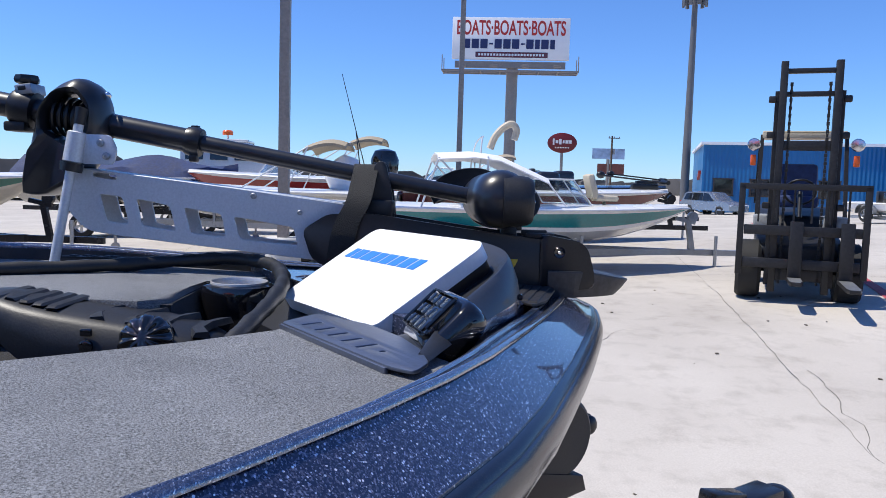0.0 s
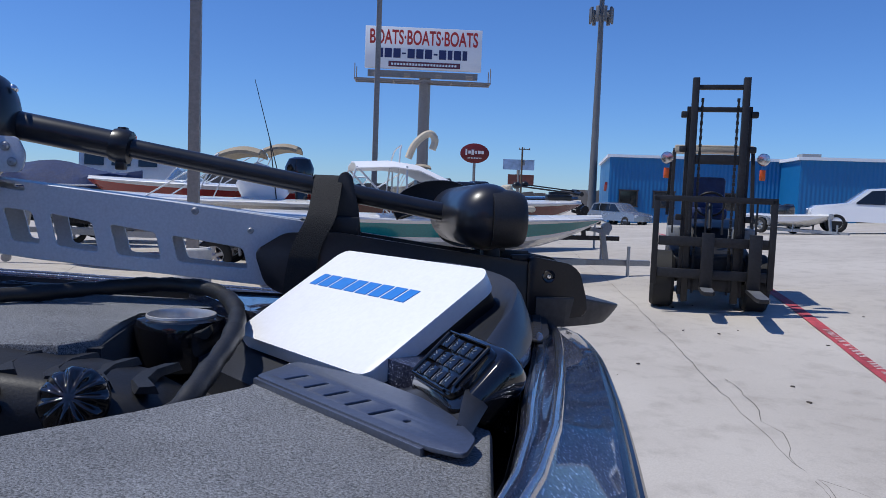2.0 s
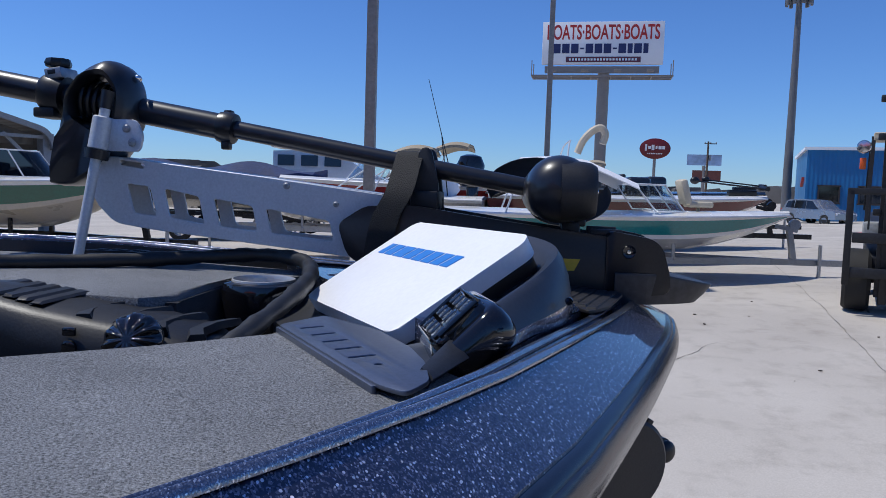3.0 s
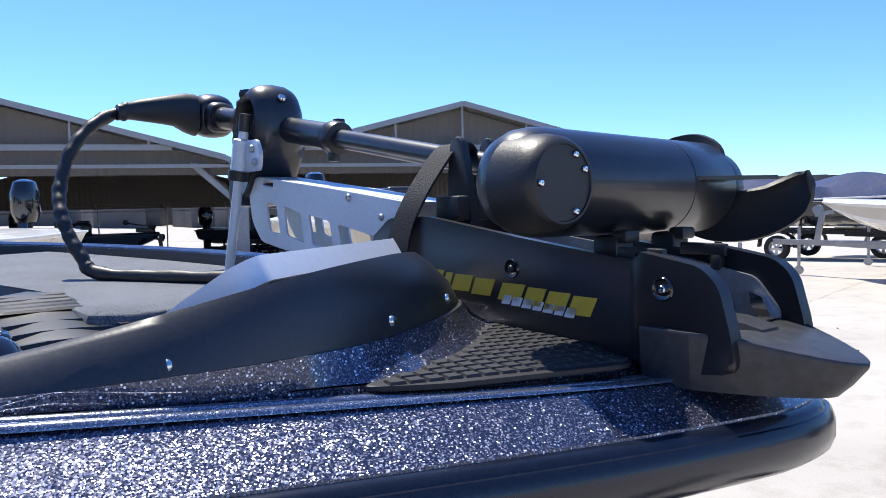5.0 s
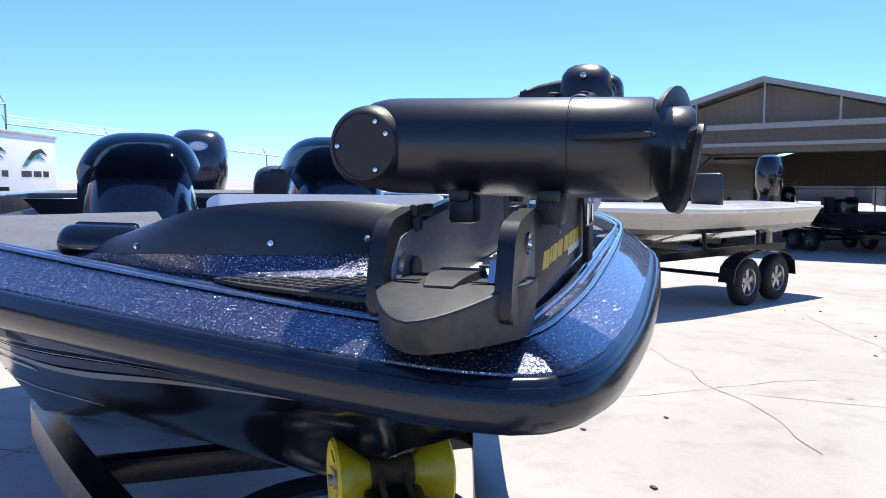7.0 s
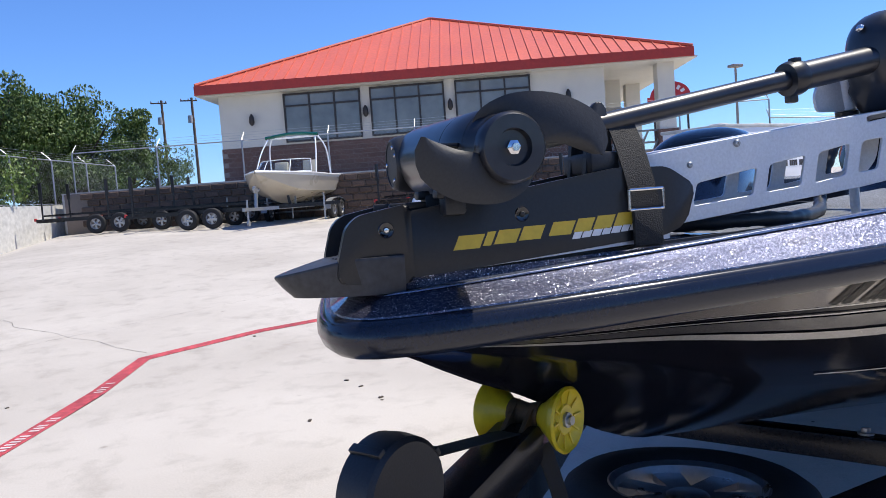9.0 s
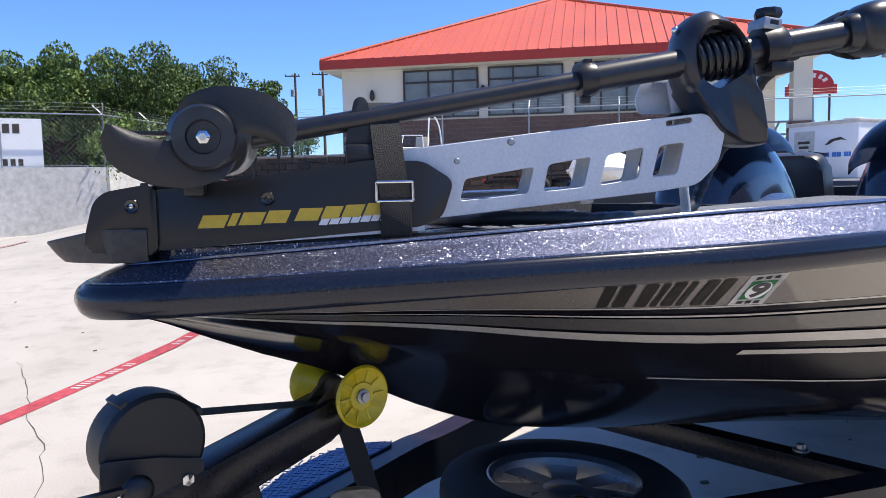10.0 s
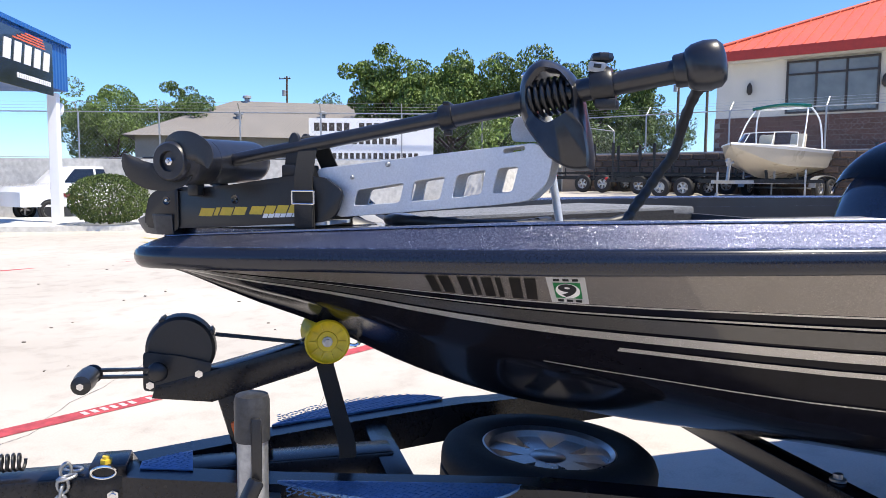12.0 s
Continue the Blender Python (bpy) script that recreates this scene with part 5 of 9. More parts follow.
# steadying strut with aluminium clamp
st = thing("support_strut", TM, "silver support strut with an aluminium clamp bracket", "strut")
foot, topp = Vector((0.083, -0.907, 0.020)), Vector((0.062, -0.868, 0.275))
part("rod", rod(B(), foot, topp, 0.0085, seg=16), "alu", st)
bm = B()
lathe(bm, [(0.014, -0.028), (0.0165, -0.026), (0.0165, 0.026), (0.014, 0.028)], Matrix.Translation(foot.lerp(topp, 0.84)) @ span(foot, topp)[0].to_3x3().to_4x4(), 20)
prism(bm, rounded([(-0.866, 0.205), (-0.806, 0.205), (-0.800, 0.232), (-0.812, 0.258), (-0.866, 0.258)], 0.008), axes((0.058, 0, 0), (0, 1, 0), (0, 0, 1)), 0.006, 0.001)
cl = part("clamp", bm, "alu", st, "bright aluminium clamp")
for f, h in ((-0.828, 0.243), (-0.818, 0.220)):
    screw(cl, Matrix.Translation((0.065, f, h)) @ Matrix.Rotation(radians(90), 4, "Y"), 0.007, "galv")
bm = B()
lathe(bm, [(0.019, -0.008), (0.020, 0.008)], Matrix.Translation(foot.lerp(topp, 0.70)) @ span(foot, topp)[0].to_3x3().to_4x4(), 16)
part("sleeve", bm, "black", st)
bm = B()
lathe(bm, [(0.010, 0.0), (0.011, 0.03), (0.0001, 0.032)], Matrix.Translation(topp) @ span(foot, topp)[0].to_3x3().to_4x4(), 14)
part("end_cap", bm, "black", st)

# ---- the trailer under the boat ----
tr = thing("boat_trailer", BOAT, "glossy black boat trailer with blue tread-plate steps", "trailer")


def tb(u, a, z):
    return bp(u, a, z)


TZ = 0.745
bm = B()
beam(bm, tb(0, -0.45, TZ), tb(0, 0.62, TZ), 0.10, 0.10, 0.006)
part("tongue", bm, "steelblack", tr, "black box-section tongue")
for s in (-1, 1):
    bm = B()
    pts = smooth_path([tb(s * 0.05, -0.02, TZ), tb(s * 0.17, 0.32, TZ), tb(s * 0.33, 0.86, TZ), tb(s * 0.38, 1.05, TZ - 0.01), tb(s * 0.60, 1.7, TZ - 0.05), tb(s * 0.82, 2.42, TZ - 0.10), tb(s * 0.84, 2.6, TZ - 0.11), tb(s * 0.84, 3.2, TZ - 0.14), tb(s * 0.84, 6.1, TZ - 0.19)], 5)
    rings = []
    for i, p in enumerate(pts):
        d = (pts[min(i + 1, len(pts) - 1)] - pts[max(i - 1, 0)]).normalized()
        n = Vector((d.y, -d.x, 0)).normalized() * 0.0375
        up_ = Vector((0, 0, 0.055))
        rings.append([p - n - up_, p + n - up_, p + n + up_, p - n + up_])
    loft(bm, rings)
    part("side_rail", bm, "steelblack", tr, "black side rail")
    bm = B()
    beam(bm, tb(s * 0.40, 2.6, 0.69), tb(s * 0.55, 5.9, 0.62), 0.14, 0.05, 0.01)
    part("bunk", bm, "carpetdark", tr)
    # step pads on the rails
    bm = B()
    q = rounded([(0.195, -0.30), (0.30, -0.42), (0.38, -0.56), (0.42, -0.70), (0.41, -0.80), (0.355, -0.87)], 0.04)
    q = [(s * x, y) for x, y in q]
    prism(bm, q, Matrix.Translation((0, 0, TZ + 0.056)), 0.006, 0.001)
    pad = part("step_pad", bm, "treadplate", tr, "blue tread-plate step")
    bm = B()
    for i in range(42):
        for j in range(14):
            a, u = 0.34 + i * 0.0125, 0.18 + j * 0.019 + (0.0095 if i % 2 else 0)
            lo, hi = 0.20 + (a - 0.30) * 0.28, 0.425 - 0.9 * (a - 0.72) ** 2 if a < 0.75 else 0.42 - 0.4 * (a - 0.75)
            if lo < u < hi:
                g = 45 if (i + j) % 2 else -45
                box(bm, (0.013, 0.0035, 0.0016), Matrix.Translation(tb(s * u, a, TZ + 0.0625)) @ Matrix.Rotation(radians(g), 4, "Z"))
    part("raised_tread", bm, "treadplate", pad, smooth=False)["kind"] = "stuff"
for a in (0.61, 1.77, 3.2, 5.0):
    bm = B()
    w = 0.26 if a < 1 else 0.62 if a < 3 else 0.80
    z = TZ + 0.005 if a < 1 else TZ - 0.075 - 0.04 * (min(a, 4) - 1.7)
    beam(bm, tb(-w, a, z), tb(w, a, z), 0.065, 0.075, 0.004)
    part("cross_member", bm, "steelblack", tr)
bm = B()
prism(bm, [(-0.045, 0.0), (0.0, 0.0), (0.05, -0.115), (-0.085, -0.125)], Matrix.Translation((0, 0, TZ + 0.056)), 0.005, 0.001)
patch = part("tread_patch", bm, "treadplate", tr, "blue tread-plate patch")
bm = B()
for i in range(9):
    for j in range(9):
        a, u = 0.010 + i * 0.0125, -0.07 + j * 0.013 + (0.0065 if i % 2 else 0)
        if -0.040 - 0.3 * a < u < 0.40 * a:
            box(bm, (0.012, 0.003, 0.0016), Matrix.Translation(tb(u, a, TZ + 0.0615)) @ Matrix.Rotation(radians(45 if (i + j) % 2 else -45), 4, "Z"))
part("raised_tread", bm, "treadplate", patch, smooth=False)["kind"] = "stuff"
part("cross_bolt", lathe(B(), [(0.022, 0), (0.022, 0.006), (0.012, 0.007), (0.012, 0.02), (0.0001, 0.02)], Matrix.Translation(tb(-0.30, 1.775, TZ - 0.038)), 12), "galv", tr)
# coupler, wiring coil, chain
bm = B()
beam(bm, tb(0, -0.42, TZ + 0.03), tb(0, -0.68, TZ + 0.035), 0.085, 0.085, 0.012)
ball(bm, tb(0, -0.70, TZ + 0.02), (0.05, 0.06, 0.05))
box(bm, (0.05, 0.13, 0.03), Matrix.Translation(tb(0, -0.48, TZ + 0.085)) @ Matrix.Rotation(radians(-12), 4, "X"), 0.006)
part("coupler", bm, "steelblack", tr, "black ball coupler")
for k, (u, a, z, ry, rz) in enumerate(((-0.02, -0.150, 0.806, 0, 70), (-0.044, -0.162, 0.812, 80, 30), (-0.056, -0.158, 0.800, 10, 100), (-0.060, -0.166, 0.784, 80, 0), (-0.061, -0.170, 0.764, 80, 90), (-0.061, -0.172, 0.742, 80, 10))):
    m = Matrix.Translation(tb(u, a, z)) @ Matrix.Rotation(radians(rz), 4, "Z") @ Matrix.Rotation(radians(ry), 4, "Y")
    pts = [m @ Vector((0.020 * math.cos(g), 0.012 * math.sin(g), 0)) for g in (2 * math.pi * i / 16 for i in range(17))]
    part("chain_link", tube(B(), pts, 0.0040, 8), "galv", tr, "galvanised safety-chain link")
bm = B()
c = tb(-0.056, -0.078, TZ + 0.060)
tube(bm, [c + Vector((-0.004 * math.sin(g), 0.028 * math.cos(g), 0.016 * math.sin(g))) for g in (2 * math.pi * i / 20 for i in range(21))], 0.0035, 8)
part("hinge_pin_ring", bm, "chrome", tr)
bm = B()
box(bm, (0.106, 0.085, 0.03), Matrix.Translation(tb(0, -0.07, TZ + 0.060)), 0.006)
part("tongue_hinge", bm, "steelblack", tr, "black folding-tongue hinge")
part("hinge_nut", lathe(B(), [(0.014, 0), (0.014, 0.010), (0.009, 0.011), (0.009, 0.018), (0.0001, 0.018)], Matrix.Translation(tb(-0.035, -0.075, TZ + 0.075)), 6), "yellowprint", tr, "brassy hinge nut")
bm = B()
tube(bm, [tb(-0.01 + 0.017 * math.cos(k * 0.6), -0.335 + 0.0012 * k, TZ + 0.085 + 0.019 * math.sin(k * 0.6)) for k in range(64)], 0.0038, 7)
part("coiled_lead", bm, "black", tr, "coiled black wiring lead")
for a, u in ((-0.55, -0.045), (-0.26, -0.051), (-0.06, -0.051), (0.2, -0.051)):
    bm = B()
    lathe(bm, [(0.014, 0), (0.014, 0.005), (0.009, 0.006), (0.009, 0.012), (0.0001, 0.012)], Matrix.Translation(tb(u, a, TZ)) @ Matrix.Rotation(radians(-90), 4, "Y"), 6)
    part("bolt", bm, "chrome", tr)
# winch post and arm
bm = B()
beam(bm, tb(0.005, 0.285, TZ), tb(0.005, 0.218, 0.985), 0.075, 0.085, 0.006, up=(0, 1, 0))
prism(bm, [(0.030, 0.970), (0.170, 0.952), (0.405, 1.018), (0.43, 1.030), (0.44, 1.085), (0.41, 1.090), (0.18, 1.033), (0.04, 1.002)], axes(tb(0.042, 0, 0), (0, -1, 0), (0, 0, 1)), 0.078, 0.003)
post = part("winch_post", bm, "steelblack", tr, "black winch post and arm")
bm = B()
box(bm, (0.012, 0.03, 0.075), Matrix.Translation(tb(-0.036, 0.235, 0.865)) @ Matrix.Rotation(radians(-14), 4, "X"), 0.003)
part("reflector", bm, "orange", post, "orange reflector")
# winch with round cover, side plate and crank
WC = (0.006, 0.098, 1.084)
wn_ = part("winch_cover", lathe(B(), [(0.0001, -0.033), (0.074, -0.033), (0.081, -0.027), (0.0835, 0.0), (0.081, 0.027), (0.074, 0.033), (0.0001, 0.033)], Matrix.Translation(tb(*WC)) @ Matrix.Rotation(radians(90), 4, "Y"), 44), "blackmatt", tr, "round black winch cover", angle=30)
for g in (60, 152):
    bm = B()
    g = radians(g)
    box(bm, (0.056, 0.014, 0.008), Matrix.Translation(tb(WC[0], WC[1] - 0.0835 * math.cos(g), WC[2] + 0.0835 * math.sin(g))) @ Matrix.Rotation(g - math.pi / 2, 4, "X"), 0.002)
    part("cover_lug", bm, "blackmatt", wn_)
part("side_plate", prism(B(), rounded([(0.014, 1.085), (0.012, 0.990), (0.05, 0.985), (0.165, 1.020), (0.170, 1.050), (0.10, 1.070)], 0.01), axes(tb(-0.029, 0, 0), (0, -1, 0), (0, 0, 1)), 0.006, 0.001), "blackmatt", wn_)
bm = B()
beam(bm, tb(-0.075, 0.045, 1.035), tb(-0.075, -0.085, 1.040), 0.014, 0.006)
beam(bm, tb(-0.075, 0.045, 1.052), tb(-0.075, -0.085, 1.056), 0.014, 0.006)
ball(bm, tb(-0.075, -0.09, 1.048), (0.012, 0.022, 0.022))
ball(bm, tb(-0.075, 0.05, 1.044), (0.012, 0.024, 0.024))
crank = part("crank", bm, "black", tr, "black crank arm")
part("grip", lathe(B(), [(0.012, 0), (0.022, 0.004), (0.024, 0.05), (0.021, 0.095), (0.010, 0.10), (0.0001, 0.10)], Matrix.Translation(tb(-0.085, -0.095, 1.048)) @ Matrix.Rotation(radians(-90), 4, "Y"), 18), "black", crank, "black crank grip")
bm = B()
lathe(bm, [(0.008, 0), (0.008, 0.006), (0.0001, 0.006)], Matrix.Translation(tb(-0.185, -0.095, 1.048)) @ Matrix.Rotation(radians(-90), 4, "Y"), 6)
part("grip_bolt", bm, "chrome", crank)
for a, z in ((0.042, 1.025), (0.140, 1.025), (0.028, 1.003)):
    bm = B()
    lathe(bm, [(0.010, 0), (0.010, 0.006), (0.0001, 0.007)], Matrix.Translation(tb(-0.034, a, z)) @ Matrix.Rotation(radians(-90), 4, "Y"), 6)
    part("winch_bolt", bm, "chrome", wn_)
bm = B()
ribbon(bm, [tb(0.01, 0.178, 1.112), tb(0.0, 0.40, 1.082), tb(0, 0.445, 1.072)], (0.022, 0, 0), 0.0015)
part("winch_strap", bm, "webbing", tr, "black winch strap")
bm = B()
ribbon(bm, smooth_path([tb(-0.03, 0.44, 1.05), tb(-0.045, 0.47, 0.93), tb(-0.05, 0.50, 0.80), tb(-0.03, 0.47, 0.72)], 5), (0.0, 0.022, 0), 0.003)
part("loose_strap", bm, "webbing", tr, "hanging black strap end")
# bow roller: two yellow flanged bells on a brown core
for s in (-1, 1):
    rl = part("roller_bell", lathe(B(), [(0.020, 0.0), (0.026, 0.012), (0.040, 0.030), (0.054, 0.046), (0.056, 0.052), (0.052, 0.056), (0.046, 0.050), (0.026, 0.046), (0.024, 0.050), (0.012, 0.050), (0.0001, 0.050)], Matrix.Translation(tb(s * 0.024, 0.447, 1.098)) @ Matrix.Rotation(radians(90 * s), 4, "Y"), 36), "yellow", tr, "yellow polymer bow roller bell")
    bm = B()
    for k in range(10):
        g = 2 * math.pi * k / 10
        c = tb(s * 0.0735, 0.447, 1.098)
        beam(bm, c + Vector((0, 0.026 * math.cos(g), 0.026 * math.sin(g))), c + Vector((s * 0.002, 0.047 * math.cos(g), 0.047 * math.sin(g))), 0.0022, 0.003)
    part("spoke", bm, "yellow", rl)
    bm = B()
    lathe(bm, [(0.013, 0), (0.013, 0.005), (0.008, 0.006), (0.008, 0.012), (0.0001, 0.012)], Matrix.Translation(tb(s * 0.074, 0.447, 1.098)) @ Matrix.Rotation(radians(90 * s), 4, "Y"), 12)
    part("axle_nut", bm, "galv", rl)
bm = B()
lathe(bm, [(0.026, -0.030), (0.020, 0.0), (0.026, 0.030)], Matrix.Translation(tb(0, 0.447, 1.098)) @ Matrix.Rotation(radians(90), 4, "Y"), 20)
for s in (-1, 1):
    beam(bm, tb(s * 0.018, 0.36, 1.03), tb(s * 0.018, 0.45, 1.10), 0.008, 0.05)
part("roller_core", bm, "rust", tr, "rust-brown roller core")
# bow eye on the stem
bm = B()
tube(bm, smooth_path([tb(0, 0.47, 1.10), tb(0, 0.50, 1.075), tb(0, 0.53, 1.07), tb(0, 0.54, 1.09), tb(0, 0.53, 1.11)], 4), 0.005, 8)
part("bow_eye", bm, "chrome", boat, "steel bow eye")
# tongue jack
jk = thing("tongue_jack", BOAT, "galvanised tongue jack with a black cap and side handle", "trailer jack")
part("outer_tube", rod(B(), tb(-0.300, 0.264, 0.12), tb(-0.300, 0.264, 0.945), 0.033, seg=24), "galv", jk)
part("cap", lathe(B(), [(0.0375, 0.0), (0.0375, 0.085), (0.034, 0.098), (0.022, 0.102), (0.0001, 0.102)], Matrix.Translation(tb(-0.300, 0.264, 0.942)), 24), "skid", jk, "black plastic cap")
bm = B()
box(bm, (0.012, 0.022, 0.14), Matrix.Translation(tb(-0.341, 0.272, 0.93)), 0.005)
beam(bm, tb(-0.348, 0.272, 0.87), tb(-0.365, 0.24, 0.81), 0.03, 0.03, 0.008)
part("handle", bm, "black", jk, "folded black crank handle")
bm = B()
box(bm, (0.13, 0.10, 0.07), Matrix.Translation(tb(-0.225, 0.275, TZ)), 0.004)
part("bracket", bm, "galv", jk)
bm = B()
for s in (-1, 1):
    lathe(bm, [(0.02, -0.02), (0.085, -0.022), (0.09, 0.0), (0.085, 0.022), (0.02, 0.02)], Matrix.Translation(tb(-0.300, 0.264, 0.09)) @ Matrix.Rotation(radians(90), 4, "Y"), 24)
    break
rod(bm, tb(-0.300, 0.264, 0.09), tb(-0.300, 0.264, 0.2), 0.018)
part("jack_wheel", bm, "blackmatt", jk)


def wheel(parent, m, R=0.325, W=0.20, rim=0.19, spokes=5, simple=False):
    """A tyre with a spoked alloy rim; the axle is z of m, the outer face at +z."""
    t_ = part("tyre", lathe(B(), [(rim, -W * 0.42), (rim + 0.03, -W * 0.5), (R - 0.035, -W * 0.5), (R - 0.010, -W * 0.40), (R, -W * 0.28), (R, -W * 0.13), (R - 0.007, -W * 0.12), (R - 0.007, -W * 0.08), (R, -W * 0.07), (R, W * 0.07), (R - 0.007, W * 0.08), (R - 0.007, W * 0.12), (R, W * 0.13), (R, W * 0.28), (R - 0.010, W * 0.40), (R - 0.035, W * 0.5), (rim + 0.03, W * 0.5), (rim, W * 0.42), (rim - 0.006, W * 0.40)], m, 20 if simple else 48, False), "tyre", parent, "black tyre")
    bm = B()
    lathe(bm, [(rim, -W * 0.45), (rim - 0.008, -W * 0.4), (rim - 0.02, 0.0), (rim - 0.012, W * 0.38), (rim, W * 0.44), (rim + 0.006, W * 0.43)], m, 20 if simple else 40, False)
    lathe(bm, [(0.0001, W * 0.30), (0.045, W * 0.30), (0.055, W * 0.26), (0.055, W * 0.05), (0.0001, W * 0.05)], m, 16)
    for k in range(spokes):
        g = 2 * math.pi * k / spokes
        r3 = m @ Matrix.Rotation(g, 4, "Z")
        prism(bm, [(0.04, -0.028), (rim - 0.014, -0.036), (rim - 0.014, 0.036), (0.04, 0.028)], r3 @ Matrix.Translation((0, 0, W * 0.18)), W * 0.10)
    part("rim", bm, "rim", parent, "alloy wheel rim")
    return t_


sw = thing("spare_wheel", BOAT @ Matrix.Translation(bp(-0.04, 1.05, 0.69)) @ Matrix.Rotation(radians(4), 4, "X"), "spare trailer wheel lying on the tongue", "wheel")
wheel(sw, Matrix(), 0.295, 0.185, 0.18, 7)
bm = B()
rod(bm, (0, 0, -0.10), (0, 0, 0.05), 0.02)
part("carrier_bolt", bm, "steelblack", sw)
for s in (-1, 1):
    for k, a in enumerate((4.7, 5.55)):
        w_ = thing("trailer_wheel", BOAT @ Matrix.Translation(bp(s * 1.02, a, 0.33)) @ Matrix.Rotation(radians(90 * s), 4, "Y"), "tandem trailer wheel with alloy rim", "wheel", "tandem wheels")
        wheel(w_, Matrix(), 0.33, 0.2, 0.19, 5)
    bm = B()
    pts = [tb(s * 1.02, 5.12 - 0.82 * math.cos(g), 0.36 + 0.40 * math.sin(g) ** 0.6) for g in (math.pi * k / 14 for k in range(15))]
    ribbon(bm, pts, (0.12, 0, 0), 0.02)
    part("fender", bm, "steelblack", tr, "black tandem fender")
bm = B()
for a in (4.7, 5.55):
    rod(bm, tb(-1.0, a, 0.33), tb(1.0, a, 0.33), 0.03)
part("axle", bm, "steelblack", tr)
for s in (-1, 1):
    bm = B()
    beam(bm, tb(s * 0.84, 5.12, 0.42), tb(s * 0.84, 5.12, 0.55), 0.06, 0.4)
    part("spring_hanger", bm, "steelblack", tr)

# ---- painted lines, cracks, litter on the lot ----
def strip(name, pts, w, material, label, cat, dz=0.004, parent=None):
    """A flat painted strip that follows the ground."""
    bm = B()
    dense = []
    for (x0, y0), (x1, y1) in zip(pts, pts[1:]):
        n = max(1, int(math.hypot(x1 - x0, y1 - y0) / 1.0))
        dense += [(x0 + (x1 - x0) * k / n, y0 + (y1 - y0) * k / n) for k in range(n)]
    dense.append(pts[-1])
    rings = []
    for i, (x, y) in enumerate(dense):
        a, b = dense[max(i - 1, 0)], dense[min(i + 1, len(dense) - 1)]
        d = Vector((b[0] - a[0], b[1] - a[1])).normalized()
        n = Vector((-d.y, d.x)) * w / 2
        rings.append([(x + n.x, y + n.y, ground_z(x + n.x, y + n.y) + dz), (x - n.x, y - n.y, ground_z(x - n.x, y - n.y) + dz)])
    loft(bm, rings, closed=False)
    ob = part(name, bm, material, parent, smooth=False)
    if parent is None:
        tagged(ob, label, cat, kind="structure")
    return ob


paint_red = surface("worn_red_paint", (0.50, 0.07, 0.08), 0.7, 0, 0.35, 14, 1.2, 0.15)
paint_yellow = surface("worn_yellow_paint", (0.55, 0.42, 0.10), 0.7, 0, 0.35, 14, 1.2, 0.15)
crackm = surface("crack_dirt", (0.10, 0.09, 0.08), 0.95, 0, 0.3, 30, 2, 0.2)
L1 = [(-34, 15.9), (-8.3, 6.05), (-4.5, 4.62), (1.8, 2.62), (4.2, 1.66), (7.15, 0.62), (7.75, -0.6), (8.25, -2.6), (8.3, -3.9), (7.6, -5.5), (5.5, -9.0)]
line = strip("trim_1", L1, 0.15, paint_red, "worn red fire-lane line painted on the concrete", "painted line")
strip("trim_2", [(2.0, 12.2), (7.8, 9.25), (9.8, 8.2), (16, 5.4)], 0.13, paint_red, "worn red line painted on the concrete", "painted line")
strip("trim_3", [(14.28, 11.86), (13.78, 10.25), (13.19, 8.92), (12.62, 8.22), (12.1, 7.87), (11.4, 7.7), (10.94, 7.78), (11.45, 8.66), (12.1, 10.12)], 0.16, paint_yellow, "worn yellow loop painted on the concrete", "painted line")
strip("trim_4", [(13.23, 11.02), (12.71, 9.04)], 0.13, paint_yellow, "worn yellow hatching on the concrete", "painted line")
strip("trim_5", [(12.35, 9.59), (12.29, 8.27)], 0.13, paint_yellow, "worn yellow hatching on the concrete", "painted line")
# faint stencilled bars along the red line
bm = B()
for (x0, y0), (x1, y1) in (((-6.6, 5.42), (-2.8, 4.08)), ((2.2, 2.46), (3.9, 1.78)), ((4.7, 1.48), (6.4, 0.88))):
    d = Vector((x1 - x0, y1 - y0))
    n = int(d.length / 0.062)
    u = d.normalized()
    for k in range(n):
        if k % 7 == 6 or k % 11 == 10:
            continue
        c = Vector((x0, y0)) + d * (k + 0.5) / n
        box(bm, (0.034, 0.075, 0.001), Matrix.Translation((c.x, c.y, ground_z(c.x, c.y) + 0.0065)) @ Matrix.Rotation(math.atan2(u.y, u.x), 4, "Z"))
part("stencil_bars", bm, surface("worn_white_paint", (0.62, 0.5, 0.48), 0.7, 0, 0.2, 30, 3, 0.0), line, smooth=False)["kind"] = "stuff"
rnd = random.Random(5)


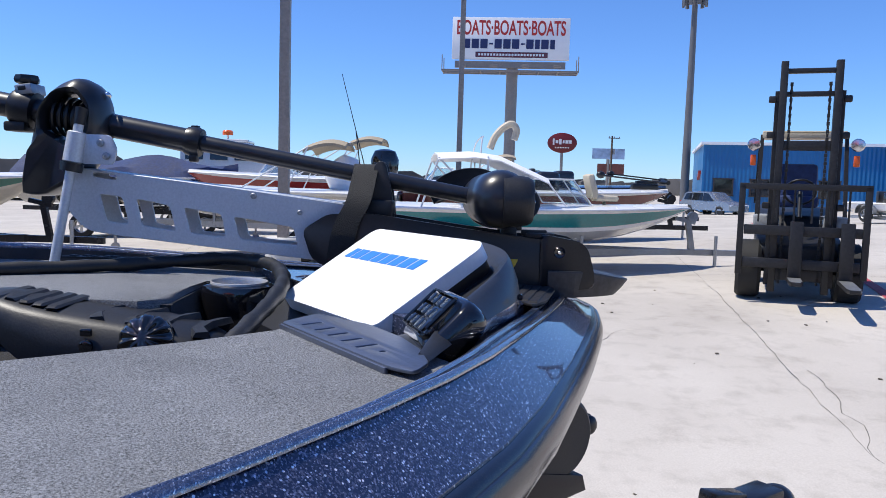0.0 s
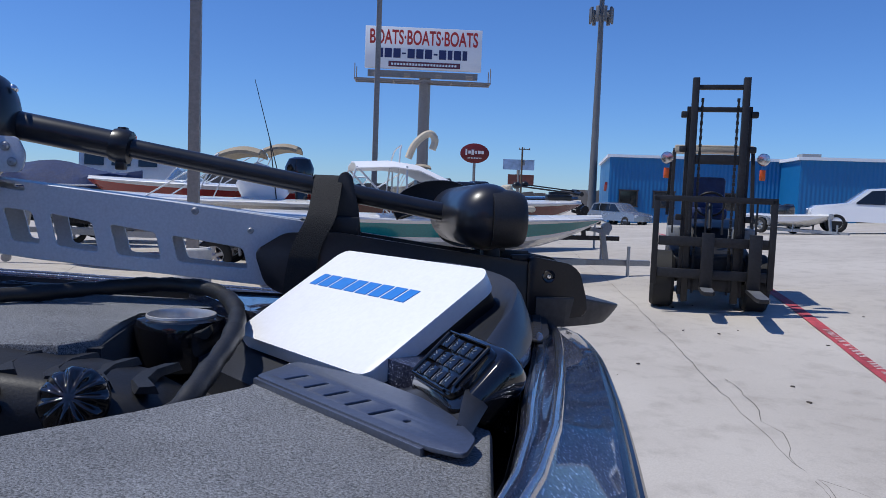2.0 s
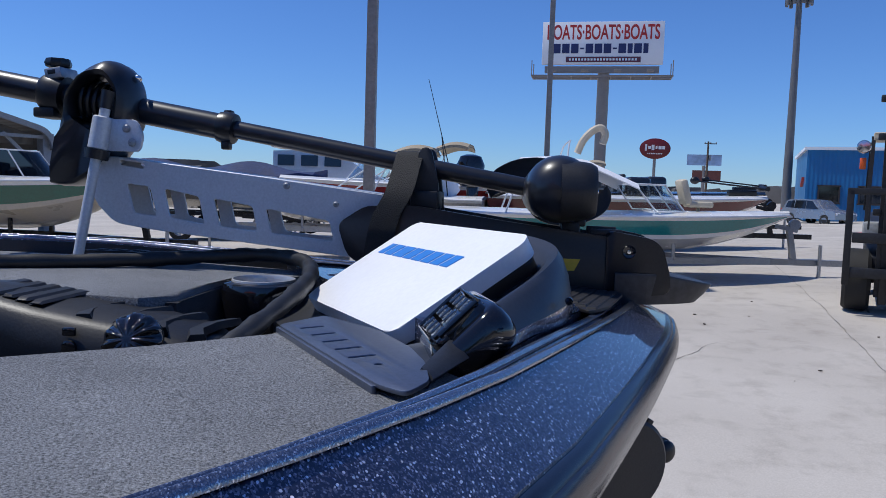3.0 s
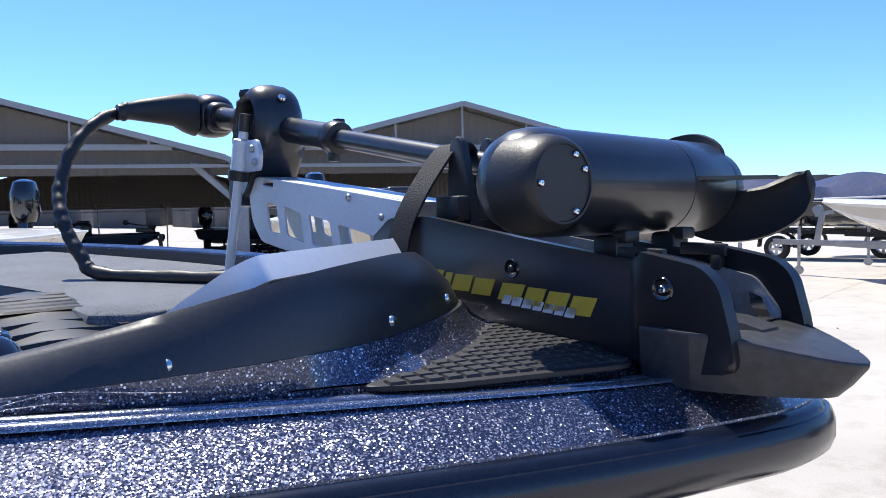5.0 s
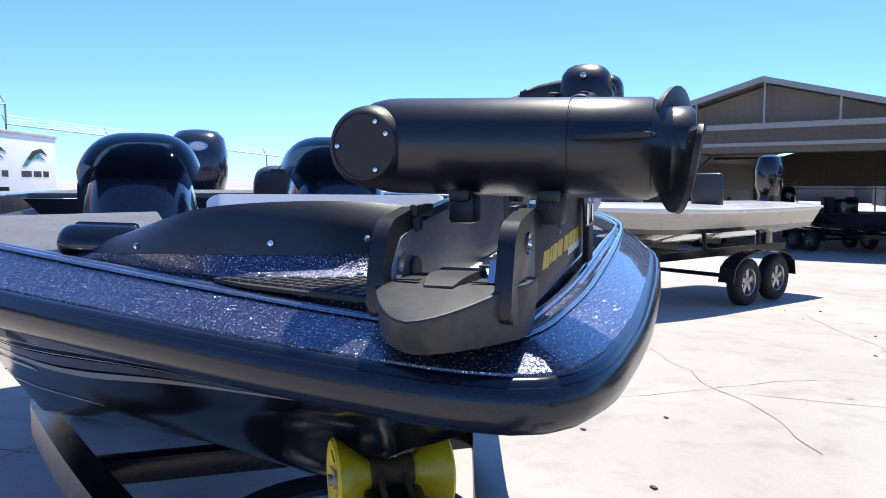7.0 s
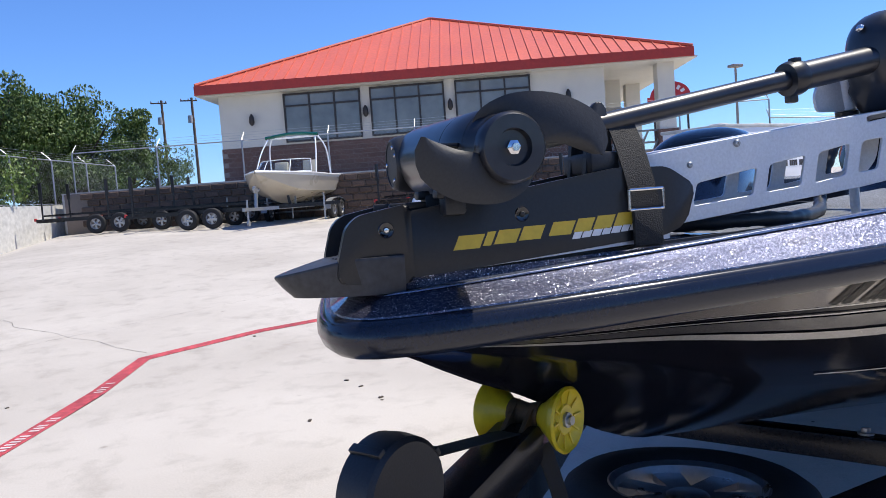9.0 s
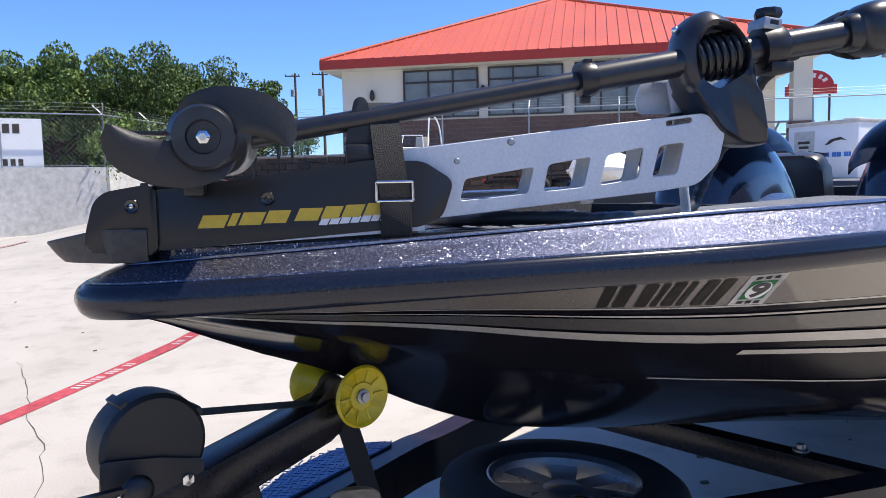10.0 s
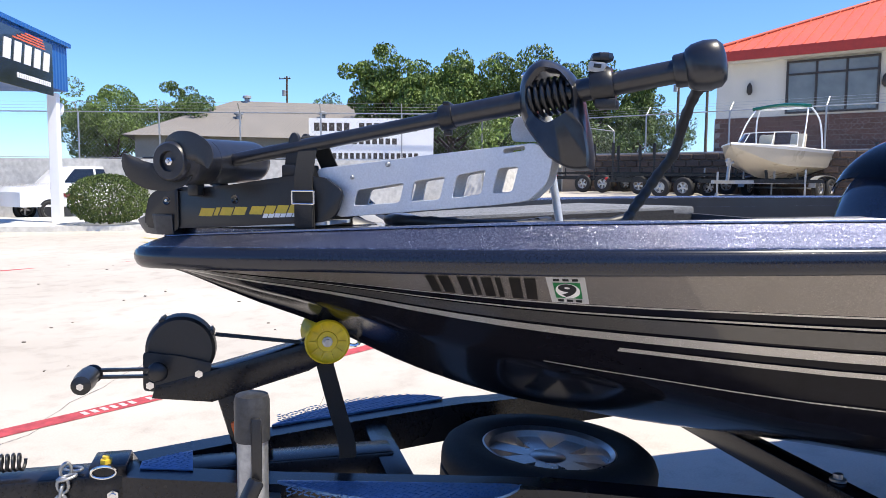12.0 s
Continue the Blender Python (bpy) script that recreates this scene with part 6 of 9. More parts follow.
def crack(p0, p1, w=0.007, wob=0.12):
    n = max(6, int(math.hypot(p1[0] - p0[0], p1[1] - p0[1]) / 0.14))
    pts = []
    for k in range(n + 1):
        t = k / n
        x, y = p0[0] + (p1[0] - p0[0]) * t, p0[1] + (p1[1] - p0[1]) * t
        pts.append((x + wob * (noise.noise((x * 1.9, y * 1.9, 3.0))) + rnd.uniform(-0.012, 0.012), y + wob * noise.noise((x * 1.9, y * 1.9, 8.0)) + rnd.uniform(-0.012, 0.012)))
    bm = B()
    rings = []
    for i, (x, y) in enumerate(pts):
        a, b = pts[max(i - 1, 0)], pts[min(i + 1, n)]
        d = Vector((b[0] - a[0], b[1] - a[1])).normalized()
        ww = w * rnd.uniform(0.3, 1.0) / 2
        rings.append([(x - d.y * ww, y + d.x * ww, ground_z(x, y) + 0.003), (x + d.y * ww, y - d.x * ww, ground_z(x, y) + 0.003)])
    loft(bm, rings, closed=False)
    tagged(part("crack", bm, crackm, smooth=False), "thin jagged crack in the pale concrete", "crack", "cracks in the lot", "structure")


for p0, p1 in (((2.6, -3.4), (4.6, -4.6)), ((3.4, -4.0), (3.1, -2.2)), ((2.9, -2.6), (5.6, -3.1)), ((-1.2, -3.8), (-0.2, -6.4)), ((-0.7, -5.0), (-3.4, -4.6)), ((-3.4, -4.6), (-5.2, -7.6)), ((0.4, -4.4), (-1.5, -5.6)), ((1.4, 2.4), (4.4, 3.3)), ((2.4, 1.0), (5.8, 2.2)), ((-3.0, 2.4), (-0.5, 3.4)), ((-4.8, 3.2), (-1.6, 2.2)), ((-4.2, 0.4), (-6.4, 2.0)), ((7.4, 0.6), (12, 3.6)), ((-2.4, -6.4), (-2.0, -9.6))):
    crack(p0, p1)
for p0, p1 in (((-30, 9.0), (0.5, 1.75)), ((-12, -14), (9, -20)), ((9, 14), (22, -6)), ((-22, -6), (-2, -3.2)), ((3.4, 12), (14, -9)), ((-8, 14), (-12.5, -3))):
    crack(p0, p1, 0.007, 0.02)
chip = surface("litter", (0.12, 0.10, 0.08), 0.9, 0, 0.4, 40, 4, 0.3)
bm = B()
for k in range(260):
    x, y = rnd.uniform(-9, 9), rnd.uniform(-10, 10)
    s_ = rnd.uniform(0.006, 0.022)
    box(bm, (s_ * 1.8, s_, s_ * 0.5), Matrix.Translation((x, y, ground_z(x, y) + s_ * 0.25)) @ Matrix.Rotation(rnd.uniform(0, 3), 4, "Z"))
tagged(part("grit", bm, chip, smooth=False), "dry leaf chips and grit scattered on concrete", "grit", kind="stuff")

# ---- vehicles and boats ----
M.update(
    teal=surface("teal_gelcoat", (0.01, 0.20, 0.20), 0.22, 0, 0.12, 30, 2, 0.0, coat=0.6),
    greenhull=surface("green_gelcoat", (0.005, 0.11, 0.07), 0.22, 0, 0.12, 30, 2, 0.0, coat=0.6),
    redhull=surface("red_gelcoat", (0.34, 0.03, 0.025), 0.22, 0, 0.12, 30, 2, 0.0, coat=0.6),
    maroon=surface("maroon_gelcoat", (0.13, 0.02, 0.025), 0.2, 0, 0.12, 30, 2, 0.0, coat=0.6),
    darkboat=surface("dark_gelcoat", (0.015, 0.016, 0.02), 0.2, 0, 0.2, 30, 2, 0.0, coat=0.6),
    tan=surface("tan_canvas", (0.36, 0.30, 0.21), 0.85, 0, 0.15, 40, 5, 0.3),
    bluecanvas=surface("blue_canvas", (0.015, 0.035, 0.12), 0.75, 0, 0.25, 14, 3, 0.5, 0.02),
    shrink=surface("white_shrink_wrap", (0.80, 0.80, 0.80), 0.4, 0, 0.06, 6, 2, 0.7, 0.05),
    carwhite=surface("white_car_paint", (0.80, 0.80, 0.80), 0.2, 0, 0.02, 30, 2, 0.0, coat=1.0),
    carsilver=surface("silver_car_paint", (0.32, 0.32, 0.32), 0.25, 0.6, 0.05, 30, 2, 0.0, coat=1.0),
    carglass=surface("car_glass", (0.010, 0.012, 0.014), 0.06, 0, 0.1, 30, 2, 0.0, spec=0.8, rvary=0.03),
    seatcream=surface("cream_vinyl", (0.55, 0.48, 0.36), 0.5, 0, 0.08, 60, 4, 0.1),
    forkdark=surface("forklift_dark_steel", (0.02, 0.02, 0.022), 0.5, 0.2, 0.35, 30, 4, 0.2),
    forkbody=surface("forklift_body_paint", (0.30, 0.31, 0.31), 0.5, 0, 0.15, 30, 3, 0.1),
)


def far_boat(name, bow, heading, Lb, bw, upper, stripe, lower, label, kinds=(), trailer="galv", z_keel=0.55, freeboard=0.62, group=""):
    """A boat on its own trailer; heading: degrees in which the bow points; bow: its plan place."""
    g = radians(heading)
    f = Vector((-math.sin(g), math.cos(g)))
    m = on_ground(bow[0] - f.x * Lb / 2, bow[1] - f.y * Lb / 2, heading)
    b = thing(name, m, label, "boat", group)
    st_ = []
    N_ = 16
    for i in range(N_ + 1):
        t = i / N_
        y = -Lb / 2 + Lb * t
        w = bw / 2 * (1 - max(0, (t - 0.5) / 0.5) ** 2.3) ** 0.8 if t > 0.5 else bw / 2 * (0.93 + 0.07 * t / 0.5)
        w = max(w, 0.02)
        sheer_ = z_keel + freeboard + 0.16 * max(0, t - 0.4) ** 1.2
        kl = z_keel + (freeboard * 0.92 + 0.1) * max(0, (t - 0.62) / 0.38) ** 2.2
        st_.append((y, w, sheer_, kl))

    def band(v0, v1, out, n=2):
        bm = B()
        for s in (-1, 1):
            loft(bm, [[(s * (w * ((1 - 0.16 * v / 0.6) if v < 0.6 else 0.84 * (1 - (v - 0.6) / 0.4)) + out), y, zs + (zk - zs) * v) for v in (v0 + (v1 - v0) * k / n for k in range(n + 1))] for y, w, zs, zk in st_], closed=False)
        return bm
    h = part("hull", band(0.0, 1.0, 0, 10), lower, b)
    bm = B()
    y, w, zs, zk = st_[0]
    bm.faces.new([bm.verts.new(p) for p in ((-w, y, zs), (w, y, zs), (0.84 * w, y, zs + (zk - zs) * 0.6), (0, y, zk), (-0.84 * w, y, zs + (zk - zs) * 0.6))])
    part("transom", bm, lower, b)
    part("upper_band", band(0.0, 0.10, 0.006), upper, b)
    part("stripe", band(0.10, 0.48, 0.005), stripe, b, "coloured hull stripe")
    bm = B()
    loft(bm, [[(-w * 0.96, y, zs + 0.015), (-w * 0.8, y, zs + 0.05), (0, y, zs + 0.07), (w * 0.8, y, zs + 0.05), (w * 0.96, y, zs + 0.015)] for y, w, zs, zk in st_], closed=False)
    part("deck", bm, upper, b)
    bm = B()
    for s in (-1, 1):
        tube(bm, [(s * (w + 0.012), y, zs) for y, w, zs, zk in st_], 0.02, 6)
    part("rub_strake", bm, "whiteprint" if upper != "darkboat" else "black", b)
    dz = z_keel + freeboard
    if "windshield" in kinds:
        bm = B()
        rings = []
        for k in range(13):
            q = radians(-82 + 164 * k / 12)
            x, yy = bw * 0.43 * math.sin(q), Lb * 0.10 + 0.75 * math.cos(q)
            rings.append([(x, yy, dz + 0.10), (x * 0.86, yy - 0.32, dz + 0.52)])
        loft(bm, rings, closed=False)
        bmesh.ops.solidify(bm, geom=bm.faces[:], thickness=0.006)
        ws = part("windshield", bm, "smoked" if "tinted" in kinds else "clear", b, "curved windshield")
        bm = B()
        tube(bm, [r[1] for r in rings], 0.014, 6)
        tube(bm, [r[0] for r in rings], 0.014, 6)
        for r in (rings[0], rings[4], rings[8], rings[12]):
            rod(bm, r[0], r[1], 0.014, seg=6)
        part("windshield_frame", bm, "whiteprint", ws)
    if "seats" in kinds:
        for s in (-1, 1):
            bm = B()
            box(bm, (0.5, 0.14, 0.5), Matrix.Translation((s * bw * 0.22, -Lb * 0.08, dz + 0.28)) @ Matrix.Rotation(radians(12), 4, "X"), 0.05)
            part("seat_back", bm, "seatcream", b, "cream vinyl seat")
    if "fishseat" in kinds:
        bm = B()
        box(bm, (0.42, 0.12, 0.42), Matrix.Translation((0, Lb * 0.22, dz + 0.42)) @ Matrix.Rotation(radians(15), 4, "X"), 0.04)
        box(bm, (0.42, 0.40, 0.10), Matrix.Translation((0, Lb * 0.26, dz + 0.22)), 0.04)
        rod(bm, (0, Lb * 0.26, dz), (0, Lb * 0.26, dz + 0.2), 0.03)
        part("fishing_seat", bm, "seatcream", b, "cream fishing seat")
    if "console" in kinds:
        bm = B()
        box(bm, (0.55, 0.5, 0.5), Matrix.Translation((bw * 0.2, 0.1, dz + 0.2)), 0.10, 3)
        part("console", bm, "darkboat", b)
        for s in (-1, 1):
            bm = B()
            box(bm, (0.46, 0.13, 0.5), Matrix.Translation((s * bw * 0.2, -Lb * 0.12, dz + 0.24)), 0.05, 3)
            part("seat_back", bm, "pod", b)
    if "trolling" in kinds:
        bm = B()
        y0 = Lb * 0.47
        rod(bm, (0.12, y0, dz + 0.30), (-0.15, y0 - 1.25, dz + 0.42), 0.018, seg=8)
        rod(bm, (0.02, y0 + 0.02, dz + 0.30), (0.34, y0 + 0.05, dz + 0.29), 0.05, seg=12)
        box(bm, (0.14, 0.6, 0.12), Matrix.Translation((0.0, y0 - 0.35, dz + 0.20)) @ Matrix.Rotation(radians(8), 4, "Z"), 0.02)
        ball(bm, (-0.16, y0 - 1.28, dz + 0.43), (0.07, 0.1, 0.08), 12, 8)
        part("bow_motor", bm, "black", b, "black bow trolling motor")
    if "bimini" in kinds:
        bm = B()
        rings = []
        for k in range(9):
            y = -1.6 + 0.80 * k / 8
            up_ = dz + 0.84 + 0.17 * math.sin(math.pi * (0.25 + 0.70 * k / 8))
            rings.append([(x, y, up_ + h_ - 0.10 * (x / 0.8) ** 2) for x, h_ in ((-0.8, -0.03), (-0.8, 0.03), (-0.4, 0.045), (0.4, 0.045), (0.8, 0.03), (0.8, -0.03), (0.4, -0.015), (-0.4, -0.015))])
        loft(bm, rings)
        bt = part("bimini_canvas", bm, "tan", b, "folded tan bimini canvas", angle=60)
        for s in (-1, 1):
            for y in (0.4, -0.5):
                part("bimini_leg", rod(B(), (s * 0.79, -0.9, dz + 0.86), (s * 0.93, y, dz), 0.014, seg=6), "alu", bt)
    if "rolled" in kinds:
        pts = smooth_path([(0.1, -0.42, dz + 1.00), (0.1, -0.34, dz + 1.20), (0.1, -0.20, dz + 1.36), (0.1, -0.06, dz + 1.42), (0.1, 0.02, dz + 1.32), (0.1, -0.02, dz + 1.16)], 5)
        bt = part("rolled_canvas", tube(B(), pts, 0.062, 9, 0.0), "seatcream", b, "upright roll of tan canvas")
        for x in (-0.75, 0.75):
            part("canvas_leg", tube(B(), smooth_path([(0.1 + x * 0.1, -0.55, dz + 1.2), (x * 0.7, -0.62, dz + 1.0), (x * 1.2, -0.7, dz)], 4), 0.014, 6), "alu", bt)
    if "softtop" in kinds:
        bm = B()
        loft(bm, [[(-0.95, y, dz + z - 0.08), (-0.8, y, dz + z), (0, y, dz + z + 0.05), (0.8, y, dz + z), (0.95, y, dz + z - 0.08)] for y, z in ((-1.35, 0.86), (-0.75, 0.90), (-0.35, 0.86), (0.45, 0.52))], closed=False)
        bmesh.ops.solidify(bm, geom=bm.faces[:], thickness=0.02)
        tp = part("soft_top", bm, "whitecover", b, "white canvas soft top")
        for s in (-1, 1):
            for y0, z0, y1 in ((-1.33, 0.80, -0.55), (-0.55, 0.84, -0.55), (-1.33, 0.80, -1.6)):
                part("top_leg", rod(B(), (s * 0.92, y0, dz + z0), (s * 0.95, y1, dz), 0.016, seg=6), "alu", tp)
    if "tower" in kinds:
        bm = B()
        for s in (-1, 1):
            tube(bm, smooth_path([(s * bw * 0.46, -0.9, dz), (s * bw * 0.44, -0.75, dz + 0.9), (s * bw * 0.36, -0.55, dz + 1.35)], 5), 0.028, 8)
            tube(bm, smooth_path([(s * bw * 0.46, 0.5, dz), (s * bw * 0.42, 0.1, dz + 0.8), (s * bw * 0.36, -0.3, dz + 1.35)], 5), 0.024, 8)
        rod(bm, (-bw * 0.36, -0.5, dz + 1.35), (bw * 0.36, -0.5, dz + 1.35), 0.028, seg=8)
        tw = part("tower", bm, "whitecover", b, "white tubular tower")
        bm = B()
        tube(bm, smooth_path([(-bw * 0.40, -0.3, dz + 1.38), (0, -0.3, dz + 1.46), (bw * 0.40, -0.3, dz + 1.38)], 6), 0.06, 8)
        part("tower_canvas", bm, "greenhull", tw, "rolled dark canvas")
    if "outboard" in kinds or "whiteoutboard" in kinds:
        bm = B()
        rings = []
        for z, rx, ry in [(0.15, 0.14, 0.2), (0.3, 0.2, 0.28), (0.6, 0.2, 0.3), (0.78, 0.15, 0.22), (0.82, 0.06, 0.1)]:
            rings.append([(rx * math.cos(q), -Lb / 2 - 0.35 + ry * math.sin(q), dz + z) for q in (2 * math.pi * k / 14 for k in range(14))])
        loft(bm, rings)
        box(bm, (0.16, 0.25, 0.9), Matrix.Translation((0, -Lb / 2 - 0.3, dz - 0.25)), 0.04)
        if "whiteoutboard" in kinds:
            piv = Vector((0, -Lb / 2 - 0.1, dz + 0.1))
            bmesh.ops.transform(bm, verts=bm.verts, matrix=Matrix.Translation((0, 0.95, -0.42)) @ Matrix.Translation(piv) @ Matrix.Rotation(radians(-48), 4, "X") @ Matrix.Diagonal((1.35, 1.35, 1.35, 1)) @ Matrix.Translation(-piv))
        part("outboard", bm, "whitecover" if "whiteoutboard" in kinds else "gloss", b, "outboard motor")
    if "cover" in kinds:
        bm = B()
        loft(bm, [[(-w * 1.02, y, zs - 0.06), (-w * 0.85, y, zs + 0.22 + 0.1 * math.sin(y * 3)), (0, y, zs + 0.55 + 0.12 * math.sin(y * 2.2) - 0.28 * max(0, y / Lb)), (w * 0.85, y, zs + 0.2 + 0.1 * math.cos(y * 3)), (w * 1.02, y, zs - 0.06)] for y, w, zs, zk in st_], closed=False)
        part("boat_cover", bm, "bluecanvas" if "blue" in kinds else "shrink", b, "fitted cover")
    if "cabin" in kinds:
        bm = B()
        rings = [[(-w_, y, dz), (-w_ * 0.9, y, dz + h_), (w_ * 0.9, y, dz + h_), (w_, y, dz)] for y, w_, h_ in ((-1.6, 0.95, 0.95), (0.3, 0.95, 1.05), (1.0, 0.85, 0.5), (1.9, 0.6, 0.12))]
        loft(bm, rings)
        cb = part("cabin", bm, "white", b, "white cabin")
        for y in (-1.2, -0.5, 0.2):
            for s in (-1, 1):
                bm = B()
                box(bm, (0.02, 0.5, 0.32), Matrix.Translation((s * 0.925, y, dz + 0.68)) @ Matrix.Rotation(radians(-5 * s), 4, "Y"), 0.0)
                part("cabin_window", bm, "carglass", cb)
        bm = B()
        box(bm, (1.5, 2.0, 0.09), Matrix.Translation((0, -0.7, dz + 1.10)), 0.03)
        rod(bm, (0, -0.4, dz + 1.1), (0, -0.4, dz + 1.32), 0.03, seg=8)
        part("cabin_roof", bm, "white", cb)
        bm = B()
        lathe(bm, [(0.16, 0), (0.16, 0.1), (0.12, 0.14), (0.0001, 0.15)], Matrix.Translation((0, -0.4, dz + 1.3)), 12)
        part("beacon", bm, "orange", cb, "orange beacon")
    if "antenna" in kinds:
        bm = B()
        rod(bm, (0.4, -2.0, dz), (0.5, -1.35, dz + 2.4), 0.012, 0.006, 6)
        rod(bm, (-0.3, -1.9, dz), (-0.35, -1.75, dz + 1.2), 0.012, 0.01, 6)
        part("antenna", bm, "black", b)
    # trailer, a thing of its own
    t_ = thing("boat_trailer", m, "boat trailer under a parked boat", "trailer", "boat trailers")
    zb = z_keel - 0.12
    bm = B()
    for s in (-1, 1):
        beam(bm, (s * 0.55, -Lb / 2 + 0.2, zb), (s * 0.5, Lb * 0.18, zb), 0.07, 0.11)
        beam(bm, (s * 0.5, Lb * 0.18, zb), (0.0, Lb * 0.46, zb), 0.07, 0.11)
    beam(bm, (0, Lb * 0.42, zb), (0, Lb / 2 + 0.95, zb), 0.09, 0.10)
    for y in (-Lb * 0.35, -Lb * 0.1, Lb * 0.18):
        beam(bm, (-0.55, y, zb - 0.02), (0.55, y, zb - 0.02), 0.07, 0.07)
        for s in (-1, 1):
            beam(bm, (s * 0.5, y, zb), (s * 0.5, y, z_keel + 0.28), 0.05, 0.05, up=(0, 1, 0))
    part("frame", bm, trailer, t_)
    bm = B()
    beam(bm, (0, Lb / 2 + 0.12, zb), (0, Lb / 2 + 0.02, z_keel + 0.42), 0.07, 0.09, up=(0, 1, 0))
    beam(bm, (0, Lb / 2 + 0.15, z_keel + 0.40), (0, Lb / 2 - 0.20, z_keel + 0.47), 0.06, 0.07)
    lathe(bm, [(0.09, -0.04), (0.09, 0.04)], Matrix.Translation((0, Lb / 2 + 0.1, z_keel + 0.5)) @ Matrix.Rotation(radians(90), 4, "Y"), 14)
    part("winch_stand", bm, trailer, t_)
    bm = B()
    rod(bm, (0.1, Lb / 2 + 0.5, 0.10), (0.1, Lb / 2 + 0.5, zb + 0.30), 0.03, seg=10)
    lathe(bm, [(0.03, -0.03), (0.085, -0.03), (0.085, 0.03), (0.03, 0.03)], Matrix.Translation((0.1, Lb / 2 + 0.5, 0.085)) @ Matrix.Rotation(radians(90), 4, "Y"), 14)
    part("jack", bm, "galv", t_)
    for s in (-1, 1):
        for y in (-Lb * 0.17 - 0.4, -Lb * 0.17 + 0.4) if "tandem" in kinds else (-Lb * 0.17,):
            wheel(t_, Matrix.Translation((s * (bw / 2 - 0.02), y, 0.32)) @ Matrix.Rotation(radians(90 * s), 4, "Y"), 0.32, 0.18, 0.18, 5, True)
        bm = B()
        ext = 0.85 if "tandem" in kinds else 0.46
        ribbon(bm, [(s * (bw / 2 - 0.02), -Lb * 0.17 - ext * math.cos(q), 0.34 + 0.38 * math.sin(q) ** 0.6) for q in (math.pi * k / 10 for k in range(11))], (0.11, 0, 0), 0.02)
        part("fender", bm, trailer, t_)
    bm = B()
    rod(bm, (-bw / 2, -Lb * 0.17, 0.32), (bw / 2, -Lb * 0.17, 0.32), 0.03, seg=8)
    part("axle", bm, trailer, t_)
    return b


far_boat("runabout", (-11.6, 4.55), 2, 6.2, 2.1, "white", "teal", "white", "white and teal runabout on a galvanised trailer", ("windshield", "seats", "softtop", "rolled", "fishseat"), "galv", 0.52, 0.56)
far_boat("runabout", (-10.4, -5.9), -3, 5.9, 2.2, "white", "greenhull", "cream", "white and dark green runabout with windshield", ("windshield", "tinted"), "steelblack", 0.72, 0.74)
far_boat("fishing_boat", (-5.0, -4.9), -13, 6.4, 2.1, "white", "cream", "darkboat", "cream bass boat with a black bottom on a trailer", ("trolling", "console", "tandem", "outboard"), "steelblack", 0.62, 0.70)
far_boat("fishing_boat", (1.5, -7.7), -35, 6.0, 2.2, "white", "cream", "darkboat", "white and tan bass boat with a black bottom beside the canopies", ("trolling", "console", "tandem", "outboard"), "steelblack", 0.78, 0.50)
far_boat("ski_boat", (-17.0, -5.6), 176, 6.2, 2.3, "white", "redhull", "redhull", "white and red open boat with a bimini", ("windshield", "bimini", "tandem"), "steelblack", 0.8, 0.78)
far_boat("fishing_boat", (-14.9, 5.3), 3, 5.8, 2.2, "white", "maroon", "maroon", "maroon bass boat with trolling motor", ("trolling", "console", "outboard"), "steelblack", 0.75, 0.55)
far_boat("fishing_boat", (-13.9, -5.7), 178, 5.2, 2.1, "white", "stripe", "white", "white bay boat with a white outboard and antennas", ("whiteoutboard", "antenna", "bimini"), "galv", 0.75, 0.55)
far_boat("cabin_boat", (-22.3, -1.9), 4, 7.2, 2.5, "white", "white", "white", "white cabin boat with an orange beacon", ("cabin", "tandem"), "galv", 0.8, 0.85)
far_boat("covered_boat", (-19.5, -5.0), 2, 5.6, 2.0, "white", "darkboat", "darkboat", "boat under a dark blue canvas cover", ("cover", "blue"), "steelblack", 0.85, 0.7)
far_boat("pontoon_boat", (-18.6, 6.5), 2, 6.0, 2.3, "darkboat", "maroon", "darkboat", "dark fishing boat on a trailer", ("trolling", "console"), "steelblack", 0.8, 0.6)
far_boat("ski_boat", (-24, -1.5), 178, 6.0, 2.3, "white", "white", "white", "white open boat with a folded bimini", ("windshield", "bimini"), "galv", 0.85, 0.8)
far_boat("deck_boat", (22.9, -2.4), 58, 5.6, 2.4, "white", "cream", "cream", "white deck boat with a tower on a tandem trailer", ("windshield", "tower", "seats", "tandem"), "galv", 0.62, 0.92)
far_boat("wrapped_boat", (15.4, -6.9), 60, 3.6, 1.7, "white", "white", "white", "small boat in white shrink wrap on a trailer", ("cover",), "steelblack", 0.5, 0.45)
far_boat("small_boat", (-24.8, 18.6), -80, 3.9, 1.7, "white", "whitecover", "white", "small low white boat behind a car", ("console",), "galv", 0.30, 0.42)
for k, (x, y, hd) in enumerate(((-3.2, -23.5, 25), (-7.6, -22.2, 27), (-13.2, -20.3, 27), (-17.6, -17.8, 30), (0.2, -25.8, 24))):
    far_boat("fishing_boat", (x, y), hd, 5.6, 2.1, "darkboat" if k != 4 else "white", "darkboat", "darkboat", "dark bass boat parked under the canopy", ("trolling", "console", "outboard", "tandem"), "steelblack", 0.66, 0.5, "boats under the canopy")

# ---- forklift ----
fk = thing("forklift", on_ground(-7.79, 4.59, -114), "dark forklift with lowered forks facing the boat", "forklift")
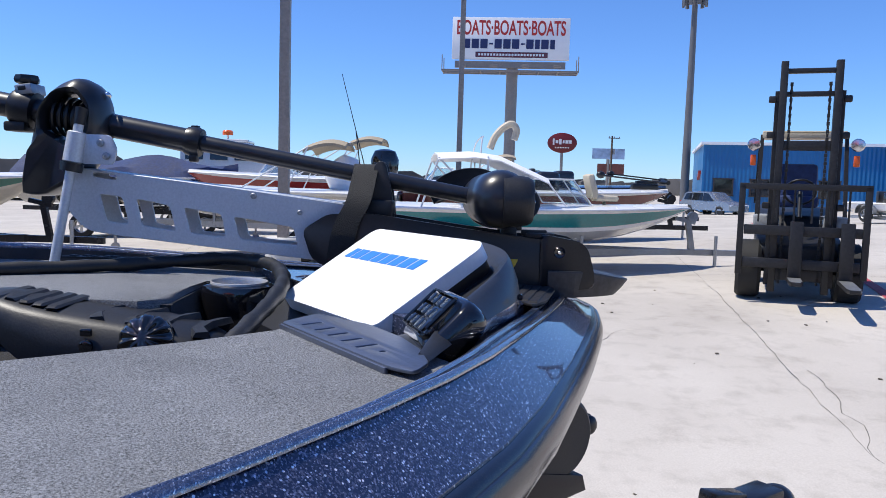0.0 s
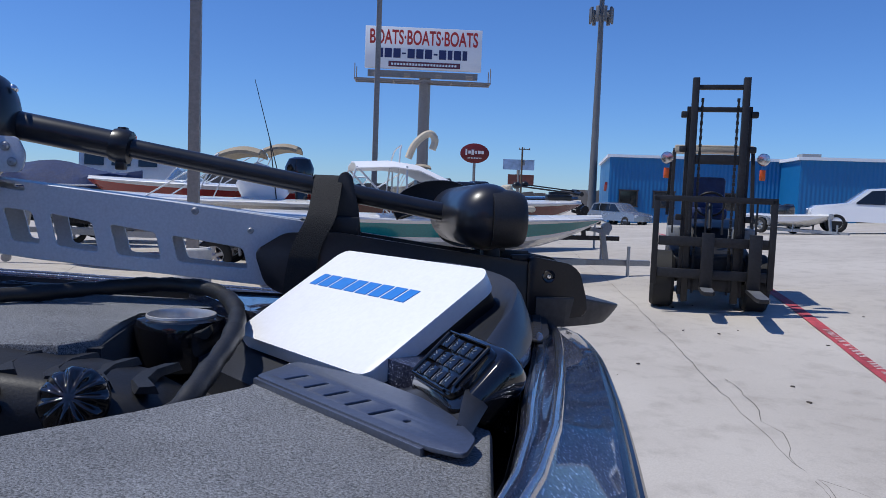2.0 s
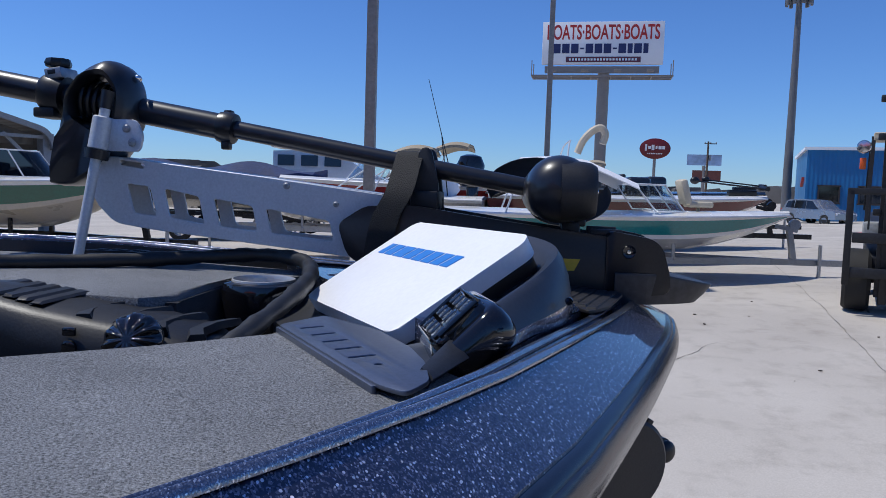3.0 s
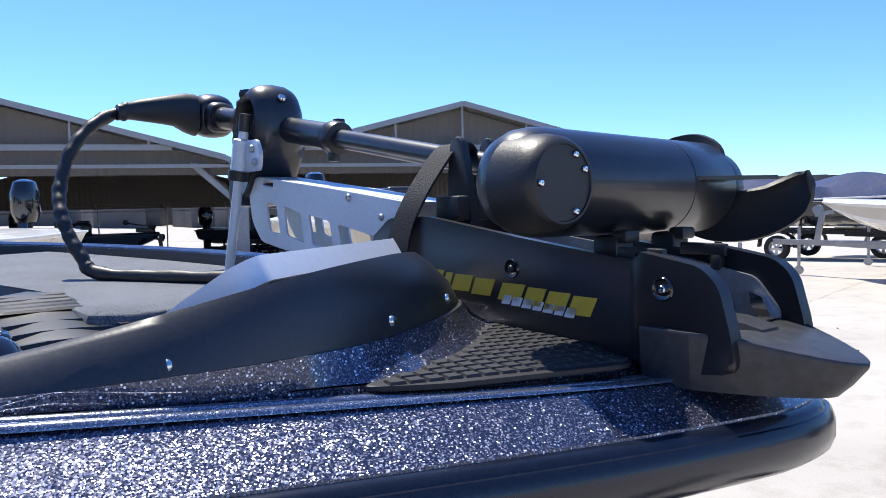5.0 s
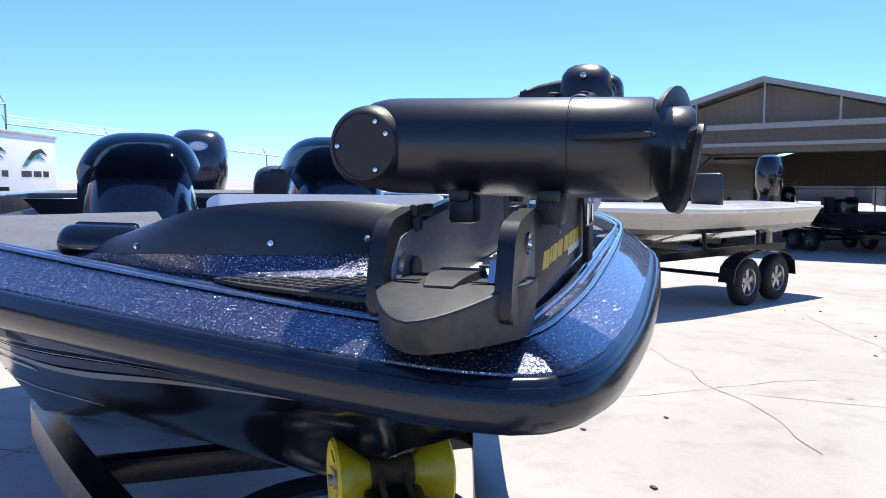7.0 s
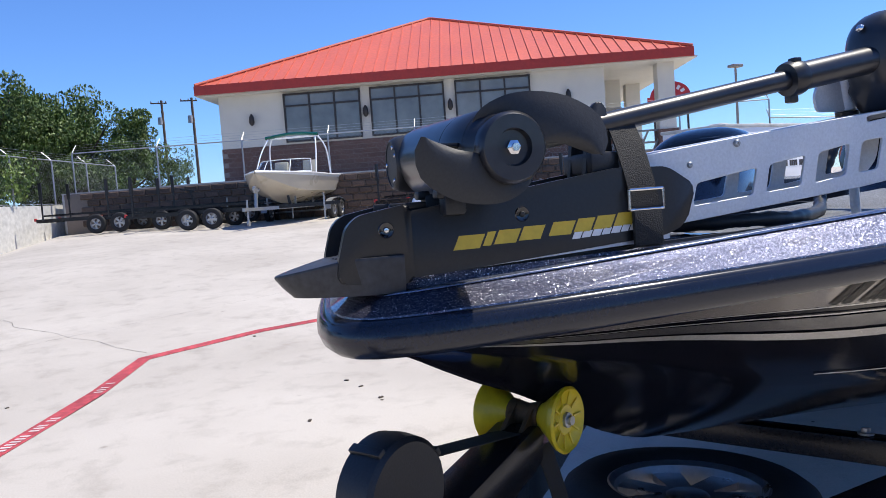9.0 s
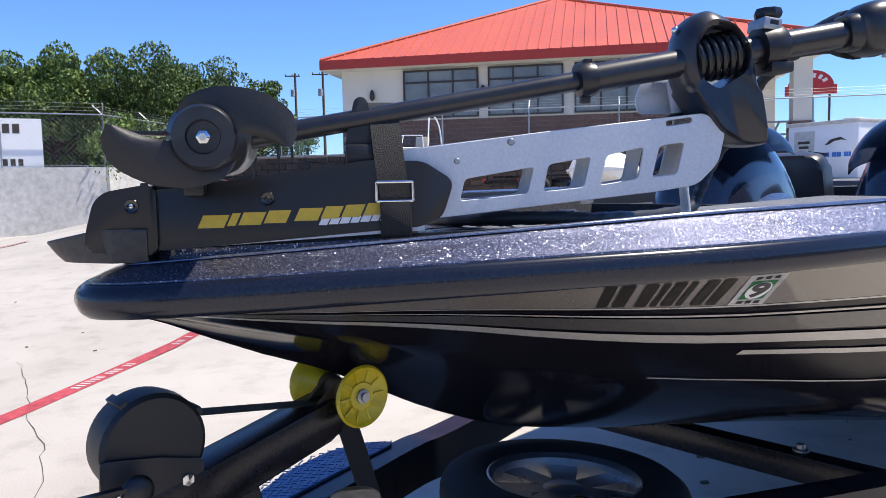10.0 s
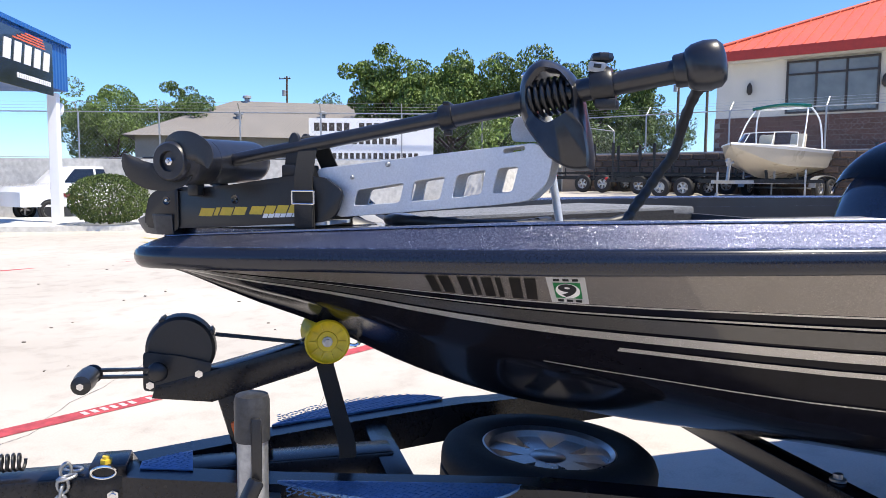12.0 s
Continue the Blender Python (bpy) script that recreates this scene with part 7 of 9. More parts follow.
# x is to the machine's left seen from the front; y points ahead along the forks
for s in (-1, 1):
    bm = B()
    beam(bm, (s * 0.305, 0, 0.12), (s * 0.305, 0, 2.98), 0.085, 0.11, 0.01, up=(0, 1, 0))
    mr = part("mast_rail", bm, "forkdark", fk, "dark steel mast rail")
    bm = B()
    beam(bm, (s * 0.365, -0.06, 0.2), (s * 0.365, -0.06, 2.62), 0.055, 0.10, 0.0, up=(0, 1, 0))
    part("inner_rail", bm, "forkdark", mr)
    for z in (1.2, 2.08, 2.52):
        part("roller_bracket", box(B(), (0.09, 0.09, 0.08), Matrix.Translation((s * 0.42, -0.03, z)), 0.015), "forkdark", mr)
    bm = B()
    for k in range(52):
        box(bm, (0.034 if k % 2 else 0.024, 0.03, 0.045), Matrix.Translation((s * 0.215, 0.02, 0.25 + 0.048 * k)))
    part("lift_chain", bm, "tyre", fk, "oily lift chain", smooth=False)
for z, h in ((2.86, 0.06), (2.58, 0.06), (1.95, 0.12), (0.35, 0.16)):
    bm = B()
    beam(bm, (-0.33, 0, z), (0.33, 0, z), 0.07, h, 0.008)
    part("mast_cross_bar", bm, "forkdark", fk)
# carriage, backrest, forks
bm = B()
for z in (0.49, 0.90):
    beam(bm, (-0.66, 0.16, z), (0.66, 0.16, z), 0.06, 0.12, 0.008)
part("carriage", bm, "forkdark", fk, "dark steel fork carriage")
for x in (-0.5, -0.3, -0.1, 0.1, 0.3, 0.5):
    part("backrest_bar", beam(B(), (x, 0.17, 1.0), (x, 0.17, 1.42), 0.022, 0.022, up=(0, 1, 0)), "forkdark", fk)
bm = B()
for s in (-1, 1):
    beam(bm, (s * 0.70, 0.17, 0.34), (s * 0.70, 0.17, 1.46), 0.075, 0.055, 0.005, up=(0, 1, 0))
beam(bm, (-0.735, 0.17, 1.44), (0.735, 0.17, 1.44), 0.055, 0.075, 0.005)
part("load_backrest", bm, "forkdark", fk, "dark load backrest frame")
for x, tip in ((0.06, 0.80), (-0.50, 1.20)):
    bm = B()
    beam(bm, (x, 0.235, 0.30), (x, 0.235, 1.02), 0.15, 0.06, 0.008, up=(0, 1, 0))
    prism(bm, [(-0.08, 0.2), (0.08, 0.2), (0.08, tip - 0.12), (0.05, tip), (-0.05, tip), (-0.08, tip - 0.12)], Matrix.Translation((x, 0, 0.29)), 0.045, 0.006)
    fo = part("fork", bm, "forkdark", fk, "worn dark steel fork")
    part("worn_blade", prism(B(), [(-0.072, 0.32), (0.072, 0.32), (0.072, tip - 0.12), (0.044, tip - 0.01), (-0.044, tip - 0.01), (-0.072, tip - 0.12)], Matrix.Translation((x, 0, 0.336)), 0.003), "galv", fo, "bright worn fork blade")
# chassis, counterweight, guard, seat, lamps, wheels
bm = B()
prism(bm, rounded([(-0.12, 0.35), (-0.12, 0.70), (-0.55, 0.78), (-1.05, 0.85), (-1.2, 1.05), (-2.25, 1.18), (-2.45, 1.0), (-2.45, 0.4)], 0.06), axes((-0.50, 0, 0), (0, 1, 0), (0, 0, 1)), 1.0, 0.02)
part("chassis", bm, "forkdark", fk, "dark greasy chassis")
for s in (-1, 1):
    bm = B()
    box(bm, (0.30, 0.55, 0.20), Matrix.Translation((s * 0.40, -0.36, 0.98)), 0.03)
    part("fender", bm, "forkbody", fk, "pale gray front fender")
bm = B()
box(bm, (0.52, 0.12, 0.55), Matrix.Translation((0.0, -1.45, 1.5)) @ Matrix.Rotation(radians(8), 4, "X"), 0.05)
box(bm, (0.52, 0.5, 0.16), Matrix.Translation((0, -1.2, 1.25)), 0.05)
part("seat", bm, "bluecanvas", fk, "dark blue seat")
bm = B()
tube(bm, [(0.19 * math.cos(q), -0.62 + 0.10 * math.sin(q), 1.38 + 0.16 * math.sin(q)) for q in (2 * math.pi * k / 20 for k in range(21))], 0.016, 8)
rod(bm, (0, -0.62, 1.38), (0, -0.45, 1.05), 0.03)
part("steering_wheel", bm, "black", fk)
for s in (-1, 1):
    part("guard_post", beam(B(), (s * 0.52, -0.35, 0.9), (s * 0.50, -0.62, 2.12), 0.045, 0.05, up=(0, 1, 0)), "forkdark", fk)
    part("guard_post", beam(B(), (s * 0.52, -2.0, 1.2), (s * 0.50, -1.8, 2.12), 0.045, 0.05, up=(0, 1, 0)), "forkdark", fk)
bm = B()
box(bm, (1.00, 1.35, 0.04), Matrix.Translation((0, -1.2, 2.15)), 0.012)
beam(bm, (-0.50, -0.55, 2.12), (0.50, -0.55, 2.12), 0.05, 0.09, 0.01)
part("overhead_guard", bm, "seatcream", fk, "pale overhead guard")
for s in (-1, 1):
    bm = B()
    lathe(bm, [(0.02, -0.05), (0.075, -0.02), (0.082, 0.03), (0.07, 0.05), (0.0001, 0.055)], Matrix.Translation((s * 0.60, -0.36, 1.98)) @ Matrix.Rotation(radians(-90), 4, "X"), 18)
    part("work_lamp", bm, "chrome", fk, "round work lamp")
    bm = B()
    box(bm, (0.07, 0.05, 0.14), Matrix.Translation((s * 0.60, -0.36, 1.78)), 0.012)
    part("turn_lamp", bm, "orange", fk, "orange turn lamp")
    w_ = B()
    lathe(w_, [(0.10, -0.14), (0.34, -0.15), (0.375, -0.11), (0.375, 0.11), (0.34, 0.15), (0.10, 0.14), (0.10, 0.10), (0.0001, 0.10)], Matrix.Translation((s * 0.58, -0.30, 0.375)) @ Matrix.Rotation(radians(90 * s), 4, "Y"), 28)
    part("drive_wheel", w_, "tyre", fk, "large black drive tyre")
    w_ = B()
    lathe(w_, [(0.08, -0.09), (0.25, -0.1), (0.27, -0.07), (0.27, 0.07), (0.25, 0.1), (0.08, 0.09), (0.0001, 0.06)], Matrix.Translation((s * 0.48, -2.0, 0.27)) @ Matrix.Rotation(radians(90 * s), 4, "Y"), 24)
    part("steer_wheel", w_, "tyre", fk)


# ---- cars ----
def car(name, m, label, paint, prof, glass, L, W, wheels, category, extra=None):
    """A car from its side outline; y ahead. glass: side window outlines."""
    c = thing(name, m, label, category)
    bm = B()
    rings = []
    for t, k in ((-1, 0.80), (-0.93, 0.94), (-0.8, 1.0), (0.8, 1.0), (0.93, 0.94), (1, 0.80)):
        ring = []
        for y, z in prof:
            tuck = 1 - 0.20 * max(0, (z - 0.95) / 0.85)
            zz = 0.35 + (z - 0.35) * (1 if abs(t) < 0.9 else 0.985)
            ring.append((t * W / 2 * (tuck if abs(t) > 0.5 else 1), y * (1 if abs(t) < 0.9 else 0.975), zz))
        rings.append(ring)
    loft(bm, rings)
    part("body", bm, paint, c, angle=35)
    for s in (-1, 1):
        for gl in glass:
            bm = B()
            lo = [(s * (W / 2 * (1 - 0.20 * max(0, (z - 0.95) / 0.85)) + 0.004), y, z) for y, z in gl]
            vs_ = [bm.verts.new(p) for p in lo]
            vi_ = [bm.verts.new((p[0] - s * 0.03, p[1], p[2])) for p in lo]
            bm.faces.new(vs_)
            for i in range(len(gl)):
                bm.faces.new((vs_[i], vs_[(i + 1) % len(gl)], vi_[(i + 1) % len(gl)], vi_[i]))
            part("side_window", bm, "carglass", c, smooth=False)
    for y in wheels:
        for s in (-1, 1):
            bm = B()
            lathe(bm, [(0.40, -0.02), (0.40, 0.012), (0.38, 0.012)], Matrix.Translation((s * W / 2 * 0.985, y, 0.36)) @ Matrix.Rotation(radians(90 * s), 4, "Y"), 24)
            part("wheel_arch", bm, "black", c)
            wheel(c, Matrix.Translation((s * (W / 2 - 0.10), y, 0.36)) @ Matrix.Rotation(radians(90 * s), 4, "Y"), 0.36, 0.24, 0.23, 5, True)
    for y, z, sx, mat_ in (extra or ()):
        for s in (-1, 1):
            bm = B()
            box(bm, (0.36, 0.06, 0.16), Matrix.Translation((s * (W / 2 - 0.22), y, z)), 0.02)
            part("lamp", bm, mat_, c)
    return c


suv = [(-2.35, 0.42), (-2.42, 0.62), (-2.38, 1.0), (-2.22, 1.12), (-2.05, 1.62), (-1.8, 1.74), (-0.4, 1.79), (0.35, 1.72), (1.05, 1.16), (2.2, 1.02), (2.4, 0.85), (2.42, 0.45)]
suvg = [[(-1.98, 1.16), (-1.86, 1.60), (-1.25, 1.66), (-1.25, 1.14)], [(-1.18, 1.14), (-1.18, 1.66), (-0.25, 1.68), (-0.25, 1.12)], [(-0.18, 1.12), (-0.18, 1.68), (0.28, 1.64), (0.80, 1.18), (0.8, 1.12)]]
car("suv", on_ground(-25.4, 21.0, 150), "white sport utility car parked on the rise", "carwhite", suv, suvg, 4.9, 1.95, (-1.4, 1.45), "car", [(-2.36, 1.0, 0, "red"), (2.36, 0.82, 0, "whitecover")])
car("suv", pose(-53.0, 21.7, -0.35, 0, 0, -65), "silver sport utility car by the blue building", "carsilver", suv, suvg, 4.9, 1.95, (-1.4, 1.45), "car", [(-2.36, 1.0, 0, "red"), (2.36, 0.82, 0, "whitecover")])
pk = [(-2.75, 0.5), (-2.8, 0.75), (-2.78, 1.22), (-0.85, 1.24), (-0.75, 1.30), (-0.62, 1.85), (-0.3, 1.92), (0.75, 1.92), (1.0, 1.85), (1.55, 1.30), (2.75, 1.18), (2.9, 1.0), (2.9, 0.5)]
pkg = [[(-0.55, 1.32), (-0.48, 1.80), (0.12, 1.82), (0.12, 1.32)], [(0.2, 1.32), (0.2, 1.82), (0.88, 1.80), (1.28, 1.38), (1.28, 1.32)]]
tk = car("pickup_truck", on_ground(21.2, 19.9, 70), "white pickup truck with a blue rear side panel", "carwhite", pk, pkg, 5.7, 2.0, (-1.75, 1.85), "truck", [(-2.78, 1.05, 0, "red")])
for s in (-1, 1):
    bm = B()
    box(bm, (0.012, 1.7, 0.42), Matrix.Translation((s * 1.005, -1.75, 1.0)), 0.0)
    part("side_panel", bm, surface("blue_vinyl", (0.02, 0.06, 0.35), 0.3, 0, 0.1, 20, 2, 0.0, coat=0.5), tk, "blue vinyl panel")
    bm = B()
    prism(bm, [(0.2, 0.75), (1.3, 0.95), (1.9, 1.15), (1.2, 0.75)], axes((s * 1.003, 0, 0), (0, 1, 0), (0, 0, 1)) @ Matrix.Translation((0, 0, -0.003)), 0.006)
    part("swoosh", bm, "maroon", tk)
car("suv", pose(34, 33, 0.1, 0, 0, 60), "red car behind the fence", "red", suv, suvg, 4.9, 1.95, (-1.4, 1.45), "car")

# ---- blue metal building ----
M.update(
    blueribs=ribbed("blue_ribbed_metal", (0.01, 0.14, 0.36), 0.30, 1, 0.4, 0.03),
    stucco=surface("cream_stucco", (0.66, 0.62, 0.54), 0.9, 0, 0.08, 60, 1.5, 0.3, 0.01),
    redmetal=surface("red_roof_metal", (0.62, 0.13, 0.075), 0.45, 0, 0.1, 8, 0.5, 0.05, 0.01),
    redfascia=surface("red_fascia", (0.45, 0.035, 0.02), 0.45, 0, 0.1, 8, 0.8, 0.0),
    brick=surface("brown_brick", (0.19, 0.10, 0.075), 0.9, 0, 0.3, 25, 1.0, 0.4, 0.01, each=0.3),
    block=surface("brown_block", (0.17, 0.115, 0.085), 0.92, 0, 0.3, 22, 1.0, 0.5, 0.02, each=0.35),
    mortar=surface("mortar", (0.25, 0.21, 0.18), 0.95, 0, 0.15, 25, 1.0, 0.3),
    windowdark=surface("window_glass_far", (0.20, 0.20, 0.18), 0.08, 0, 0.25, 0.8, 0.3, 0.0, spec=0.8, rvary=0.02),
    framedark=surface("dark_window_frame", (0.04, 0.03, 0.025), 0.5, 0, 0.2, 30, 2, 0.0),
    wallwhite=surface("pale_concrete_wall", (0.58, 0.57, 0.54), 0.9, 0, 0.18, 6, 0.7, 0.2, 0.01),
    grayroof=surface("gray_shingle", (0.20, 0.185, 0.17), 0.9, 0, 0.15, 10, 1.0, 0.3, 0.01),
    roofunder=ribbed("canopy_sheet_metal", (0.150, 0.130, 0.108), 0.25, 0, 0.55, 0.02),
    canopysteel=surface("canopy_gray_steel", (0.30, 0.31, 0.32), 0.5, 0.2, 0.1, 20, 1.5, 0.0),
    wood=surface("pole_wood", (0.12, 0.085, 0.06), 0.9, 0, 0.25, 20, 1.0, 0.3),
    bluefascia=ribbed("blue_fascia", (0.012, 0.10, 0.34), 0.22, 0, 0.4, 0.02),
    metalpole=surface("pole_steel", (0.30, 0.265, 0.235), 0.5, 0.4, 0.15, 20, 1.5, 0.05),
)
bb = thing("blue_building", pose(-57.8, 22.6, -0.2, 0, 0, -18), "blue ribbed-metal building with dark windows", "building")
bm = B()
box(bm, (16, 14, 5.3), Matrix.Translation((-8, 7, 2.65)))
part("wall", bm, "blueribs", bb, "blue ribbed wall", smooth=False)
bm = B()
box(bm, (30, 24, 5.2), Matrix.Translation((-10, 25.2, 2.6)))
part("wall", bm, "blueribs", bb, "blue ribbed wall", smooth=False)
bm = B()
box(bm, (16.4, 14.4, 0.22), Matrix.Translation((-8, 7, 5.4)))
box(bm, (30.4, 24.4, 0.22), Matrix.Translation((-10, 25.2, 5.31)))
part("roof_trim", bm, "whitecover", bb, "white roof trim", smooth=False)
for y, w in ((1.6, 1.4), (4.4, 1.6), (9.2, 1.4)):
    bm = B()
    box(bm, (0.10, w, 1.2), Matrix.Translation((0.03, y, 2.0)))
    win = part("window", bm, "carglass", bb, smooth=False)
    bm = B()
    for dy in (-w / 2, w / 2):
        box(bm, (0.14, 0.1, 1.3), Matrix.Translation((0.04, y + dy, 2.0)))
    for dz_ in (-0.65, 0.65):
        box(bm, (0.14, w + 0.2, 0.1), Matrix.Translation((0.04, y, 2.0 + dz_)))
    part("window_frame", bm, "framedark", win, smooth=False)
for y in (18.5, 24.0):
    bm = B()
    box(bm, (0.12, 2.6, 2.2), Matrix.Translation((5.03, y, 1.3)))
    part("door", bm, "framedark", bb, smooth=False)
bm = B()
prism(bm, [(0, 0), (1.6, -0.5), (1.6, -0.75), (0, -0.25)], Matrix.Translation((-2, -0.2, 3.3)) @ Matrix.Rotation(radians(90), 4, "X") @ Matrix.Rotation(radians(180), 4, "Y"), 2.0)
part("awning", bm, "redfascia", bb, "red awning")
bm = B()
box(bm, (1.4, 1.4, 0.6), Matrix.Translation((-1, 15.5, 5.7)))
part("roof_unit", bm, "canopysteel", bb)

# ---- tall things: light poles, mast, billboards, signs ----
for x, y, w, h in ((-10.6, -2.27, 0.15, 9.0), (-18.6, 0.95, 0.13, 10.5)):
    p = thing("light_pole", on_ground(x, y), "square brown steel light pole on a concrete foot", "light pole", "lot light poles")
    bm = B()
    rings = [[(sx * w / 2 * k, sy * w / 2 * k, z) for sx, sy in ((-1, -1), (1, -1), (1, 1), (-1, 1))] for z, k in ((0, 1.1), (h, 0.9))]
    part("shaft", loft(bm, rings), "metalpole", p, smooth=False)
    bm = B()
    lathe(bm, [(0.28, 0), (0.28, 0.6), (0.26, 0.62), (0.0001, 0.62)], None, 20)
    part("foot", bm, "wallwhite", p)
    bm = B()
    box(bm, (0.5, 1.4, 0.2), Matrix.Translation((0, 0, h)), 0.03)
    part("lamp_head", bm, "metalpole", p)
mast = thing("cell_tower", pose(-66.5, 24.4, -0.5), "gray steel mobile-phone mast with antenna clusters", "mast")
bm = B()
rod(bm, (0, 0, 0), (0, 0, 22.9), 0.40, 0.20, 20)
M["maststeel"] = surface("mast_steel", (0.15, 0.15, 0.155), 0.5, 0.3, 0.15, 20, 1.5, 0.05)
part("shaft", bm, "maststeel", mast)
for z in (18.9, 21.4):
    for k in range(9):
        q = 2 * math.pi * k / 9
        bm = B()
        box(bm, (0.20, 0.30, 1.4), Matrix.Translation((1.0 * math.cos(q), 1.0 * math.sin(q), z)) @ Matrix.Rotation(q, 4, "Z"), 0.03)
        rod(bm, (0.4 * math.cos(q), 0.4 * math.sin(q), z), (0.95 * math.cos(q), 0.95 * math.sin(q), z), 0.04, seg=6)
        part("antenna", bm, "maststeel", mast)

bd = thing("billboard", pose(-58.5, 7.1, -0.5, 0, 0, 83), "white billboard with red lettering on a steel column", "billboard")
# local: x to the left as seen from the lot, -y towards the lot
bm = B()
rod(bm, (0.2, 0.4, 0), (0.2, 0.4, 11.2), 0.45, seg=20)
part("column", bm, "metalpole", bd)
bm = B()
box(bm, (9.1, 0.35, 3.2), Matrix.Translation((0, 0, 13.3)), 0.03)
face = part("panel", bm, "whitecover", bd, "white printed panel")
bm = B()
for z, y in ((10.75, -0.75), (10.75, 0.1), (10.75, 1.0)):
    beam(bm, (-5.3, y, z), (5.3, y, z), 0.10, 0.12)
for k in range(8):
    beam(bm, (-5.25 + 1.5 * k, -0.75, 10.75), (-5.25 + 1.5 * k, 1.0, 10.75), 0.08, 0.08)
for sx in (-5.25, 5.25):
    rod(bm, (sx, -0.75, 10.75), (sx, -0.75, 11.9), 0.04, seg=6)
    rod(bm, (sx, 1.0, 10.75), (sx, 1.0, 11.9), 0.04, seg=6)
part("catwalk", bm, "metalpole", bd)
for k in range(4):
    bm = B()
    rod(bm, (-3.6 + 2.4 * k, -0.2, 11.2), (-3.6 + 2.4 * k, -1.2, 11.0), 0.03, seg=6)
    box(bm, (0.5, 0.3, 0.2), Matrix.Translation((-3.6 + 2.4 * k, -1.25, 11.05)), 0.02)
    part("lamp", bm, "metalpole", bd)
bm = B()
box(bm, (8.6, 0.3, 0.5), Matrix.Translation((0, 0.02, 11.3)))
part("apron", bm, "metalpole", bd, smooth=False)
M["numberprint"] = surface("dark_blue_print", (0.02, 0.03, 0.12), 0.5, 0, 0.1, 3, 0.5, 0.0)
fm = Matrix.Translation((0, -0.19, 0)) @ Matrix.Rotation(radians(90), 4, "X")
part("lettering", moved(words("BOATS\u00b7BOATS\u00b7BOATS", 1.62, 0.02, 0, 0.03), fm @ Matrix.Translation((0, 14.05, 0)) @ Matrix.Diagonal((0.53, 0.95, 1, 1))), surface("red_print", (0.50, 0.035, 0.03), 0.5, 0, 0.1, 3, 0.5, 0.0), face, "red words", smooth=False)
x = -3.7
for k, wd in enumerate((0.56, 0.56, 0.56, 0.3, 0.56, 0.56, 0.56, 0.3, 0.56, 0.36, 0.56, 0.36)):
    hgt = 0.12 if wd == 0.3 else 0.72
    part("number_bar", box(B(), (wd, 0.02, hgt), Matrix.Translation((x + wd / 2, -0.20, 12.88))), "numberprint", face, smooth=False)
    x += wd + 0.12
bm = B()
box(bm, (5.6, 0.02, 0.42), Matrix.Translation((0.1, -0.20, 12.05)))
wb = part("web_bar", bm, "maroon", face, "dark red printed bar", smooth=False)
for k in range(22):
    part("web_mark", box(B(), (0.15, 0.01, 0.16), Matrix.Translation((-2.4 + k * 0.235, -0.214, 12.05))), "whiteprint", wb, smooth=False)

sg = thing("oval_sign", pose(-50.4, 9.9, -0.4, 0, 0, 80), "dark red oval sign on a post", "sign")
bm = B()
rod(bm, (0, 0, 0), (0, 0, 4.6), 0.10, seg=10)
part("post", bm, "metalpole", sg)
bm = B()
lathe(bm, [(1.0, -0.1), (1.0, 0.1), (0.94, 0.12), (0.0001, 0.12)], Matrix.Translation((0, 0, 4.85)) @ Matrix.Rotation(radians(90), 4, "X") @ Matrix.Diagonal((1, 0.68, 1, 1)), 32)
ov = part("oval", bm, surface("sign_red", (0.16, 0.012, 0.014), 0.4, 0, 0.1, 5, 1, 0), sg)
bm = B()
for k, (w_, h_) in enumerate(((0.12, 0.42), (0.18, 0.2), (0.18, 0.36), (0.12, 0.2), (0.2, 0.22), (0.18, 0.22))):
    box(bm, (w_, 0.02, h_), Matrix.Translation((-0.58 + k * 0.225, -0.14, 4.92)))
for k in range(9):
    box(bm, (0.07, 0.02, 0.08), Matrix.Translation((-0.44 + k * 0.11, -0.14, 4.52)))
part("sign_bars", bm, "whiteprint", ov, smooth=False)
s2 = thing("small_billboard", pose(-108, 28, -1.0, 0, 0, 78), "small blue and white billboard over a brown sign", "billboard")
bm = B()
rod(bm, (0, 0, 0), (0, 0, 6.5), 0.25, seg=10)
part("post", bm, "metalpole", s2)
bm = B()
box(bm, (4.6, 0.3, 1.5), Matrix.Translation((0, 0, 7.3)))
part("panel", bm, surface("pale_blue_print", (0.35, 0.48, 0.68), 0.5, 0, 0.35, 0.9, 0.4, 0), s2, smooth=False)
bm = B()
box(bm, (3.8, 0.4, 1.5), Matrix.Translation((0.4, 0, 5.1)))
part("lower_sign", bm, surface("brown_sign", (0.16, 0.05, 0.035), 0.5, 0, 0.2, 2, 0.4, 0), s2, smooth=False)
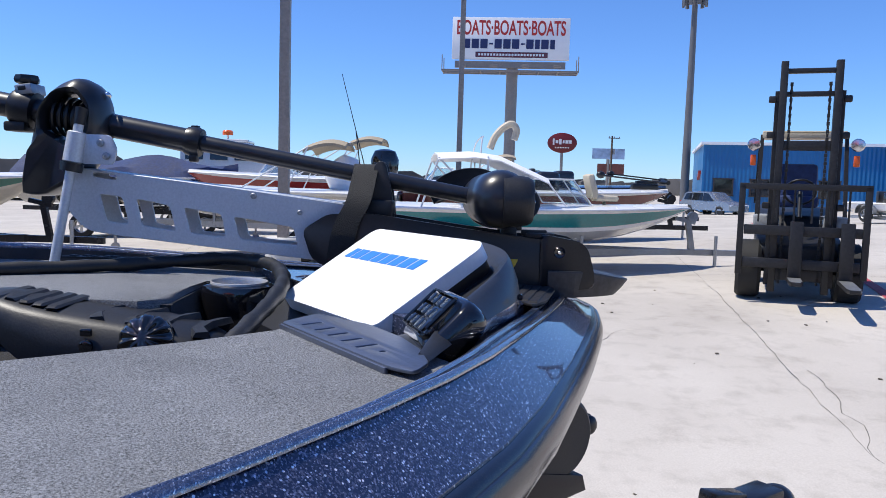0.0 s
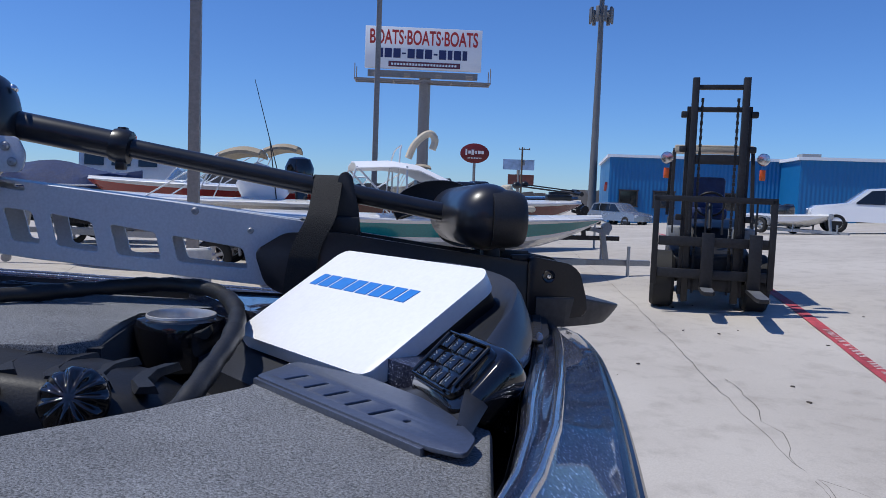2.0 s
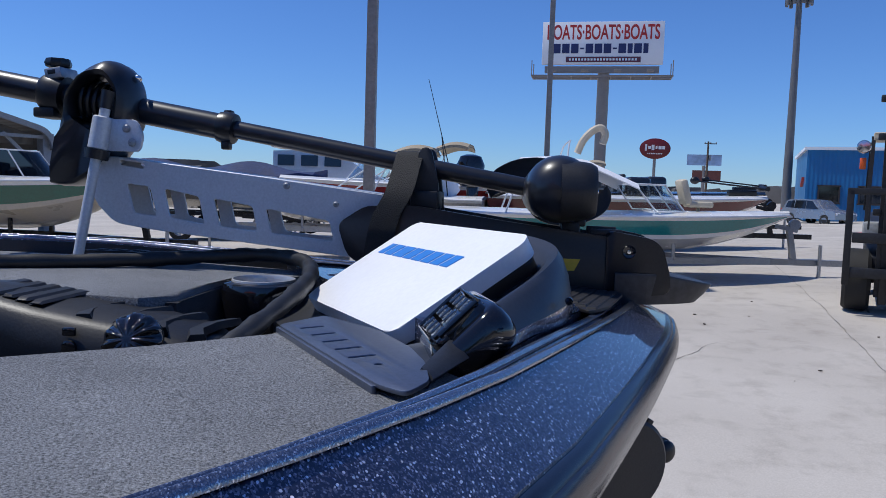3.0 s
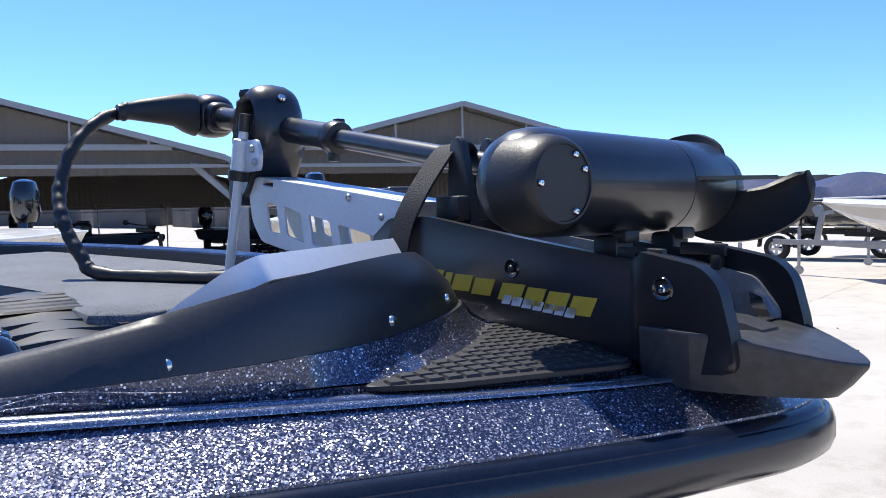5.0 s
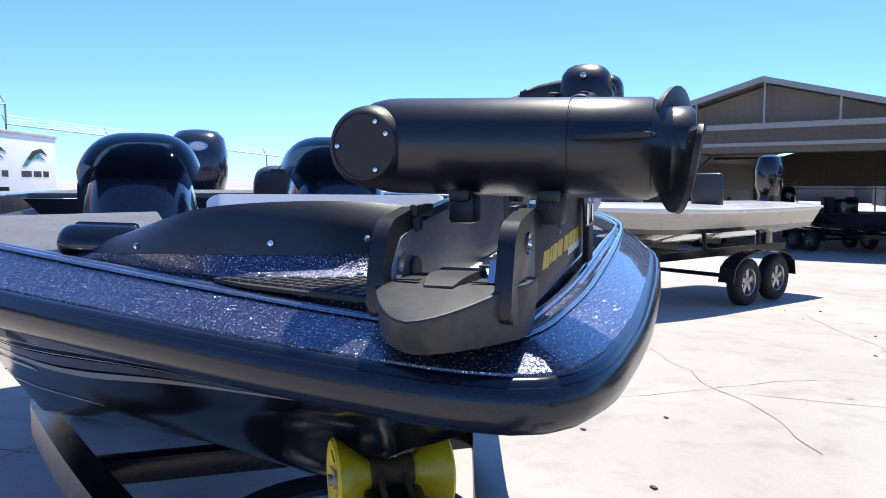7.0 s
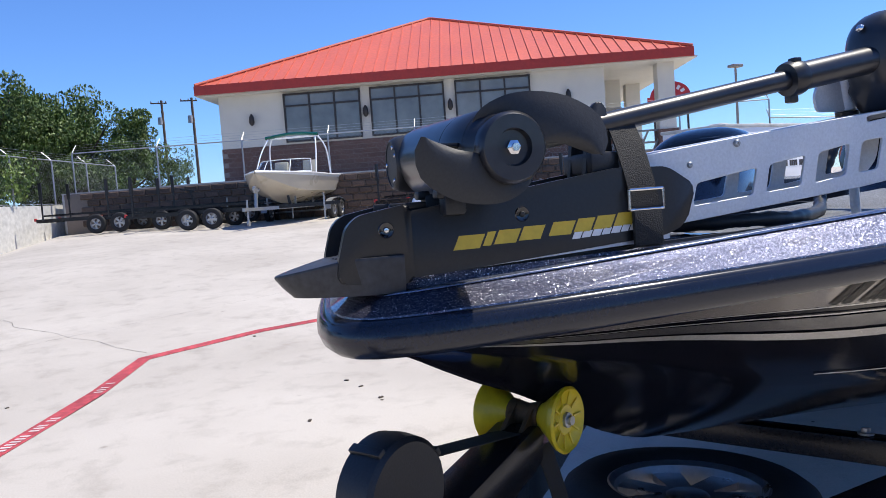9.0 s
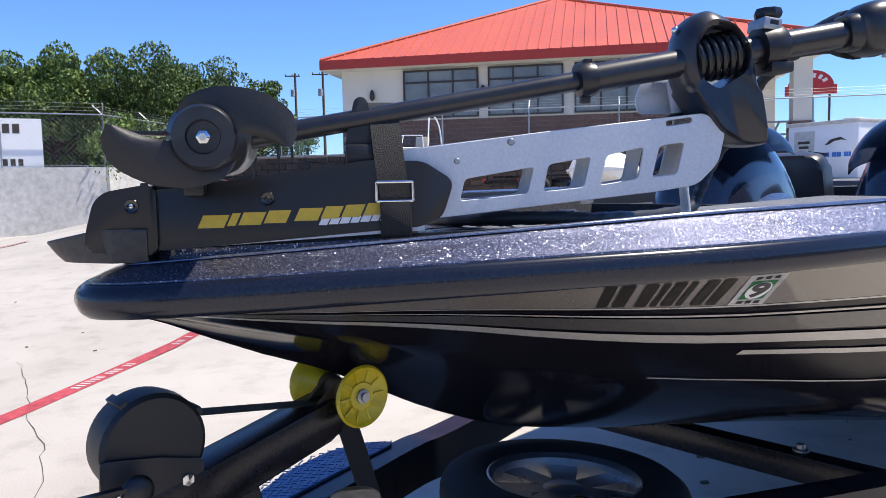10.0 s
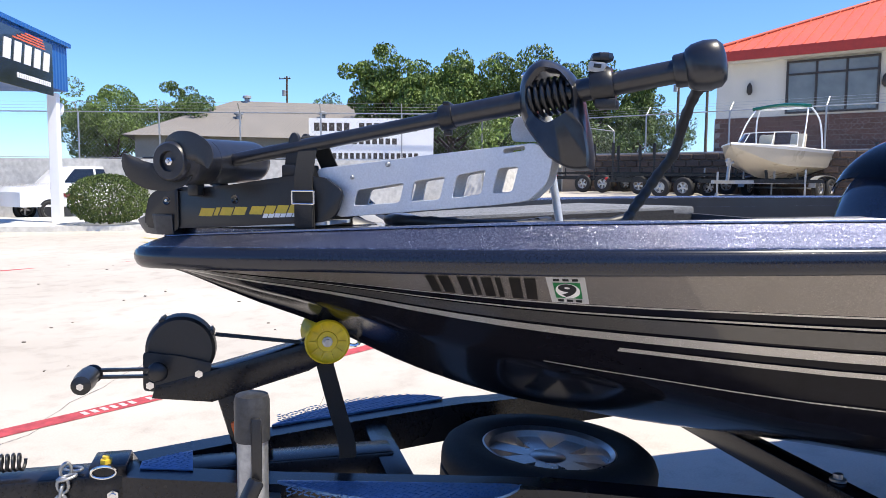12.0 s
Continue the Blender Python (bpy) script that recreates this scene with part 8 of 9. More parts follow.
# low far skyline behind the lot
M["haze"] = surface("far_mixed_roofs", (0.16, 0.15, 0.14), 0.9, 0, 0.4, 0.2, 0.06, 0.0)
rnd = random.Random(11)
for name, a0, a1, n, dist, hmax in (("far_houses", 62, 112, 46, 150, 4.2), ("far_houses", 150, 205, 44, 120, 5.0), ("far_houses", 112, 150, 26, 130, 5.5)):
    bm = B()
    for k in range(n):
        q = radians(a0 + (a1 - a0) * (k + rnd.random()) / n)
        d = dist * rnd.uniform(0.8, 1.3)
        w, dp, h = rnd.uniform(5, 14), rnd.uniform(6, 9), rnd.uniform(0.45, 1.0) * hmax
        m = Matrix.Translation((-d * math.sin(q), d * math.cos(q), -1.5)) @ Matrix.Rotation(q + rnd.uniform(-0.3, 0.3), 4, "Z")
        prism(bm, [(-w / 2, 0), (w / 2, 0), (w / 2, h), (w / 3, h + rnd.uniform(0.2, 1.6)), (-w / 3, h + rnd.uniform(0.2, 1.6)), (-w / 2, h)], m @ Matrix.Rotation(radians(90), 4, "X"), dp)
    tagged(part(name, bm, "haze", smooth=False), "row of low far houses and shops", "houses", kind="stuff")


# ---- boat-storage canopies ----
E0, V0, E2 = Vector((2.4, -25.7)), Vector((-9.07, -19.8)), Vector((-20.9, -13.8))
back = Vector((-0.453, -0.891))


def gable(a, b, wall_left):
    """An open-fronted carport with its gable between two eave ends."""
    mid = (a + b) / 2
    x = (b - a).normalized()
    half_ = (b - a).length / 2
    ang = math.atan2(x.y, x.x)
    g0 = -0.45
    c = thing("storage_canopy", Matrix.Translation((mid.x, mid.y, g0)) @ Matrix.Rotation(ang, 4, "Z"), "gray steel boat-storage canopy with a low gable roof", "canopy")
    eave, apex, D_ = 3.2, 4.87, 18.0
    sgn = 1 if (Matrix.Rotation(ang, 2) @ Vector((0, 1))).dot(back) > 0 else -1
    bm = B()
    rim_ = [(half_ - 0.62 + 0.62 * math.sin(q), eave - 0.50 + 0.62 * math.cos(q)) for q in (radians(12 + 13 * k) for k in range(7))]
    sec = [(-u, z) for u, z in reversed(rim_)] + [(0, apex)] + rim_
    loft(bm, [[(u, 0, z) for u, z in sec], [(u, sgn * D_, z) for u, z in sec]], closed=False)
    bmesh.ops.solidify(bm, geom=bm.faces[:], thickness=0.06)
    part("roof", bm, "roofunder", c, "ribbed sheet roof", smooth=False)
    bm = B()
    for (u0, z0), (u1, z1) in zip(sec, sec[1:]):
        beam(bm, (u0, -sgn * 0.04, z0 + 0.04), (u1, -sgn * 0.04, z1 + 0.04), 0.10, 0.16)
    part("fascia", bm, "canopysteel", c, "pale gray roof edge")
    for dy in (0.15, 6.0, 12.0, 17.5):
        bm = B()
        beam(bm, (-half_, sgn * dy, eave - 0.12), (half_, sgn * dy, eave - 0.12), 0.08, 0.10)
        beam(bm, (-half_ * 0.72, sgn * dy, eave + 0.40), (half_ * 0.72, sgn * dy, eave + 0.40), 0.10, 0.16)
        for k in range(-2, 3):
            u = half_ * k / 3.2
            beam(bm, (u, sgn * dy, eave + 0.4), (u, sgn * dy, eave + (apex - eave) * (1 - abs(u) / half_) - 0.03), 0.06, 0.06, up=(0, 1, 0))
        # inner trusses take the dark sheet brown: shade under the roof painted in
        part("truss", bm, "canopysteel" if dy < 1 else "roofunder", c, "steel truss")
    for dy in (0.3, 9.0, 17.5):
        for u in (-half_ + 0.05, half_ - 0.05):
            bm = B()
            beam(bm, (u, sgn * dy, 0), (u, sgn * dy, eave), 0.34, 0.34, 0.01, up=(0, 1, 0))
            for du in (-1.3, 1.3):
                if abs(u + du) < half_ + 1.5:
                    beam(bm, (u, sgn * dy, eave - 1.25), (u + du, sgn * dy, eave - 0.05), 0.08, 0.1)
            part("column", bm, "canopysteel", c, "gray steel column")
    bm = B()
    prism(bm, [(-half_, eave - 1.35), (half_, eave - 1.35), (half_, eave - 0.2), (0, apex), (-half_, eave - 0.2)], axes((0, sgn * D_ - 0.05, 0), (1, 0, 0), (0, 0, 1)), 0.06)
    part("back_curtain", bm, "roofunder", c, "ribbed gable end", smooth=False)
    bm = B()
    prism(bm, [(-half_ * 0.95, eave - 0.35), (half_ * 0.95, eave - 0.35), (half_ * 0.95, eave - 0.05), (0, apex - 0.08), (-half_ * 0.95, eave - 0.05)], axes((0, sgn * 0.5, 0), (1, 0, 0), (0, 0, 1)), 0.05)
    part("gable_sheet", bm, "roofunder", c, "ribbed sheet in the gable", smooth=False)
    if wall_left:
        bm = B()
        u = half_ if wall_left > 0 else -half_
        beam(bm, (u, 0.0, eave / 2 - 0.1), (u, sgn * D_, eave / 2 - 0.1), 0.06, eave)
        part("side_wall", bm, "roofunder", c, smooth=False)
    return c


gable(V0, E0, 1)
gable(E2, V0, 0)

# ---- chain-link fences with barbed wire ----
link = bpy.data.materials.new("chain_link")
link.use_nodes = True
t = link.node_tree
p = t.nodes["Principled BSDF"]
p.inputs["Base Color"].default_value = (0.34, 0.35, 0.36, 1)
p.inputs["Metallic"].default_value = 0.7
p.inputs["Roughness"].default_value = 0.45


def fence(pts, z0s, h=1.9, label="galvanised chain-link fence with barbed wire", lean=0.35):
    f = thing("chain_link_fence", Matrix.Translation((pts[0][0], pts[0][1], z0s[0])), label, "fence")
    o = Vector((pts[0][0], pts[0][1], z0s[0]))
    wires = B()
    bars = B()
    for (p0, p1), (a0, a1) in zip(zip(pts, pts[1:]), zip(z0s, z0s[1:])):
        P0, P1 = Vector((*p0, a0)) - o, Vector((*p1, a1)) - o
        d = P1 - P0
        n = max(1, round(d.length / 3.0))
        side = Vector((-d.y, d.x, 0)).normalized()
        for k in range(n + 1):
            q = P0 + d * k / n
            bm = B()
            rod(bm, q, q + Vector((0, 0, h)), 0.03, seg=8)
            rod(bm, q + Vector((0, 0, h)), q + Vector((0, 0, h + 0.32)) + side * lean, 0.018, seg=6)
            part("post", bm, "galv", f)
        for hh, rr_ in ((h, 0.022), (0.05, 0.01)):
            rod(bars, P0 + Vector((0, 0, hh)), P1 + Vector((0, 0, hh)), rr_, seg=6)
        for w_ in (0.35, 0.65, 1.0):
            rod(wires, P0 + Vector((0, 0, h + 0.32 * w_)) + side * lean * w_, P1 + Vector((0, 0, h + 0.32 * w_)) + side * lean * w_, 0.0035, seg=4)
        # the woven mesh: crossing wires
        Ld = d.length
        u = d / Ld
        s_ = 0.16
        m_ = int((Ld + h) / s_)
        for k in range(m_):
            c = k * s_
            for sg_ in (1, -1):
                if sg_ > 0:
                    a, b = (max(c - h, 0), max(h - c, 0)), (min(c, Ld), h - max(c - Ld, 0) * 0 - 0)
                    x0, y0 = (c - h, 0) if c > h else (0, h - c)
                    x1, y1 = (c, h) if c < Ld else (Ld, h - (c - Ld))
                else:
                    x0, y0 = (c, 0) if c < Ld else (Ld, c - Ld)
                    x1, y1 = (c - h, h) if c > h else (0, c)
                if x1 == x0 and y1 == y0 or y0 > h or y1 > h + 1e-6 or y0 < -1e-6 or y1 < -1e-6:
                    continue
                q0, q1 = P0 + u * x0 + Vector((0, 0, y0)), P0 + u * x1 + Vector((0, 0, y1))
                rod(wires, q0, q1, 0.0018, seg=3, caps=False)
    part("rail", bars, "galv", f)
    part("mesh_wire", wires, link, f)["kind"] = "stuff"
    return f


# ---- red-roofed building on its terrace ----
Lc, Rc = Vector((32.4, -1.3)), Vector((24.6, -20.6))
ux = (Rc - Lc).normalized()
RBm = Matrix.Translation((Lc.x, Lc.y, 0)) @ Matrix.Rotation(math.atan2(ux.y, ux.x), 4, "Z")
# local: x along the front from its far end, y away from the front... sign below
ny = 1 if (Matrix.Rotation(math.atan2(ux.y, ux.x), 2) @ Vector((0, 1))).dot(Vector((0.853, -0.523))) > 0 else -1
rb = thing("red_roof_building", RBm, "cream stucco building with red metal hip roof and brick base", "building")
WL, DP, EV = 20.8, 14.0, 6.42


def fy(v):
    return ny * v


over = 0.75
bm = B()
box(bm, (17.1 - over, DP, EV - 4.15), Matrix.Translation((over + (17.1 - over) / 2, fy(over + DP / 2), (EV + 4.15) / 2)))
part("upper_wall", bm, "stucco", rb, "cream stucco wall", smooth=False)
bm = B()
box(bm, (17.1 - over + 0.06, DP + 0.06, 4.15 - 1.0), Matrix.Translation((over + (17.1 - over) / 2, fy(over + DP / 2), (4.15 + 1.0) / 2)))
lw = part("brick_base", bm, "mortar", rb, "brown brick base", smooth=False)
# bricks on the front
bme = bmesh.new()
box(bme, (0.385, 0.02, 0.185))
me_b = bpy.data.meshes.new("brick")
bme.to_mesh(me_b)
bme.free()
me_b.materials.append(M["brick"])
for r in range(8):
    for k in range(41):
        x = over + 0.2 + k * 0.4 + (0.2 if r % 2 else 0)
        if x > 16.9:
            continue
        ob = new("brick", me_b)
        ob.parent = lw
        ob.matrix_basis = Matrix.Translation((x, fy(over - 0.035), 4.05 - r * 0.2))
# roof: hip with standing seams
ridge_y = over + DP / 2 - 0.2
X0, X1, Y0, Y1 = 0.05, WL - 0.2, 0.0, DP + 2 * over
A_, B_ = (9.65, ridge_y), (9.85, ridge_y)
ZR = 10.45
bm = B()
c4 = [bm.verts.new((x, fy(y), EV + 0.35)) for x, y in ((X0, Y0), (X1, Y0), (X1, Y1), (X0, Y1))]
ra, rb_ = bm.verts.new((A_[0], fy(A_[1]), ZR)), bm.verts.new((B_[0], fy(B_[1]), ZR))
bm.faces.new((c4[0], c4[1], rb_, ra))
bm.faces.new((c4[1], c4[2], rb_))
bm.faces.new((c4[2], c4[3], ra, rb_))
bm.faces.new((c4[3], c4[0], ra))
roof = part("roof", bm, "redmetal", rb, "red standing-seam metal roof", smooth=False)
for k in range(1, 44):
    x = X0 + (X1 - X0) * k / 44
    if x < A_[0]:
        t_ = (x - X0) / (A_[0] - X0)
    elif x > B_[0]:
        t_ = (X1 - x) / (X1 - B_[0])
    else:
        t_ = 1.0
    bm = B()
    beam(bm, (x, fy(Y0), EV + 0.37), (x, fy(Y0 + (ridge_y - Y0) * t_), EV + 0.37 + (ZR - EV - 0.35) * t_), 0.035, 0.05)
    part("seam", bm, "redmetal", roof, smooth=False)
for p0, p1 in (((X0, Y0), (X1, Y0)), ((X1, Y0), (X1, Y1)), ((X0, Y0), (X0, Y1))):
    part("fascia", beam(B(), (p0[0], fy(p0[1]), EV + 0.17), (p1[0], fy(p1[1]), EV + 0.17), 0.10, 0.38), "redfascia", rb, "deep red fascia", smooth=False)
bm = B()
box(bm, (WL, DP + 2 * over - 0.2, 0.06), Matrix.Translation((WL / 2, fy(Y1 / 2), EV - 0.02)))
part("soffit", bm, "stucco", rb, smooth=False)
# ridge caps
bm = B()
for p0, p1 in (((X0, Y0, EV + 0.37), (*A_, ZR)), ((*A_, ZR), (*B_, ZR)), ((*B_, ZR), (X1, Y0, EV + 0.37)), ((*B_, ZR), (X1, Y1, EV + 0.37))):
    rod(bm, (p0[0], fy(p0[1]), p0[2] + 0.03), (p1[0], fy(p1[1]), p1[2] + 0.03), 0.07, seg=8)
part("ridge_cap", bm, "redmetal", roof)
for x0, w in ((3.58, 3.2), (7.26, 3.08), (10.86, 3.1)):
    bm = B()
    box(bm, (w, 0.12, 1.95), Matrix.Translation((x0 + w / 2, fy(over - 0.02), 5.25)))
    win = part("window", bm, "windowdark", rb, smooth=False)
    bm = B()
    for k in range(4):
        box(bm, (0.075, 0.1, 2.05), Matrix.Translation((x0 + w * k / 3, fy(over - 0.08), 5.25)))
    for z in (4.26, 5.75, 6.24):
        box(bm, (w + 0.075, 0.1, 0.075), Matrix.Translation((x0 + w / 2, fy(over - 0.085), z)))
    part("window_frame", bm, "framedark", win, "dark window frame", smooth=False)
    bm = B()
    for k in range(3):
        lathe(bm, [(0.45, 0), (0.62, 0.004), (0.0001, 0.004)], Matrix.Translation((x0 + w * (k + 0.5) / 3 + 0.15, fy(over - 0.082), 5.0)) @ Matrix.Rotation(radians(90), 4, "X") @ Matrix.Diagonal((0.6, 1, 1, 1)), 20)
for x in (2.15, 7.02, 10.6, 15.55):
    bm = B()
    lathe(bm, [(0.04, 0), (0.12, 0.12), (0.10, 0.36), (0.03, 0.48)], Matrix.Translation((x, fy(over - 0.16), 5.05)), 10)
    box(bm, (0.1, 0.14, 0.16), Matrix.Translation((x, fy(over - 0.08), 5.25)))
    part("wall_lamp", bm, "framedark", rb, "dark wall lantern")
# porch with pillars
for x, y in ((18.3, over + 4.5), (WL - 1.1, over + 0.2), (WL - 1.1, over + 6.5)):
    bm = B()
    box(bm, (0.7, 0.7, EV - 3.6), Matrix.Translation((x, fy(y + 0.3), (EV + 3.6) / 2)))
    pl = part("pillar", bm, "stucco", rb, smooth=False)
    bm = B()
    box(bm, (0.84, 0.84, 2.6), Matrix.Translation((x, fy(y + 0.3), 2.3)))
    part("pillar_base", bm, "brick", pl, smooth=False)
bm = B()
for z in (3.1, 3.6):
    beam(bm, (17.1, fy(over + 0.4), z), (WL - 0.6, fy(over + 0.4), z), 0.08, 0.08)
for k in range(5):
    beam(bm, (17.2 + k * 0.6, fy(over + 0.4), 2.6), (17.7 + k * 0.6, fy(over + 0.4), 3.6), 0.06, 0.08)
part("porch_rail", bm, "metalpole", rb)
bm = B()
box(bm, (2.9, 0.3, 1.3), Matrix.Translation((12.5, fy(13.5), 9.4)))
box(bm, (1.6, 0.3, 0.8), Matrix.Translation((14.6, fy(14.5), 8.9)))
part("roof_sign", bm, surface("dark_sign_face", (0.05, 0.045, 0.03), 0.5, 0, 0.3, 1.5, 0.5, 0), rb, "dark sign behind the roof", smooth=False)
# terrace and block wall in front of it
ter = B()
box(ter, (26, 34, 1.5), RBm @ Matrix.Translation((9, fy(13.2), 1.85)))
tagged(part("terrace", ter, "wallwhite", smooth=False), "raised terrace under the red-roofed building", "terrace", kind="structure")
bw = tagged(part("wall_block", box(B(), (25.9, 0.3, 2.2), RBm @ Matrix.Translation((9.2, fy(-3.95), 1.45))), "mortar", smooth=False), "brown split-face block retaining wall", "retaining wall", kind="structure")
bme = bmesh.new()
box(bme, (0.47, 0.10, 0.225), None, 0.03, 1)
me_k = bpy.data.meshes.new("block")
bme.to_mesh(me_k)
bme.free()
me_k.materials.append(M["block"])
rnd = random.Random(3)
for r in range(6):
    for k in range(50):
        ob = new("block", me_k)
        ob.parent = bw
        ob.matrix_basis = RBm @ Matrix.Translation((-2.9 + k * 0.49 + (0.245 if r % 2 else 0), fy(-4.12 + rnd.uniform(-0.012, 0.012)), 2.42 - r * 0.245))


def RP(x, y):
    q = RBm @ Vector((x, fy(y), 0))
    return (q.x, q.y)


fence([RP(-3.4, -3.9), RP(22.0, -3.9)], [2.55, 2.55], 1.5)

# ---- pale retaining wall, fence, banner, gray-roofed house ----
C1, C2, C3 = (25.5, 6.0), (36.0, 2.2), (16.4, 34.0)
for k, (p0, p1, mt) in enumerate(((C1, C2, "wallwhite"), (C1, C3, "wallwhite"))):
    bm = B()
    beam(bm, (*p0, 0.95), (*p1, 0.95), 0.25, 2.5)
    tagged(part("wall_concrete", bm, mt, smooth=False), "pale stained concrete retaining wall", "retaining wall", kind="structure")
bm = B()
vs = [bm.verts.new((x, y, 2.0)) for x, y in ((25.6, 6.1), (36, 2.3), (90, -10), (90, 90), (18, 60), (16.6, 34))]
bm.faces.new(vs)
tagged(part("upper_ground", bm, surface("dry_grass_ground", (0.12, 0.11, 0.05), 0.95, 0, 0.3, 20, 0.6, 0.3), smooth=False), "dry grass ground above the retaining wall", "ground", kind="structure")
fence([C1, C3], [2.2, 2.2], 1.7)
fence([C1, C2], [2.2, 2.2], 1.7)
d = (Vector(C3) - Vector(C1)).normalized()
bn = thing("banner", Matrix.Translation((24.3, 9.9, 2.05)) @ Matrix.Rotation(math.atan2(d.y, d.x) - math.pi, 4, "Z"), "white printed banner tied to the fence", "banner")
bm = B()
box(bm, (4.6, 0.02, 1.7), Matrix.Translation((0, 0.20, 0.85)))
sheet_ = part("sheet", bm, "whitecover", bn, smooth=False)
sgn = 1
for row, (z, n, wd, hg) in enumerate(((1.38, 14, 0.20, 0.30), (0.86, 9, 0.17, 0.22), (0.32, 18, 0.14, 0.22))):
    for k in range(n):
        if row == 0 and k in (5, 10):
            continue
        part("print_bar", box(B(), (wd, 0.03, hg), Matrix.Translation((-2.0 + (0 if row != 1 else 0.9) + k * (wd + 0.075), 0.20, z))), "framedark", sheet_, smooth=False)
hs = thing("gray_house", pose(42.9, 22.7, 1.5, 0, 0, 34), "low house with a gray shingle hip roof", "house")
bm = B()
box(bm, (12, 19, 2.4), Matrix.Translation((0, 0, 1.2)))
part("wall", bm, surface("tan_siding", (0.30, 0.27, 0.23), 0.85, 0, 0.15, 20, 1.0, 0.2), hs, smooth=False)
bm = B()
q = [bm.verts.new(p) for p in ((-6.6, -10.1, 2.3), (6.6, -10.1, 2.3), (6.6, 10.1, 2.3), (-6.6, 10.1, 2.3), (0, -4.2, 4.9), (0, 4.2, 4.9))]
for f in ((0, 1, 4), (1, 2, 5, 4), (2, 3, 5), (3, 0, 4, 5)):
    bm.faces.new([q[i] for i in f])
rf = part("roof", bm, "grayroof", hs, "gray shingle roof", smooth=False)
for p_ in ((-0.2, -4.0, 4.85), (-0.2, 3.4, 4.85), (-3.0, -1.0, 3.75), (-3.4, 4.0, 3.55), (-2.5, -5.2, 3.8)):
    bm = B()
    lathe(bm, [(0.16, -0.2), (0.16, 0.2), (0.28, 0.22), (0.25, 0.36), (0.0001, 0.42)], Matrix.Translation(p_), 12)
    part("roof_vent", bm, "canopysteel", rf)
for y in (-6, -2, 2, 6):
    bm = B()
    box(bm, (0.1, 1.4, 1.1), Matrix.Translation((-6.02, y, 1.3)))
    part("window", bm, "windowdark", hs, smooth=False)

# ---- shop canopy post, kerbed island ----
cp = thing("shop_canopy", pose(16.7, 16.9, 0.0, 0, 0, 24), "blue-fascia shop canopy on a white post, with banner", "canopy")
bm = B()
box(bm, (0.28, 0.28, 4.0), Matrix.Translation((0, 0, 2.0)), 0.02)
part("post", bm, "whitecover", cp, "white square post", smooth=False)
bm = B()
box(bm, (7.5, 5.0, 1.35), Matrix.Translation((-3.4, 2.2, 4.75)))
part("fascia", bm, "bluefascia", cp, "blue ribbed fascia", smooth=False)
bm = B()
box(bm, (7.7, 5.2, 0.12), Matrix.Translation((-3.4, 2.2, 5.45)))
part("cap", bm, "bluefascia", cp, smooth=False)
bm = B()
box(bm, (4.2, 0.03, 1.45), Matrix.Translation((-3.0, -0.34, 4.55)))
bnn = part("banner", bm, "darkboat", cp, "black banner with white printing", smooth=False)
for k in range(5):
    part("print_bar", prism(B(), [(0, 0), (0.40, 0), (0.52, 0.52), (0.12, 0.52)], Matrix.Translation((-1.60 - 0.6 * k, -0.358, 4.45)) @ Matrix.Rotation(radians(90), 4, "X"), 0.01), "whiteprint", bnn, smooth=False)
for k in range(16):
    part("small_print_bar", box(B(), (0.10, 0.012, 0.13), Matrix.Translation((-1.15 - 0.135 * k, -0.362, 4.12))), "whiteprint", bnn, smooth=False)
bm = B()
for k in range(4):
    box(bm, (2.0 - 0.3 * k, 0.012, 0.04), Matrix.Translation((-2.4 + 0.1 * k, -0.362, 5.05 + 0.07 * k)))
part("print_lines", bm, "orange", bnn, smooth=False)
bm = B()
rod(bm, (0.14, 0, 3.65), (0.42, 0, 3.75), 0.03, seg=8)
lathe(bm, [(0.11, 0), (0.12, 0.2), (0.09, 0.26), (0.0001, 0.27)], Matrix.Translation((0.46, 0, 3.48)), 16)
ball(bm, (0.46, 0, 3.48), 0.10, 14, 8)
part("dome_camera", bm, "whitecover", cp, "white dome camera")
kb = B()
pts_k = rounded([(13.4, 17.8), (16.2, 14.0), (17.6, 13.2), (19.2, 14.3), (21.0, 17.5), (17.5, 21.5)], 1.0, 5)
prism(kb, pts_k, Matrix.Translation((0, 0, -0.05)), 0.20, 0.02)
tagged(part("kerb", kb, "wallwhite", smooth=False), "raised concrete island with a kerb", "kerb", kind="structure")


# ---- planting ----
def leaves(bm, c, rad, n, size, rnd_, flat=0.8):
    """Small leaf cards filling an uneven clump."""
    for _ in range(n):
        while True:
            v = Vector((rnd_.uniform(-1, 1), rnd_.uniform(-1, 1), rnd_.uniform(-1, 1)))
            if 0.25 < v.length < 1:
                break
        v.length = v.length ** 0.5
        p_ = Vector(c) + Vector((v.x * rad, v.y * rad, v.z * rad * flat))
        r3 = Euler((rnd_.uniform(0, 6), rnd_.uniform(0, 6), rnd_.uniform(0, 6))).to_matrix()
        s_ = size * rnd_.uniform(0.6, 1.3)
        q_ = [p_ + r3 @ Vector(w) * s_ for w in ((-0.5, 0, 0), (0, -0.32, 0.06), (0.6, 0, 0), (0, 0.32, 0.06))]
        bm.faces.new([bm.verts.new(x_) for x_ in q_])


M["leaf1"] = leaf_mat("leaf_green", (0.06, 0.11, 0.016), (0.17, 0.25, 0.05))
M["leaf2"] = leaf_mat("leaf_dark_green", (0.042, 0.080, 0.015), (0.12, 0.19, 0.036))
M["bark"] = surface("bark", (0.09, 0.07, 0.05), 0.9, 0, 0.3, 20, 2, 0.6, 0.02)


